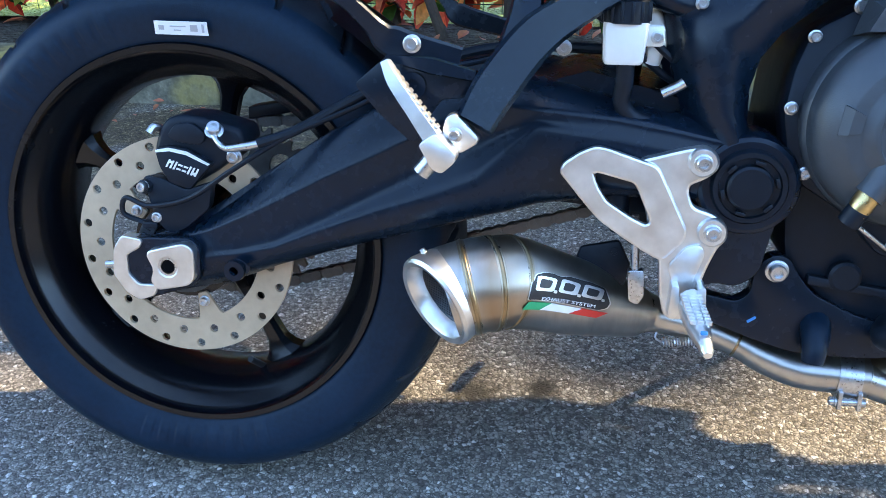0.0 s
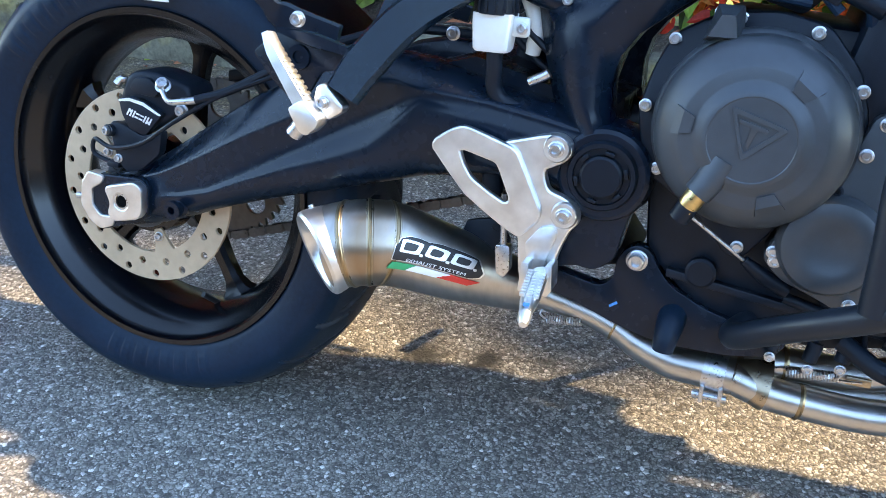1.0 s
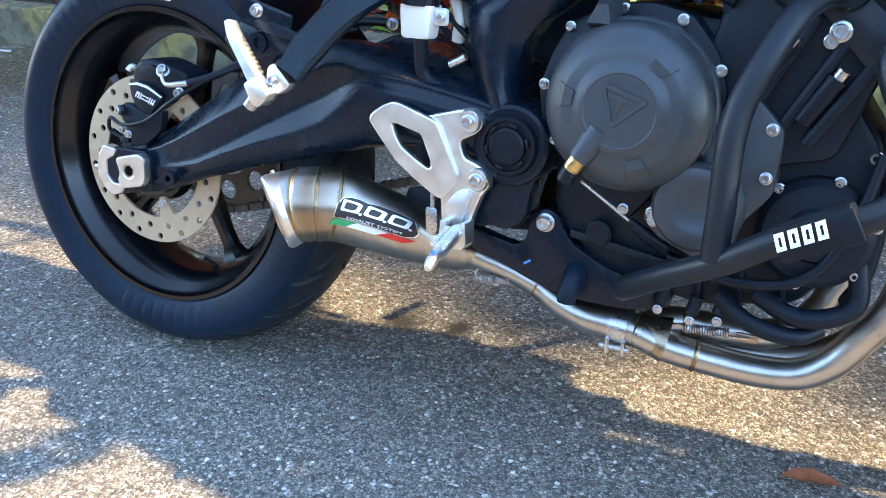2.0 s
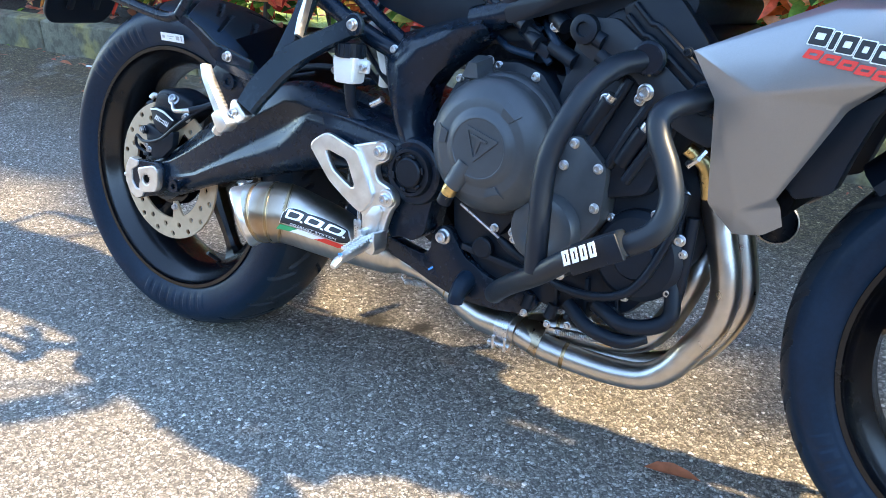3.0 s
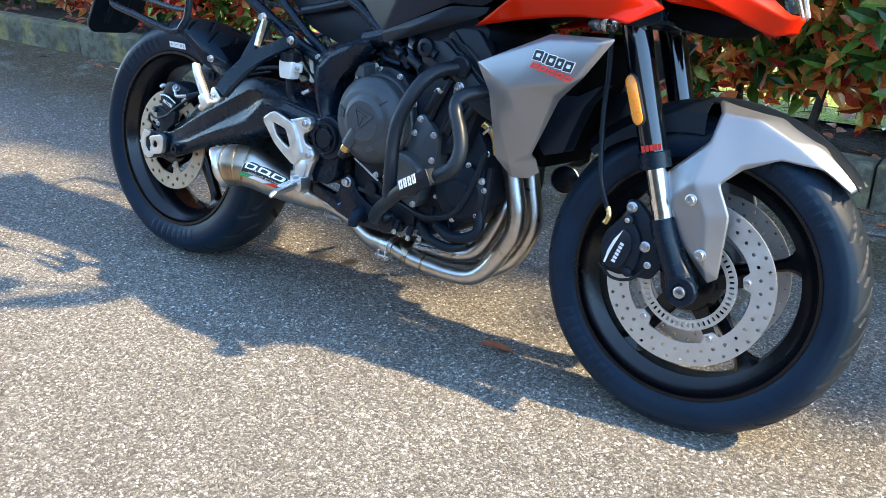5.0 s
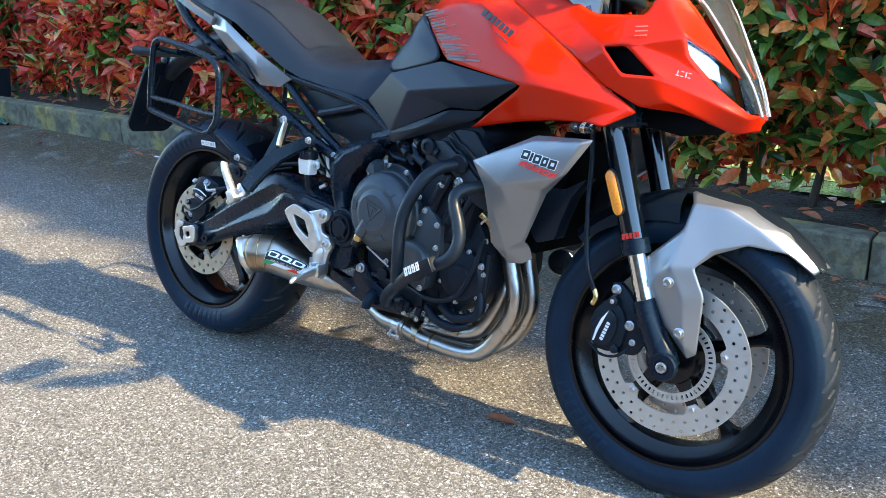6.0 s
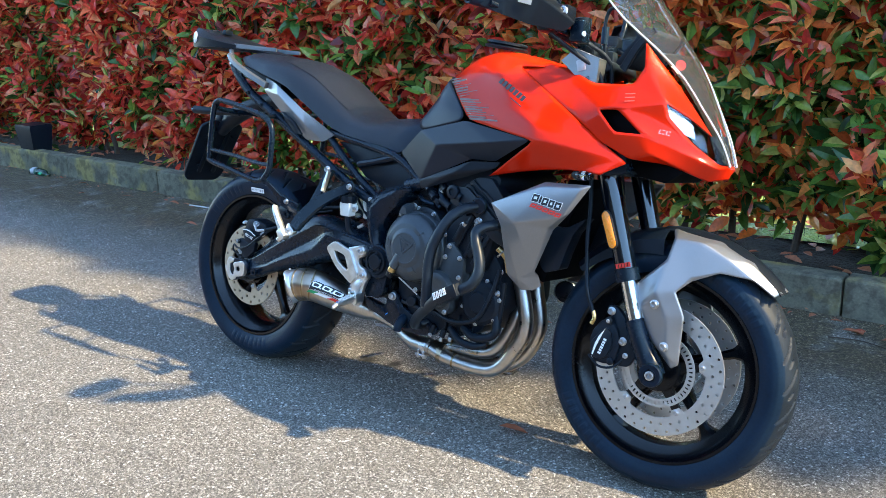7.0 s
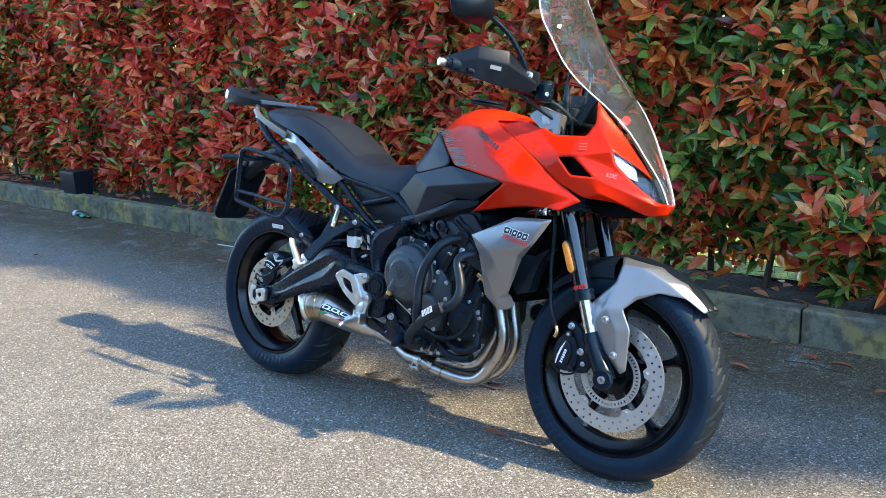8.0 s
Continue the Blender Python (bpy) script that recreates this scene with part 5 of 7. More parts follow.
for k in range(4):
    u = k * .0125
    bars("printed_mark", sleeve, (.9365 - .0105 + u * .87, -.2966 - u * .12, .4020 + u * .49 - .0045), (.055, -.008, .031), (-.3, 0, 1), [(0, .0092, 0, .0040), (0, .0092, .0130, .0170), (0, .0034, .0040, .0130), (.0060, .0092, .0040, .0130)], white_paint, slant=0.15)
for u in (-0.026, 0.026):
    bolt(Vector((.957, -.281, .4185)) + way * u + Vector((0, -.006, -.016)), 0.004, sleeve, dark=True)
for at, wy in (((.940, -.156, .629), (.1, -1, -.1)), ((1.020, -.165, .593), (-.1, -1, -.1))):
    part("guard_end", lathe([(0, .021), (.008, .021), (.011, .018), (.011, 0)], at, wy, 24), black_paint, guard)

# rider's foot plate, peg, brake rod and reservoir
HEEL = [(.430, .442), (.433, .449), (.448, .460), (.461, .4655), (.470, .4645), (.504, .4535), (.519, .449), (.533, .422), (.5495, .389), (.548, .380), (.530, .3595), (.515, .367), (.494, .380), (.469, .397), (.451, .417)]
HOLE = [(.458, .442), (.464, .4445), (.500, .4355), (.505, .428), (.518, .399), (.517, .393), (.511, .391), (.495, .399), (.473, .413), (.463, .428)]
BRACKET = [(.503, .452), (.546, .4645), (.563, .4675), (.573, .461), (.574, .450), (.566, .4425), (.549, .434), (.548, .425), (.554, .409), (.575, .4025), (.587, .393), (.588, .381), (.580, .373), (.572, .352), (.567, .335), (.567, .312), (.556, .298), (.540, .298), (.534, .321), (.531, .356), (.520, .380), (.512, .420)]
foot = part("foot_plate", plate(round_corners(BRACKET, 0.007, 4), [], 0.014, 0.003, -0.166), alloy, bike, "cast aluminium foot plate with heel guard")
part("heel_guard", plate(round_corners(HEEL, 0.006, 4), [round_corners(HOLE, 0.005, 4)], 0.009, 0.0025, -0.1745), alloy, foot, "brushed aluminium heel guard with a cut-out")
part("plate_rib", softened(prism(round_corners([(.537, .352), (.552, .372), (.566, .376), (.571, .366), (.562, .340), (.560, .325), (.544, .326)], 0.005, 3), -0.178, -0.170, 0), 0.003), alloy, foot)
for x, z in ((.561, .4555), (.5755, .388)):
    part("bolt_boss", lathe([(0, .0145), (.005, .0140), (.007, .0125), (.007, 0)], (x, -.1715, z), (0, -1, 0), 24), alloy, foot)
    bolt((x, -.1775, z), 0.0078, foot)
for dx in (-0.0125, 0.0125):
    part("peg_bracket", prism(round_corners([(.553 + dx, .338), (.560 + dx, .338), (.562 + dx, .312), (.557 + dx, .304), (.551 + dx, .306)], 0.002, 3), -0.196, -0.168, 0.002), alloy, foot)
rp = [(.558, -.186, .323), (.560, -.212, .319), (.563, -.240, .315), (.566, -.266, .311)]
peg = part("foot_peg", tube(rp, [0.0125, 0.0125, 0.0115, 0.0075], 16, 3, flat=0.75), alloy, foot, "ribbed aluminium foot peg")
for side in (-1, 0, 1):
    for i in range(9):
        c = Vector(rp[0]).lerp(Vector(rp[3]), 0.10 + 0.075 * i) + Vector((side * .0072, -.004, .0085))
        part("peg_rib", box((0.0058, 0.0030, 0.0045), c, 0.0008), alloy, peg)
part("peg_end", lathe([(0, 0.0072), (0.010, 0.0060), (0.015, 0.0040), (0.016, 0.0)], rp[3], (.1, -.9, -.35), 14), alloy, peg)
part("blue_mark", box((0.006, 0.003, 0.003), (.565, -.262, .3195), 0.0003), blue_mark, peg)
left_foot = part("foot_plate", plate(round_corners(HEEL, 0.006, 4), [round_corners(HOLE, 0.005, 4)], 0.010, 0.002, 0.172), alloy, bike, "cast aluminium foot plate")
part("foot_peg", tube([(x, -y, z) for x, y, z in rp], [0.0125, 0.0125, 0.0115, 0.0075], 14, 3, flat=0.75), alloy, left_foot)
rod_end = part("brake_rod", rod((.504, -.150, .395), (.508, -.150, .335), 0.0038), zinc, bike, "bright brake push rod with clevis")
part("clevis", mount([(.500, .338), (.516, .339), (.518, .312), (.512, .302), (.503, .306)], -0.156, -0.144, 0.002, 0.003), zinc, rod_end)
part("master_cylinder", tube([(.478, -.135, .462), (.484, -.136, .42), (.490, -.137, .375)], [0.012, 0.0125, 0.010], 16, 3), cast_black, bike, "black rear brake master cylinder")
bolt((.480, -.135, .482), 0.0075, bike, (0.1, -0.1, 1))
res = loft([[(x + .001 * (z - .546) / .04, y, z) for x, y in round_corners([(.481 - w, -.157 - d), (.481 + w, -.157 - d), (.481 + w, -.157 + d), (.481 - w, -.157 + d)], .006, 3)] for z, w, d in ((.543, .0165, .013), (.546, .0185, .015), (.572, .0205, .017), (.581, .0205, .017))])
reservoir = part("fluid_reservoir", softened(res, .001), white_plastic, bike, "milky white brake fluid reservoir with black cap")
part("cap", lathe([(0, 0.0215), (0.020, 0.0215), (0.022, 0.019), (0.022, 0)], (.482, -.157, .580), (0.02, 0, 1), 28), plastic, reservoir)
for k in range(14):
    a = 2 * math.pi * k / 14
    part("cap_rib", box((0.003, 0.003, 0.018), (.482 + .0215 * math.cos(a), -.157 + .0215 * math.sin(a), .591), 0.0008), plastic, reservoir)
part("lug", box((0.020, 0.010, 0.020), (.508, -.157, .569), 0.004), white_plastic, reservoir)
bolt((.511, -.162, .568), 0.0055, reservoir)
part("reservoir_hose", tube([(.484, -.160, .546), (.484, -.156, .525), (.483, -.150, .506), (.492, -.146, .492), (.510, -.144, .484), (.522, -.142, .470), (.526, -.140, .445)], 0.0085, 14, 6), plastic, bike, "black rubber hose from the reservoir")
part("hose_spring_clip", tube([(.520, -.15, .515), (.534, -.15, .522), (.540, -.15, .526)], 0.005, 12, 3), zinc, bike)
for pts in ([(.43, -.10, .60), (.47, -.12, .575), (.52, -.11, .53), (.56, -.10, .51)], [(.45, -.11, .62), (.50, -.12, .57), (.55, -.12, .53), (.60, -.10, .50)]):
    part("cable", tube(pts, 0.004, 8, 6), plastic, bike, "thin black cable")
part("breather_hose", tube([(.475, -.10, .625), (.50, -.11, .60), (.515, -.115, .565), (.51, -.11, .54)], 0.009, 12, 6), white_plastic, bike, "grey-white breather hose")
bolt((.425, -.12, .553), 0.007, bike)
shock = bmesh.new()
rod((.47, 0.0, .42), (.50, 0.0, .62), 0.022, segs=18, bm=shock)
part("shock_absorber", shock, cast_black, bike)

# ---- tail: subframe, hangers, racks, seat ----
sub = twinned(tube([(-.10, -.115, .945), (-.06, -.118, .905), (.0, -.12, .862), (.145, -.122, .789), (.381, -.125, .665), (.50, -.13, .610), (.57, -.125, .585)], 0.0135, 14, 5))
subframe = part("subframe", sub, black_paint, bike, "black tubular subframe")
part("seat_rail", twinned(tube([(.355, -.118, .772), (.50, -.122, .748), (.625, -.125, .722), (.72, -.13, .668), (.78, -.13, .640)], 0.0115, 14, 5)), black_paint, subframe)
part("brace", twinned(tube([(.480, -.122, .690), (.55, -.123, .705), (.625, -.124, .724)], 0.0105, 12, 4)), black_paint, subframe)
part("brace", twinned(tube([(.345, -.12, .765), (.42, -.121, .70), (.50, -.122, .640), (.57, -.124, .60)], 0.0105, 12, 4)), black_paint, subframe)
part("side_infill", twinned(mount([(.385, .748), (.50, .738), (.62, .712), (.76, .632), (.70, .620), (.62, .620), (.50, .655)], -0.112, -0.100, 0.004)), plastic, subframe)
for x, z in ((-.005, .868), (.06, .834)):
    bolt((x, -.134, z), 0.0055, subframe, dark=True)


def strap(points, widths, thick, bm=None):
    """A flat cast bar through the points, its broad face turned outwards."""
    line = rounded(points, 5)
    w = [float(v) for v in np.interp(np.linspace(0, len(widths) - 1, len(line)), range(len(widths)), widths)]
    rings = []
    for i, p in enumerate(line):
        d = (line[min(i + 1, len(line) - 1)] - line[max(i - 1, 0)]).normalized()
        s = d.cross(Vector((0, -1, 0))).normalized()
        n = s.cross(d)
        a, b = w[i] / 2, thick / 2
        rings.append([p + s * u * a + n * v * b for u, v in ((-1, -.4), (-.8, -1), (.8, -1), (1, -.4), (1, .4), (.8, 1), (-.8, 1), (-1, .4))])
    return loft(rings, bm=bm)


hg = strap([(.502, -.166, .628), (.455, -.178, .604), (.405, -.198, .572), (.370, -.222, .527), (.352, -.236, .494)], [.030, .030, .040, .042, .036], 0.020)
strap([(.404, -.158, .668), (.395, -.168, .632), (.392, -.188, .592), (.385, -.200, .560)], [.028, .024, .030, .034], 0.018, bm=hg)
hanger = part("peg_hanger", hg, black_paint, bike, "black forked pillion peg hanger with bare metal edge")
part("hanger_edge", strap([(.413, -.173, .662), (.409, -.182, .628), (.413, -.194, .604)], [.006, .010, .006], 0.013), alloy, hanger, "bare brushed metal edge")
part("hanger_eye", softened(prism(round_corners([(.327, .502), (.336, .506), (.358, .484), (.356, .478), (.340, .468), (.328, .474), (.324, .488)], .004, 3), -0.246, -0.228, 0), .003), alloy, hanger, "bare metal eye at the peg")
part("bolt_collar", lathe([(0, .0165), (.004, .0165), (.006, .0145), (.006, 0)], (.502, -.173, .628), (0, -1, 0), 24), black_paint, hanger)
bolt((.502, -.178, .628), 0.0080, hanger)
bolt((.402, -.168, .667), 0.009, hanger)
hl = strap([(.495, .160, .627), (.44, .172, .596), (.385, .200, .555), (.352, .245, .505), (.340, .268, .474)], [.030, .032, .040, .040, .034], 0.020)
part("peg_hanger", hl, black_paint, bike)
pp = strap([(.274, -.246, .549), (.283, -.249, .532), (.301, -.252, .507), (.318, -.254, .484)], [.008, .014, .015, .018], 0.016)
pillion = part("pillion_peg", pp, alloy, hanger, "folded silver pillion peg with toothed edge")
for i in range(11):
    c = Vector((.283, -.248, .546)).lerp(Vector((.324, -.254, .496)), i / 10)
    part("peg_tooth", box((0.0042, 0.014, 0.0042), c + Vector((-.0035, 0, -.002)), 0.0006, Matrix.Rotation(radians(52), 4, "Y")), alloy, pillion)
part("peg_yoke", mount([(.306, .480), (.322, .490), (.340, .472), (.339, .465), (.327, .454), (.318, .458)], -0.266, -0.242, 0.003, 0.004), alloy, pillion)
bolt((.336, -.247, .486), 0.0062, hanger)
part("pivot_pin", rod((.318, -.254, .466), (.307, -.254, .452), 0.0085), zinc, pillion)
part("bracket_plate", mount([(.236, .524), (.268, .551), (.300, .548), (.362, .532), (.350, .515), (.318, .512), (.292, .470), (.262, .495)], -0.214, -0.208, 0.002), black_paint, hanger)
part("bracket_ridge", strap([(.268, -.216, .550), (.310, -.217, .543), (.350, -.218, .535)], [.006, .016, .010], 0.010), black_paint, hanger)
part("bracket_boss", lathe([(0, .013), (.004, .0125), (.004, .0065), (.001, .006), (.001, 0)], (.292, -.214, .524), (0, -1, 0), 24), black_paint, hanger)

# pannier racks
LOOP = [(.208, .617), (.232, .650), (.2365, .70), (.236, .765), (.205, .797), (.14, .815), (.02, .835), (-.018, .834), (-.034, .812), (-.042, .74), (-.046, .668), (-.036, .650), (.06, .632), (.17, .612), (.208, .617)]
for s in (1, -1):
    rack = part("pannier_rack", tube([(x, -.24 * s, z) for x, z in LOOP], 0.0085, 12, 5), black_paint, bike, "black tubular pannier rack")
    part("rack_arm", strap([(.205, -.24 * s, .617), (.235, -.232 * s, .600), (.258, -.222 * s, .577), (.275, -.216 * s, .563), (.335, -.212 * s, .548)], [.016, .014, .018, .030, .024], 0.008), black_paint, rack)
    bolt((.292, -.218 * s, .562), 0.0075, rack, (0, -s, 0))
    part("stay", tube([(.19, -.24 * s, .80), (.16, -.19 * s, .80), (.12, -.125 * s, .802)], 0.007, 10, 4), black_paint, rack)
    part("stay", tube([(-.044, -.24 * s, .685), (.06, -.235 * s, .676), (.17, -.238 * s, .664), (.235, -.24 * s, .662)], 0.006, 10, 4), black_paint, rack)
part("rack_cross_bar", tube([(-.02, -.24, .835), (-.05, -.20, .81), (-.06, 0, .80), (-.05, .20, .81), (-.02, .24, .835)], 0.008, 12, 6), black_paint, bike, "black cross bar of the pannier racks")
for s in (1, -1):
    ind = part("turn_signal", tube([(-.06, -.12 * s, .80), (-.16, -.14 * s, .80), (-.25, -.15 * s, .80)], [0.008, 0.012, 0.013], 14, 3), plastic, bike, "slim black rear turn signal")
    part("lens", lathe([(0, 0.012), (0.008, 0.009), (0.010, 0)], (-.25, -.15 * s, .80), (-1, -.1 * s, 0), 14), lens_clear, ind)
pl = plate(round_corners([(-.086, 0), (-.078, -.200), (-.060, -.222), (.060, -.222), (.078, -.200), (.086, 0), (.05, .02), (-.05, .02)], .014, 4), (), .010, .002)
pl.transform(Matrix.Translation((-.296, 0, .748)) @ Matrix.Rotation(radians(90), 4, "Z") @ Matrix.Rotation(radians(29), 4, "X"))
plate_ob = part("number_plate_holder", pl, plastic, bike, "black number plate holder seen from behind")
for y, d in ((-.055, .04), (.055, .04), (-.04, .16), (.04, .16)):
    bolt((-.293 - d * .485, y, .748 - d * .875), .006, plate_ob, (.87, 0, -.48), dark=True)
part("plate_lamp", box((.03, .06, .022), (-.285, 0, .775), .005), plastic, plate_ob)
part("holder_rib", box((.010, .014, .17), (-.336, -.03, .655), .003, Matrix.Rotation(radians(29), 4, "Y")), plastic, plate_ob)
part("holder_rib", box((.010, .014, .17), (-.336, .03, .655), .003, Matrix.Rotation(radians(29), 4, "Y")), plastic, plate_ob)
part("holder_arm", tube([(.02, 0, .86), (-.12, 0, .83), (-.24, 0, .78), (-.30, 0, .73)], [0.03, 0.028, 0.03, 0.02], 12, 4), plastic, bike)
part("tail_light", mount([(-.13, .955), (-.16, .93), (-.05, .895), (.05, .86), (.05, .90)], -0.05, 0.05, 0.006), plastic, bike)

# grab rails, silver tail panels, luggage plate
for s in (1, -1):
    part("grab_rail", strap([(-.125, -.118 * s, .982), (-.08, -.132 * s, .957), (.0, -.140 * s, .925), (.085, -.140 * s, .893)], [.014, .016, .018, .020], 0.016), rail_grey, bike, "grey cast grab rail")
    part("grab_post", tube([(-.10, -.12 * s, .968), (-.078, -.12 * s, .925), (-.05, -.12 * s, .895)], 0.0095, 10, 4), black_paint, bike)
    tail = {"a": (.070, -.128, .918), "b": (.135, -.142, .898), "c": (.26, -.145, .828), "d": (.385, -.135, .765), "e": (.335, -.130, .742), "f": (.265, -.130, .742), "g": (.15, -.130, .815), "h": (.06, -.125, .878), "m": (.15, -.150, .868), "n": (.27, -.150, .790)}
    tp = facets({k: (x, y * s, z) for k, (x, y, z) in tail.items()}, ["a b m h", "b c n m", "c d e n", "h m g", "m n g", "n f g", "n e f"], 0.004, 0.004)
    tail_ob = part("tail_panel", tp, silver_paint, bike, "silver painted tail side panel")
    part("panel_grille", mount([(.175, .818), (.225, .792), (.262, .756), (.240, .758), (.185, .800)], -0.1525 * s, -0.140 * s, 0.002, 0.004), plastic, tail_ob)
lp_bm = loft([[(x, y, z) for y, z in ((-w, zt - h), (-w * 1.05, zt - h * .4), (-w * .8, zt), (w * .8, zt), (w * 1.05, zt - h * .4), (w, zt - h))] for x, w, zt, h in ((-.390, .05, 1.056, .046), (-.374, .075, 1.074, .066), (-.330, .088, 1.066, .058), (-.250, .088, 1.046, .036), (-.165, .078, 1.030, .026), (-.120, .045, 1.018, .018), (.03, .030, .994, .012))])
luggage = part("luggage_plate", softened(lp_bm, 0.004), plastic, bike, "black luggage plate with a pale round reflector")
part("reflector", lathe([(0, 0.0), (0, 0.019), (0.004, 0.018), (0.006, 0.0)], (-.352, -.083, 1.040), (-.45, -1, .05), 26), white_paint, luggage, "pale oval reflector")
for x in (-.335, -.265):
    part("latch", box((0.022, 0.03, 0.018), (x, -.02, 1.062), 0.004), plastic, luggage)
part("plate_post", twinned(tube([(-.19, -.06, 1.01), (-.15, -.09, .985), (-.12, -.11, .95)], 0.008, 10, 4)), zinc, luggage)
part("plate_bracket", twinned(strap([(.02, -.05, 1.008), (-.08, -.06, 1.012), (-.20, -.075, 1.018)], [.012, .014, .016], 0.006)), rail_grey, luggage)


def seat_ring(x, lift=0.0, lo=0, hi=13):
    top = float(np.interp(x, [-.13, -.05, .08, .15, .25, .31, .36, .43, .50, .585, .66, .705], [.990, 1.0, .990, .980, .948, .912, .878, .835, .822, .832, .838, .836]))
    low = float(np.interp(x, [-.13, .012, .109, .18, .30, .355, .42, .512, .60, .64, .705], [.975, .938, .915, .893, .824, .792, .770, .755, .728, .745, .800]))
    w = float(np.interp(x, [-.13, -.05, .08, .2, .35, .5, .62, .705], [.060, .115, .140, .145, .138, .132, .115, .085]))
    h = top - low
    pts = []
    for k in range(13):
        a = math.pi * k / 12
        y = -math.cos(a)
        z = math.sin(a) ** 0.62 if 0 < k < 12 else 0.0
        pts.append((x, y * (w + lift), low + (h + lift) * z))
    return pts[lo:hi]


st = loft([seat_ring(float(x)) for x in np.linspace(-.13, .705, 46)])
seat = part("seat", st, seat_mat, bike, "stepped black seat with a painted greyish sheen", 50)
# paler skin over the seat's upper side, painted in place of reflected sky
gp = loft([seat_ring(float(x), 0.0016, 3, 10) for x in np.linspace(.13, .40, 18)], loop=False, caps=False)
bmesh.ops.recalc_face_normals(gp, faces=gp.faces)
part("seat_sheen_panel", gp, seat_sheen, seat, "greyish patch, sky sheen painted on the seat top", 50)

# ---- tank, fairing, screen ----
def moulded(name, pts, faces, material, label, hard, soft=0.25, thick=0.004):
    """A moulded shell: facets smoothed into each other but for the hard creases (pairs of corners); mirrored and joined in the middle."""
    own = bmesh.new()
    V = {}
    for k, p in pts.items():
        V[k] = own.verts.new(p)
        V[k + "_"] = V[k] if abs(p[1]) < 1e-6 else own.verts.new((p[0], -p[1], p[2]))
    for f in faces:
        own.faces.new([V[k] for k in f.split()])
        own.faces.new([V[k + "_"] for k in f.split()][::-1])
    bmesh.ops.recalc_face_normals(own, faces=own.faces)
    probe = max(own.faces, key=lambda f: -f.calc_center_median().y)
    if probe.normal.y > 0:
        bmesh.ops.reverse_faces(own, faces=own.faces)
    layer = own.edges.layers.float.new("crease_edge")
    for e in own.edges:
        e[layer] = 1.0 if len(e.link_faces) == 1 else soft
    for line in hard:
        ks = line.split()
        for a, b in zip(ks, ks[1:]):
            for tail in ("", "_"):
                e = own.edges.get((V[a + tail], V[b + tail]))
                if e:
                    e[layer] = 0.95
    me = bpy.data.meshes.new(name)
    own.to_mesh(me)
    own.free()
    ob = part(name, me, material, bike, label, 180)
    sub = ob.modifiers.new("smooth", "SUBSURF")
    sub.levels = sub.render_levels = 3
    shell = ob.modifiers.new("shell", "SOLIDIFY")
    shell.thickness, shell.offset = thick, -1
    return ob


def panel(name, pts, faces, material, label, thick=0.004, bevel=0.005, both=True):
    return part(name, facets(pts, faces, thick, bevel, both), material, bike, label, 40)


TANK = {
    "t0": (.783, -.125, .940), "n1": (.903, -.155, .958), "r1": (.827, -.088, .992), "r2": (.880, -.082, 1.018), "r3": (.955, -.095, 1.014),
    "p2": (.899, -.180, .841), "p3": (1.132, -.238, .805), "p4": (.955, -.150, .706), "p4b": (1.074, -.178, .730), "p5b": (1.20, -.200, .748), "p5": (1.289, -.200, .745), "p6": (1.338, -.165, .774),
    "u1": (1.047, -.207, .880), "u2": (1.122, -.226, .847), "k1": (1.205, -.236, .800), "s0": (1.003, -.130, .982), "s1": (1.200, -.188, .870), "s2": (1.274, -.192, .820), "f1": (.985, -.178, .955),
    "c0": (.735, 0, .975), "c1": (.80, 0, 1.018), "c2": (.88, 0, 1.032), "c3": (.965, 0, 1.018), "v0": (1.10, 0, .985), "v1": (1.085, -.120, .983),
}
tank = moulded("fuel_tank", TANK, ["t0 p2 u1 n1", "n1 u1 f1", "p2 p3 u2 u1", "u1 u2 s2 s1", "f1 u1 s1 s0", "u2 p3 k1", "u2 k1 s2", "p3 p4 p4b k1", "k1 p4b p5b", "k1 p5b p5 p6", "k1 p6 s2", "r1 t0 n1 r2", "r2 n1 f1", "r2 f1 s0 r3", "c0 t0 r1 c1", "c1 r1 r2 c2", "c2 r2 r3 c3", "c3 r3 v1 v0", "r3 s0 v1"], red_paint, "glossy red tank cover with creased sides", ["p3 k1 p6", "u1 u2 p3", "f1 u1", "n1 f1 s0", "p2 u1"], 0.2)
COWL = {
    "s0": (1.000, -.128, .978), "s1": (1.203, -.186, .868), "s2": (1.277, -.190, .818), "p6": (1.341, -.166, .784), "d1": (1.075, -.100, .994), "d2": (1.150, -.116, .974), "d3": (1.215, -.132, .948), "d4": (1.318, -.142, .949),
    "i0": (1.263, -.188, .889), "i1": (1.308, -.184, .893), "i2": (1.368, -.168, .840), "i3": (1.308, -.189, .8405), "fm": (1.332, -.120, .988), "ft": (1.319, -.098, 1.045), "n1": (1.402, -.070, .950),
    "lt": (1.401, -.138, .9135), "ll": (1.408, -.127, .882), "lm": (1.4535, -.090, .829), "lb": (1.502, -.045, .786), "lr": (1.443, -.085, .882), "st": (1.476, -.042, .849),
    "q1": (1.386, -.157, .798), "qe": (1.506, -.056, .777), "nb": (1.482, -.050, .747), "nt": (1.512, 0, .756), "b1": (1.516, 0, .784), "z1": (1.40, -.10, .778),
}
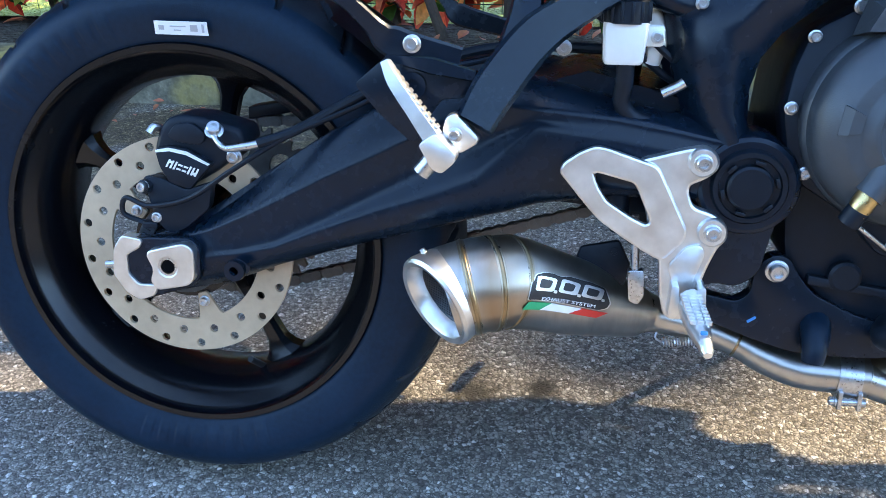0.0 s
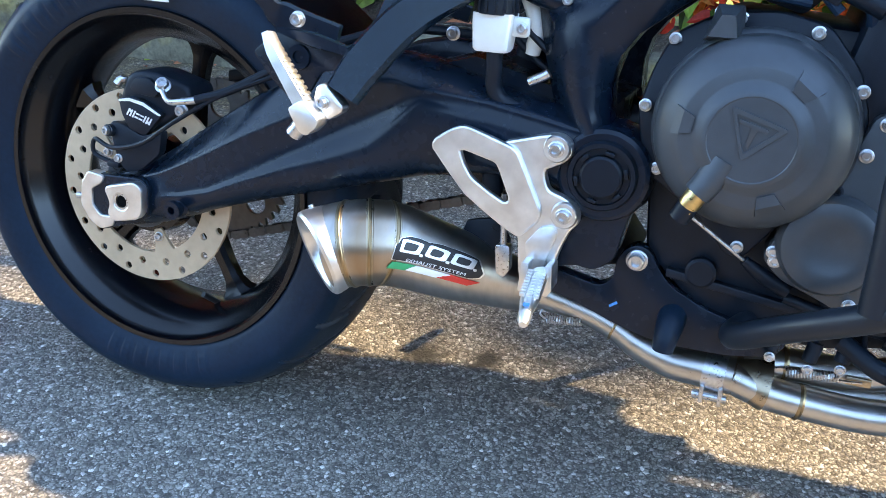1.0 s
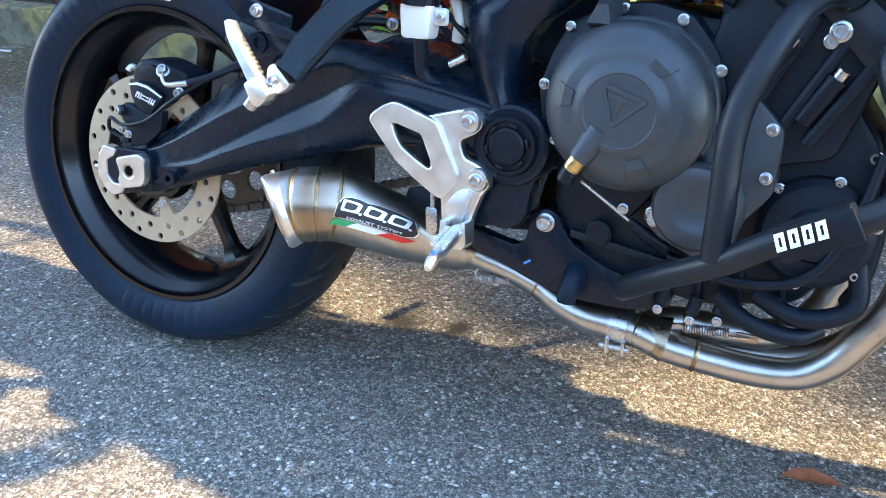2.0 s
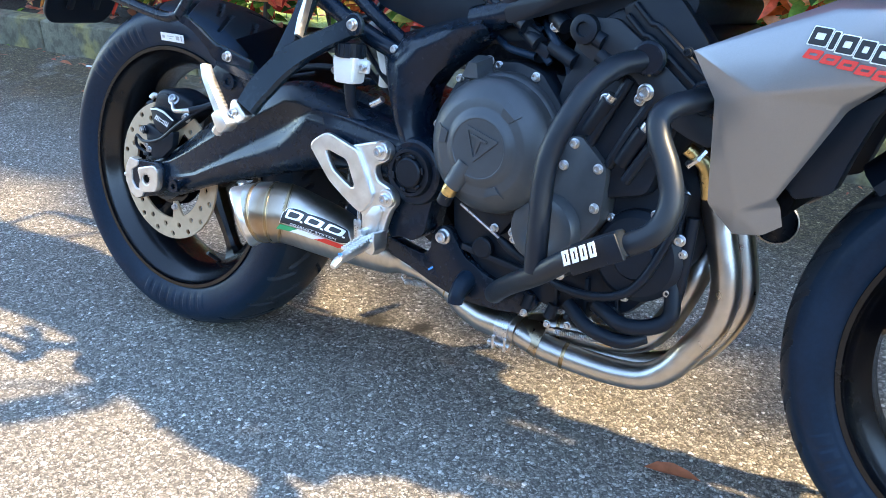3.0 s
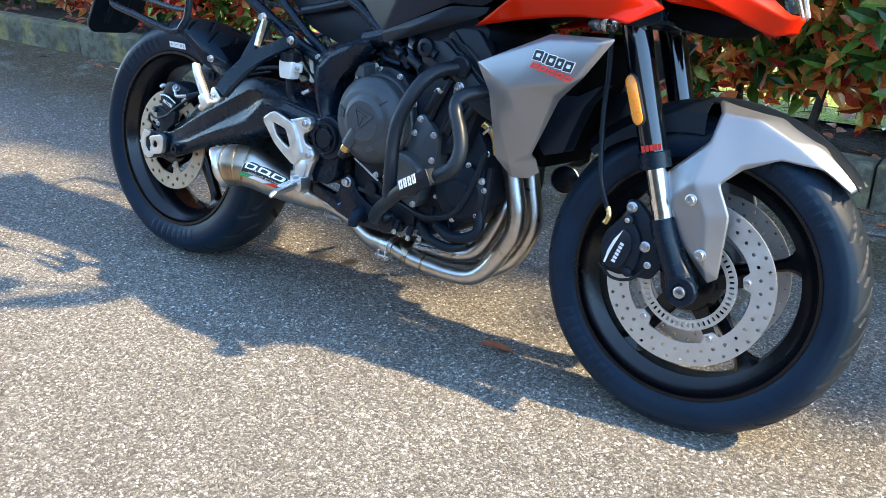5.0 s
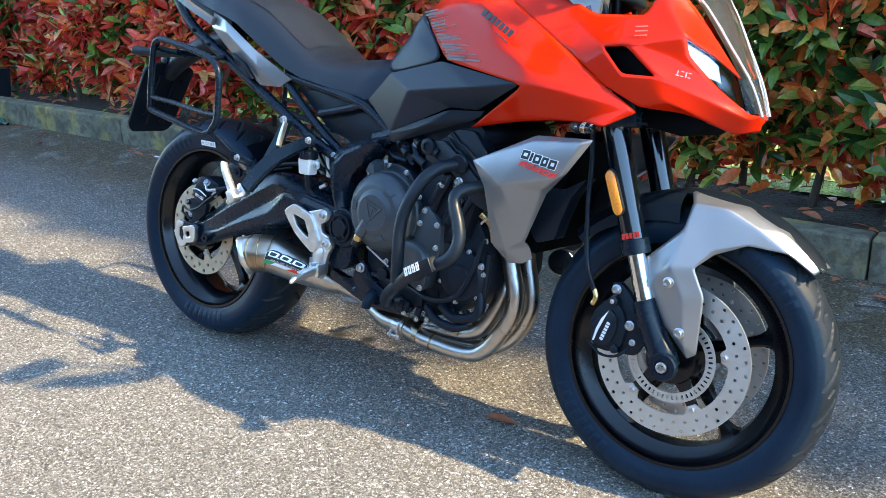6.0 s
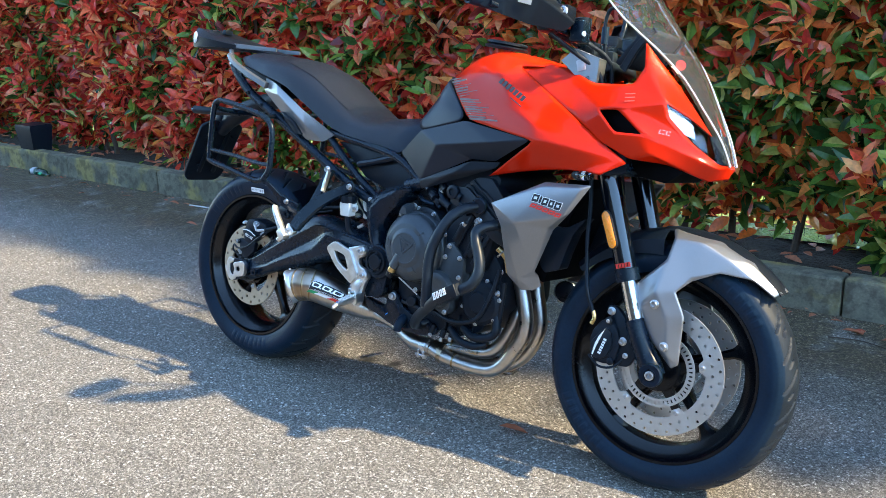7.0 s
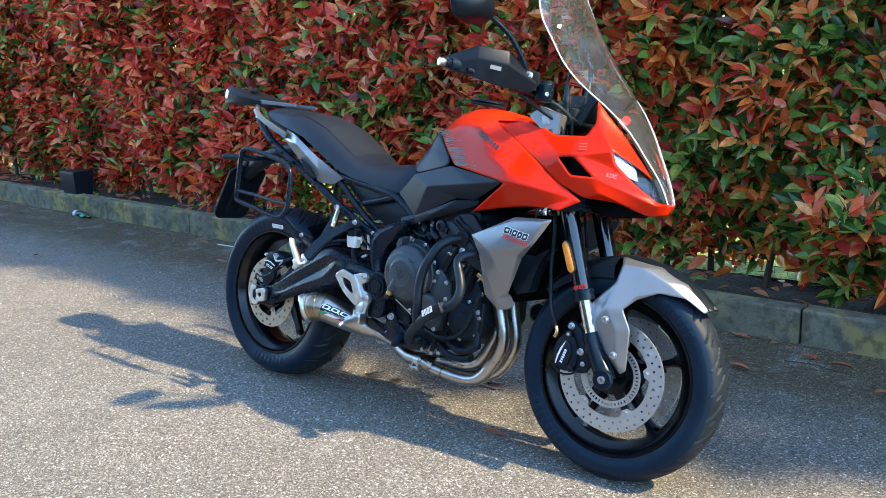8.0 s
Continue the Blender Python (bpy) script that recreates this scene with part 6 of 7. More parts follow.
cowl = moulded("fairing", COWL, ["s0 d1 d2 s1", "s1 d2 d3 i0", "d3 d4 i1 i0", "d4 lt i1", "i1 lt ll", "i1 ll lm i2", "i2 lm lb qe", "s1 i0 i3 s2", "s2 i3 p6", "i3 i2 q1 p6", "i2 qe nb q1", "qe b1 nt nb", "lb b1 qe", "p6 q1 z1", "q1 nb z1", "d4 fm lt", "fm ft n1 lt", "lt n1 lr", "lr n1 st"], red_paint, "glossy red half fairing with air intake", ["p6 q1 nb", "i2 qe b1", "i3 i2", "fm lt lr st", "d4 lt ll lm lb", "i0 i1 i2", "i0 i3"], 0.45)
# near-black plate in the intake: the opening's shade as colour
part("intake_duct", twinned(mount([(1.255, .895), (1.318, .898), (1.376, .842), (1.305, .832)], -0.160, -0.140, 0.002, 0.004)), shade_black, cowl)
part("nose_panel", facets({"a": (1.470, -.042, .848), "b": (1.496, -.045, .788), "c": (1.494, 0, .850), "d": (1.510, 0, .788)}, ["a b d c"], 0.003, 0.0, "welded"), black_paint, cowl, "gloss black nose panel")
for s in (1, -1):
    LAMP = {"lt": (1.401, -.137, .9125), "ll": (1.408, -.126, .882), "lm": (1.4535, -.089, .830), "lb": (1.501, -.044, .787), "st": (1.475, -.042, .848), "lr": (1.443, -.084, .881), "m": (1.447, -.097, .858)}
    inner = part("headlamp", facets({k: (x - .020, y * s * 0.90, z) for k, (x, y, z) in LAMP.items()}, ["lt ll m lr", "ll lm m", "lr m st", "m lm lb st"], 0.003, 0.003), shade_black, bike, "clear swept headlamp with bright reflector")
    part("lamp_reflector", facets({k: (p[0] - .008, p[1] * s * 0.97, p[2]) for k, p in {"a": (1.403, -.134, .906), "b": (1.410, -.124, .882), "c": (1.436, -.104, .850), "d": (1.462, -.084, .838), "e": (1.452, -.082, .868), "f": (1.430, -.100, .888), "m": (1.430, -.098, .872)}.items()}, ["a b m f", "b c m", "c d m", "d e m", "e f m"], 0.002, 0.0), mirror_bright, inner, "bright faceted reflector")
    part("lens", facets({k: (x, y * s, z) for k, (x, y, z) in LAMP.items()}, ["lt ll m lr", "ll lm m", "lr m st", "m lm lb st"], 0.002, 0.005), lens_clear, inner)
moulded("tank_rear", {"a": (.687, -.118, .833), "b": (.745, -.122, .896), "t0": (.780, -.123, .938), "p2": (.895, -.178, .841), "e": (.80, -.158, .822), "f": (.697, -.128, .800), "c0": (.665, 0, .850), "c1": (.700, 0, .925), "c2": (.735, 0, .972), "m": (.80, -.148, .880)}, ["a b m f", "b t0 p2 m", "f m e", "m p2 e", "c0 c1 b a", "c1 c2 t0 b"], grey_panel, "dark grey rear tank panel", ["b t0"], 0.25)
panel("side_panel", {"a": (.640, -.128, .738), "b": (.714, -.140, .803), "c": (.885, -.176, .838), "d": (1.115, -.226, .806), "e": (.985, -.172, .745), "f": (.907, -.165, .744), "g": (.727, -.145, .672), "m": (.80, -.180, .770), "n": (.99, -.215, .790)}, ["a b m g", "b c n m", "c d n", "n d e", "m n e f", "m f g"], grey_panel, "dark satin side panel with a crease")
panel("side_trim", {"a": (.728, -.150, .672), "b": (.738, -.150, .648), "c": (.985, -.165, .728), "d": (.995, -.165, .744), "e": (.907, -.172, .738), "m": (.85, -.178, .700)}, ["a b m", "a m e", "m b c", "m c d e"], plastic, "black trim strip under the side panel")
# near-black filler blocks under the shells, colour for the shade in the gaps
part("tank_core", loft([[(x, y, z) for y, z in ((-w, lo), (w, lo), (w, hi), (-w, hi))] for x, w, lo, hi in ((.70, .09, .72, .84), (.85, .12, .70, .93), (1.05, .14, .74, .94), (1.20, .13, .78, .90))]), shade_black, bike)
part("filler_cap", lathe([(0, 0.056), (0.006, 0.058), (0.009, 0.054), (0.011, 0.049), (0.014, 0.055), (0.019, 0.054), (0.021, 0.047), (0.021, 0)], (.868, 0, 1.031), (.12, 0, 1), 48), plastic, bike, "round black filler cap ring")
part("nose_core", loft([[(x, y, z) for y, z in ((-w, lo), (w, lo), (w, hi), (-w, hi))] for x, w, lo, hi in ((1.20, .11, .79, .93), (1.32, .11, .80, .94), (1.42, .07, .80, .90))]), shade_black, bike)
# underside coloured with the same shade black
part("under_cowl", mount([(1.30, .785), (1.40, .780), (1.44, .765), (1.40, .735), (1.33, .745)], -0.09, 0.09, 0.006), shade_black, bike, "cowl underside in near-black shade colour")

# printed tank graphics: dark mark, grey streaks
bars("printed_mark", tank, (.985, -.1885, .936), (.118, -.030, -.058), (.10, .05, .3), [(i * .0150, i * .0150 + .0105, 0, .015) for i in range(7)], black_print, slant=0.3)
bars("printed_swoosh", tank, (1.03, -.1985, .900), (.118, -.032, -.058), (.10, .05, .3), [(0, .045, 0, .0025)], black_print)
for i in range(17):
    t = i / 16
    o = Vector((.786, -.1265, .938)).lerp(Vector((.898, -.1815, .844)), t)
    ln = 0.050 + 0.045 * t + 0.022 * math.sin(i * 2.4)
    k = 0.0016 + 0.0010 * math.sin(i * 1.7)
    bars("grey_streak", tank, o, (.264, -.082, .039) if t < 0.5 else (.264, -.066, .000), (.3, .2, -1), [(0.004, ln * .6, -k, k), (ln * .55, ln, -k * .6, k * .9)], streak_grey)
for i in range(3):
    bars("fairing_print", cowl, (1.318 + i * 0.0, -.172, .925 - i * .008), (.09, .03, .01), (0, 0, 1), [(0, .022, 0, .0022)], pale_red_print)
bars("fairing_marks", cowl, (1.398, -.155, .846), (.045, .045, -.010), (0, 0, 1), [(0, .006, 0, .0015), (.002, .0035, .003, .009), (.009, .014, 0, .0015), (.009, .014, .008, .0095), (.018, .020, 0, .009), (.023, .028, 0, .0015), (.023, .028, .008, .0095)], grey_print)

# windscreen: clear upper pane, narrow at the nose
def screen_rows():
    rows = []
    for x, z, w in ((1.526, .778, .020), (1.514, .812, .026), (1.498, .848, .034), (1.470, .900, .052), (1.435, .965, .075), (1.395, 1.025, .112), (1.345, 1.085, .150), (1.300, 1.140, .162), (1.260, 1.195, .160), (1.222, 1.250, .160), (1.190, 1.305, .150), (1.165, 1.355, .125), (1.150, 1.395, .085)):
        row = []
        for k in range(13):
            u = k / 6 - 1
            row.append((x - 0.055 * (u * u) * (w / .15) ** 1.3 - 0.006, u * w, z + 0.006 * u * u))
        rows.append(row)
    return rows


sb = loft(screen_rows(), loop=False, caps=False)
bmesh.ops.recalc_face_normals(sb, faces=sb.faces)
bmesh.ops.solidify(sb, geom=sb.faces[:], thickness=0.0035)
windscreen = part("windscreen", sb, screen_clear, bike, "tall clear touring windscreen", 60)
windscreen.visible_shadow = False
edge = screen_rows()
border = [r[0] for r in edge] + edge[-1][1:-1] + [r[-1] for r in edge[::-1]]
# thin pale tube added round the pane: the edge's glint as colour
part("screen_rim", tube([(x + .0018, y, z) for x, y, z in border], .0021, 6, 2), edge_glint, windscreen, "pale tube painted as the glint of the polished edge")
part("screen_base", loft([[(x - .012 - 0.05 * (u * u) * (w / .15) ** 1.3, u * w * .9, z) for u in (-1, -.5, 0, .5, 1)] for x, z, w in ((1.490, .845, .030), (1.466, .900, .050), (1.431, .965, .072), (1.39, 1.025, .10))], loop=False, caps=False), shade_black, bike, "dark screen base")
part("screen_mark", lathe([(0, 0.012), (0.0008, 0.012)], (1.392, -.066, 1.000), (.6, -.78, .15), 24), red_print, windscreen)
part("dash", mount([(1.23, 1.000), (1.30, 1.085), (1.325, 1.070), (1.27, .985)], -0.075, 0.075, 0.008, 0.010), plastic, bike, "black instrument panel")
part("screen_bracket", twinned(strap([(1.26, -.085, .985), (1.295, -.09, 1.04), (1.33, -.085, 1.075)], [.020, .018, .014], 0.008)), plastic, bike)

# ---- silver radiator shrouds and radiator ----
SH = {"a": (1.015, -.209, .646), "aa": (1.042, -.202, .593), "L": (1.029, -.140, .467), "BL": (1.059, -.118, .430), "B": (1.091, -.112, .434), "BR": (1.112, -.108, .449), "R1": (1.109, -.122, .475), "k": (1.086, -.218, .608), "k2": (1.215, -.2154, .637), "ct": (1.272, -.196, .717),
    "bt": (1.149, -.196, .712), "b": (1.151, -.211, .701), "c": (1.256, -.210, .709), "d": (1.225, -.202, .647), "fr": (1.168, -.196, .605), "e": (1.171, -.176, .600), "fl": (1.105, -.140, .487), "bl": (1.064, -.142, .462)}
shroud = panel("radiator_shroud", SH, ["bt ct c b", "a bt b", "a b k", "b c k2 k", "c ct d k2", "a k aa", "k k2 fr", "k2 d e fr", "k fr fl", "aa k fl bl", "aa bl L", "L bl BL", "bl fl R1", "bl R1 BR B", "bl B BL", "fr e fl"], silver_paint, "silver painted radiator shroud panel", 0.004, 0.004)
sa, sb_, sc = (Vector(SH[q]) for q in "bck")
face_n = (sb_ - sa).cross(sc - sa).normalized()
face_n = face_n if face_n.y < 0 else -face_n
face_x = Vector((.140, .0, -.0125))
face_x = (face_x - face_n * face_x.dot(face_n)).normalized()
face_z = face_x.cross(-face_n)
face_z = face_z if face_z.z > 0 else -face_z
face_o = Vector((1.128, -.212, .6655))
face_o = face_o - face_n * (face_o - sa).dot(face_n) + face_n * .0008
def shroud_print(outline, holes, material, lift, r=.0016):
    flat = plate(round_corners(outline, r, 3), [round_corners(h, .0008, 2) for h in holes], .0006, .0001)
    for v in flat.vertices:
        v.co = face_o + face_x * v.co.x + face_z * v.co.z + face_n * (lift - v.co.y)
    return part("printed_bar", flat, material, shroud)


def slanted(u0, u1, v0, v1, k):
    return [(u0 + k * v0, v0), (u1 + k * v0, v0), (u1 + k * v1, v1), (u0 + k * v1, v1)]


for n, (u0, u1) in enumerate(((-.001, .0165), (.0195, .0245), (.0275, .0435), (.0465, .0605), (.0635, .0800))):
    drop = -.0016 * n
    hole = [slanted(u0 + .0042, u1 - .0042, .0055 + drop, .0125 + drop, .2)] if u1 - u0 > .01 else []
    shroud_print(slanted(u0 - .0012, u1 + .0012, -.0012 + drop, .0187 + drop, .2), [], white_paint, .0004)
    shroud_print(slanted(u0, u1, drop, .0175 + drop, .2), hole, black_print, .0011)
for n in range(5):
    drop = -.0145 - .0020 * n
    u0 = .004 + n * .0182
    shroud_print(slanted(u0, u0 + .0158, drop, .0100 + drop, .45), [slanted(u0 + .0040, u0 + .0118, .0036 + drop, .0064 + drop, .45)], red_print, .0011)
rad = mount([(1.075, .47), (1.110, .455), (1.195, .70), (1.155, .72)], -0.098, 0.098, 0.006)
# plain block without fins; its near-black colour stands for shade
part("radiator", rad, shade_black, bike, "radiator behind the silver shrouds, shade put in its colour")
part("inner_shroud", twinned(mount([(1.10, .600), (1.17, .602), (1.222, .632), (1.190, .590), (1.172, .540), (1.160, .498), (1.120, .484), (1.105, .50)], -0.112, -0.07, 0.006)), plastic, bike, "black inner shroud")
for s in (1, -1):
    t = part("turn_signal", tube([(1.19, -.12 * s, .742), (1.225, -.165 * s, .738), (1.24, -.185 * s, .737)], 0.008, 12, 3), plastic, bike, "small front turn signal with clear lens")
    lens = lathe([(-.016, 0.008), (-.008, .0125), (0.014, 0.0135), (0.024, 0.009), (0.028, 0)], (0, 0, 0), (.95, -.3 * s, 0), 20)
    lens.transform(Matrix.Translation((1.244, -.195 * s, .737)) @ Matrix.Diagonal((1.15, 1, .85, 1)))
    part("lens", lens, lens_clear, t)
    part("pod", lathe([(-.030, .006), (-.018, .0115), (-.008, .0125), (-.008, 0)], (1.244, -.195 * s, .737), (.95, -.3 * s, 0), 18), plastic, t)
    part("bulb_reflector", lathe([(-.006, 0.004), (0.004, 0.008), (0.004, 0)], (1.244, -.195 * s, .737), (.95, -.3 * s, 0), 20), mirror_bright, t)
part("horn", lathe([(0, 0.027), (0.014, 0.030), (0.018, 0.030), (0.020, 0.024), (0.022, 0.012), (0.022, 0)], (1.050, .135, .400), (.25, -1, 0), 36), black_paint, bike, "round black horn")
part("bright_rim", lathe([(0.0, 0.0300), (0.002, 0.0318), (0.004, 0.0300), (0.002, 0.0295)], (1.0545, .117, .400), (.25, -1, 0), 36, closed=True), zinc, bike)

# ---- front end, turned with the steering ----
for s in (1, -1):
    y = -.100 * s
    up = lathe([(0, .0272), (.012, .0275), (.015, .0255), (.09, .0255), (.20, .0262), (.29, .0262), (.48, .0255)], (1.330, y, .505), (1.170 - 1.330, 0, .985 - .505), 32)
    fork = steered(part("fork_leg", up, gloss_black, bike, "black upside-down fork leg with bright slider"))
    part("slider", rod((1.378, y, .365), (1.330, y, .506), 0.0192, segs=32), chrome, fork, "bright steel slider")
    part("seal_collar", lathe([(0, .0285), (.028, .0290), (.030, .0275)], (1.3325, y, .4975), (1.170 - 1.330, 0, .48), 32), black_paint, fork)
    bars("printed_bars", fork, (1.3115, y - .0292 * s, .5245), (.066 * s, 0, .022 * s), (-.05, 0, .15), [(i * .0075, i * .0075 + .0058, 0, .011) for i in range(5)] if s == 1 else [(0, .03, 0, .01)], red_print)
    leg = tube([(1.360, y, .412), (1.374, y, .378), (1.394, y, .340), (1.412, y, .312), (1.424, y, .290)], [.0235, .0245, .0250, .0270, .0260], 24, 4)
    part("fork_foot", leg, black_paint, fork)
    part("axle_boss", lathe([(0, .028), (.010, .028), (.013, .025), (.013, .015), (.010, .013), (.010, 0)], (1.423, y - .018 * s, .296), (0, -s, 0), 32), black_paint, fork)
    part("axle_nut", lathe([(0, .0105), (.006, .0105), (.007, .009), (.007, .006), (0.0, .005), (0, 0)], (1.423, y - .029 * s, .296), (0, -s, 0), 18), zinc, fork)
    rf = part("side_reflector", prism(round_corners([(1.258, .645), (1.268, .659), (1.281, .652), (1.3095, .580), (1.300, .566), (1.286, .573)], .008, 4), y - .034 * s, y - .026 * s, 0.002), black_print, fork)
    part("reflector_lens", prism(round_corners([(1.2605, .645), (1.269, .656), (1.279, .650), (1.3065, .580), (1.299, .569), (1.288, .575)], .007, 4), y - .0375 * s, y - .0335 * s, 0.0012), amber, rf, "amber reflector")
    # caliper on its bracket behind the leg
    br = prism(round_corners([(1.290, .432), (1.310, .435), (1.327, .421), (1.371, .369), (1.380, .338), (1.358, .297), (1.318, .294), (1.328, .340), (1.316, .388)], .006, 3), y - .003 * s, y + .014 * s, 0.003)
    part("caliper_bracket", br, cast_black, fork)
    cal = part("brake_caliper", prism(round_corners([(1.257, .345), (1.264, .372), (1.284, .398), (1.308, .400), (1.328, .378), (1.336, .345), (1.328, .306), (1.302, .293), (1.271, .297), (1.260, .322)], .008, 4), y - .012 * s, y + .055 * s, 0.006), cast_black, fork, "black brake caliper with white printed mark")
    part("caliper_face", prism(round_corners([(1.268, .308), (1.264, .340), (1.282, .366), (1.300, .384), (1.316, .370), (1.320, .345), (1.308, .312), (1.290, .304)], .008, 4), y - .020 * s, y - .010 * s, 0.004), cast_black, cal)
    part("printed_arc", prism([(1.299, .3795), (1.285, .3600), (1.2765, .338), (1.272, .314), (1.275, .313), (1.2815, .336), (1.2895, .3565)], y - .0212 * s, y - .0198 * s, 0), white_paint, cal)
    bars("printed_mark", cal, (1.290, y - .0202 * s, .318), (.014 * s, 0, .043 * s), (-1, 0, .33), [(i * .0070, i * .0070 + .0048, -.0035, .0040) for i in range(6)], white_paint)
    part("slide_boot", lathe([(0, .010), (.014, .0095), (.016, .006), (.016, 0)], (1.304, y - .006 * s, .399), (0, -s, 0), 18), plastic, cal)
    part("slide_boot", lathe([(0, .009), (.012, .0085), (.014, .005), (.014, 0)], (1.318, y - .006 * s, .304), (0, -s, 0), 18), plastic, cal)
    for x, z, r in ((1.303, .421, .0090), (1.339, .355, .0090), (1.350, .323, .0060), (1.269, .304, .0042)):
        bolt((x, y - (.004 if r > .008 else .006) * s, z), r, cal, (0, -s, 0))
    bolt((1.304, y - .022 * s, .399), .0042, cal, (0, -s, 0))
    part("banjo", tube([(1.262, y - .02 * s, .385), (1.268, y - .02 * s, .40), (1.262, y - .018 * s, .415)], .005, 10, 3), brass, cal)
    hose = [(1.262, y - .018 * s, .412), (1.245, y - .022 * s, .455), (1.230, y - .012 * s, .51), (1.222, y - .010 * s, .58), (1.215, y, .66), (1.20, y + .01 * s, .76)]
    part("brake_hose", tube(hose, .0052, 10, 6), plastic, fork, "black front brake hose")
    part("sensor_wire", tube([(1.262, y - .016 * s, .31), (1.29, y - .016 * s, .288), (1.325, y - .014 * s, .292), (1.345, y, .315)], .003, 8, 5), plastic, cal)

lower_yoke = prism(round_corners([(1.18, .78), (1.30, .80), (1.31, .745), (1.26, .735), (1.19, .74)], .012, 3), -.135, .135, .008)
yoke = steered(part("lower_yoke", lower_yoke, black_paint, bike, "black cast fork yoke"))
for z in (.755, .775):
    bolt((1.298, -.095, z), .0055, yoke, (1, -.6, 0))
upper = prism(round_corners([(1.10, .985), (1.21, 1.005), (1.215, .98), (1.11, .955)], .008, 3), -.082, .082, .006)
top_yoke = steered(part("top_yoke", upper, cast_black, bike, "black cast top yoke with pale bar clamp"))
part("bar_riser", twinned(box((.05, .035, .06), (1.14, -.055, 1.01), .008)), cast_black, top_yoke)
part("steering_stem", rod((1.19, 0, .75), (1.13, 0, .98), .03), shade_black, yoke)
HAND_GUARD = {"t": (.983, -.402, 1.112), "tb": (.983, -.402, 1.096), "A": (1.060, -.349, 1.154), "B": (1.124, -.293, 1.149), "A2": (1.066, -.357, 1.119), "B2": (1.131, -.301, 1.109), "C": (1.065, -.346, 1.064), "D": (1.104, -.293, 1.052), "E": (1.150, -.212, 1.050), "F": (1.170, -.201, 1.070), "G": (1.105, -.262, 1.142), "H": (1.020, -.340, 1.142)}
part("fork_top", softened(loft([[(x, y, z) for x, z in ((1.106, .994), (1.139, 1.024), (1.205, 1.002), (1.203, .947), (1.167, .945))] for y in (-.125, -.085)]), .006), silver_light, top_yoke, "pale silver bar clamp")
part("clamp_badge", box((.022, .002, .026), (1.160, -.1265, .985), .001, Matrix.Rotation(radians(-15), 4, "Y")), grey_print, top_yoke)
bar = steered(part("handlebar", tube([(1.00, -.405, 1.098), (1.04, -.30, 1.090), (1.09, -.20, 1.070), (1.125, -.11, 1.045), (1.135, 0, 1.040), (1.125, .11, 1.045), (1.09, .20, 1.070), (1.04, .30, 1.090), (1.00, .405, 1.098)], .0135, 16, 6), black_paint, bike, "black handlebar with guards and mirrors"))
for s in (1, -1):
    part("grip", tube([(1.003, -.395 * s, 1.0975), (1.035, -.31 * s, 1.091), (1.062, -.255 * s, 1.083)], .0175, 16, 4), rubber, bar)
    part("bar_end", lathe([(0, .011), (.014, .012), (.020, .010), (.022, 0)], (.992, -.400 * s, 1.098), (-.3, -1 * s, .05), 20), zinc, bar)
    HG = HAND_GUARD
    hgd = part("hand_guard", facets({k: (x, y * s, z) for k, (x, y, z) in HG.items()}, ["t A A2 tb", "A B B2 A2", "tb A2 C", "A2 B2 D C", "B2 F E D", "B G F B2", "t H A", "A H G B"], .004, .004), plastic, bar, "angular black plastic wind guard with a grey badge")
    if s == 1:
        bars("badge_bar", hgd, (1.092, -.3335, 1.094), (.065, .056, -.010), (.02, 0, 1), [(0, .030, 0, .011)], streak_grey)
    part("lever", tube([(1.13, -.15 * s, 1.055), (1.115, -.22 * s, 1.06), (1.075, -.30 * s, 1.075), (1.045, -.37 * s, 1.085)], [.008, .0065, .006, .0065], 10, 5), black_paint, bar)
    part("switch_pod", box((.045, .06, .045), (1.098, -.185 * s, 1.072), .010), plastic, bar)
    part("guard_clamp", box((.035, .045, .05), (1.160, -.150 * s, 1.058), .006), black_paint, bar)
    bolt((1.175, -.165 * s, 1.052), .0065, bar, (.7, -.7 * s, 0))
    part("mirror_stem", tube([(1.115, -.18 * s, 1.085), (1.115, -.20 * s, 1.13), (1.09, -.245 * s, 1.195), (1.06, -.285 * s, 1.232), (1.045, -.31 * s, 1.252)], [.008, .008, .0075, .0075, .010], 12, 5), black_paint, bar)
    pod = loft([[(xx, -.36 * s + yy * w * s, 1.258 + zz * h) for yy, zz in ((-1, 0), (-.85, -.75), (-.3, -1), (.5, -.95), (.95, -.5), (1, .2), (.8, .85), (0, 1), (-.7, .8))] for xx, w, h in ((1.018, .084, .045), (1.022, .088, .049), (1.04, .085, .047), (1.065, .060, .036), (1.085, .025, .016))])
    mr = part("mirror", pod, plastic, bar, "black mirror housing", 50)
    part("mirror_glass", loft([[(1.0165, -.36 * s + yy * .078 * s, 1.258 + zz * .041) for yy, zz in ((-1, 0), (-.85, -.75), (-.3, -1), (.5, -.95), (.95, -.5), (1, .2), (.8, .85), (0, 1), (-.7, .8))], [(1.0155, -.36 * s + yy * .076 * s, 1.258 + zz * .040) for yy, zz in ((-1, 0), (-.85, -.75), (-.3, -1), (.5, -.95), (.95, -.5), (1, .2), (.8, .85), (0, 1), (-.7, .8))]]), mirror_bright, mr)
for pts in ([(1.10, -.17, 1.06), (1.16, -.12, 1.04), (1.21, -.08, 1.0), (1.22, -.07, .93)], [(1.10, -.19, 1.05), (1.15, -.14, 1.01), (1.20, -.11, .97), (1.22, -.10, .90)], [(1.10, .17, 1.06), (1.17, .10, 1.03), (1.20, .06, .94)]):
    part("control_cable", tube(pts, .0055, 10, 6), plastic, bar, "black control cable")
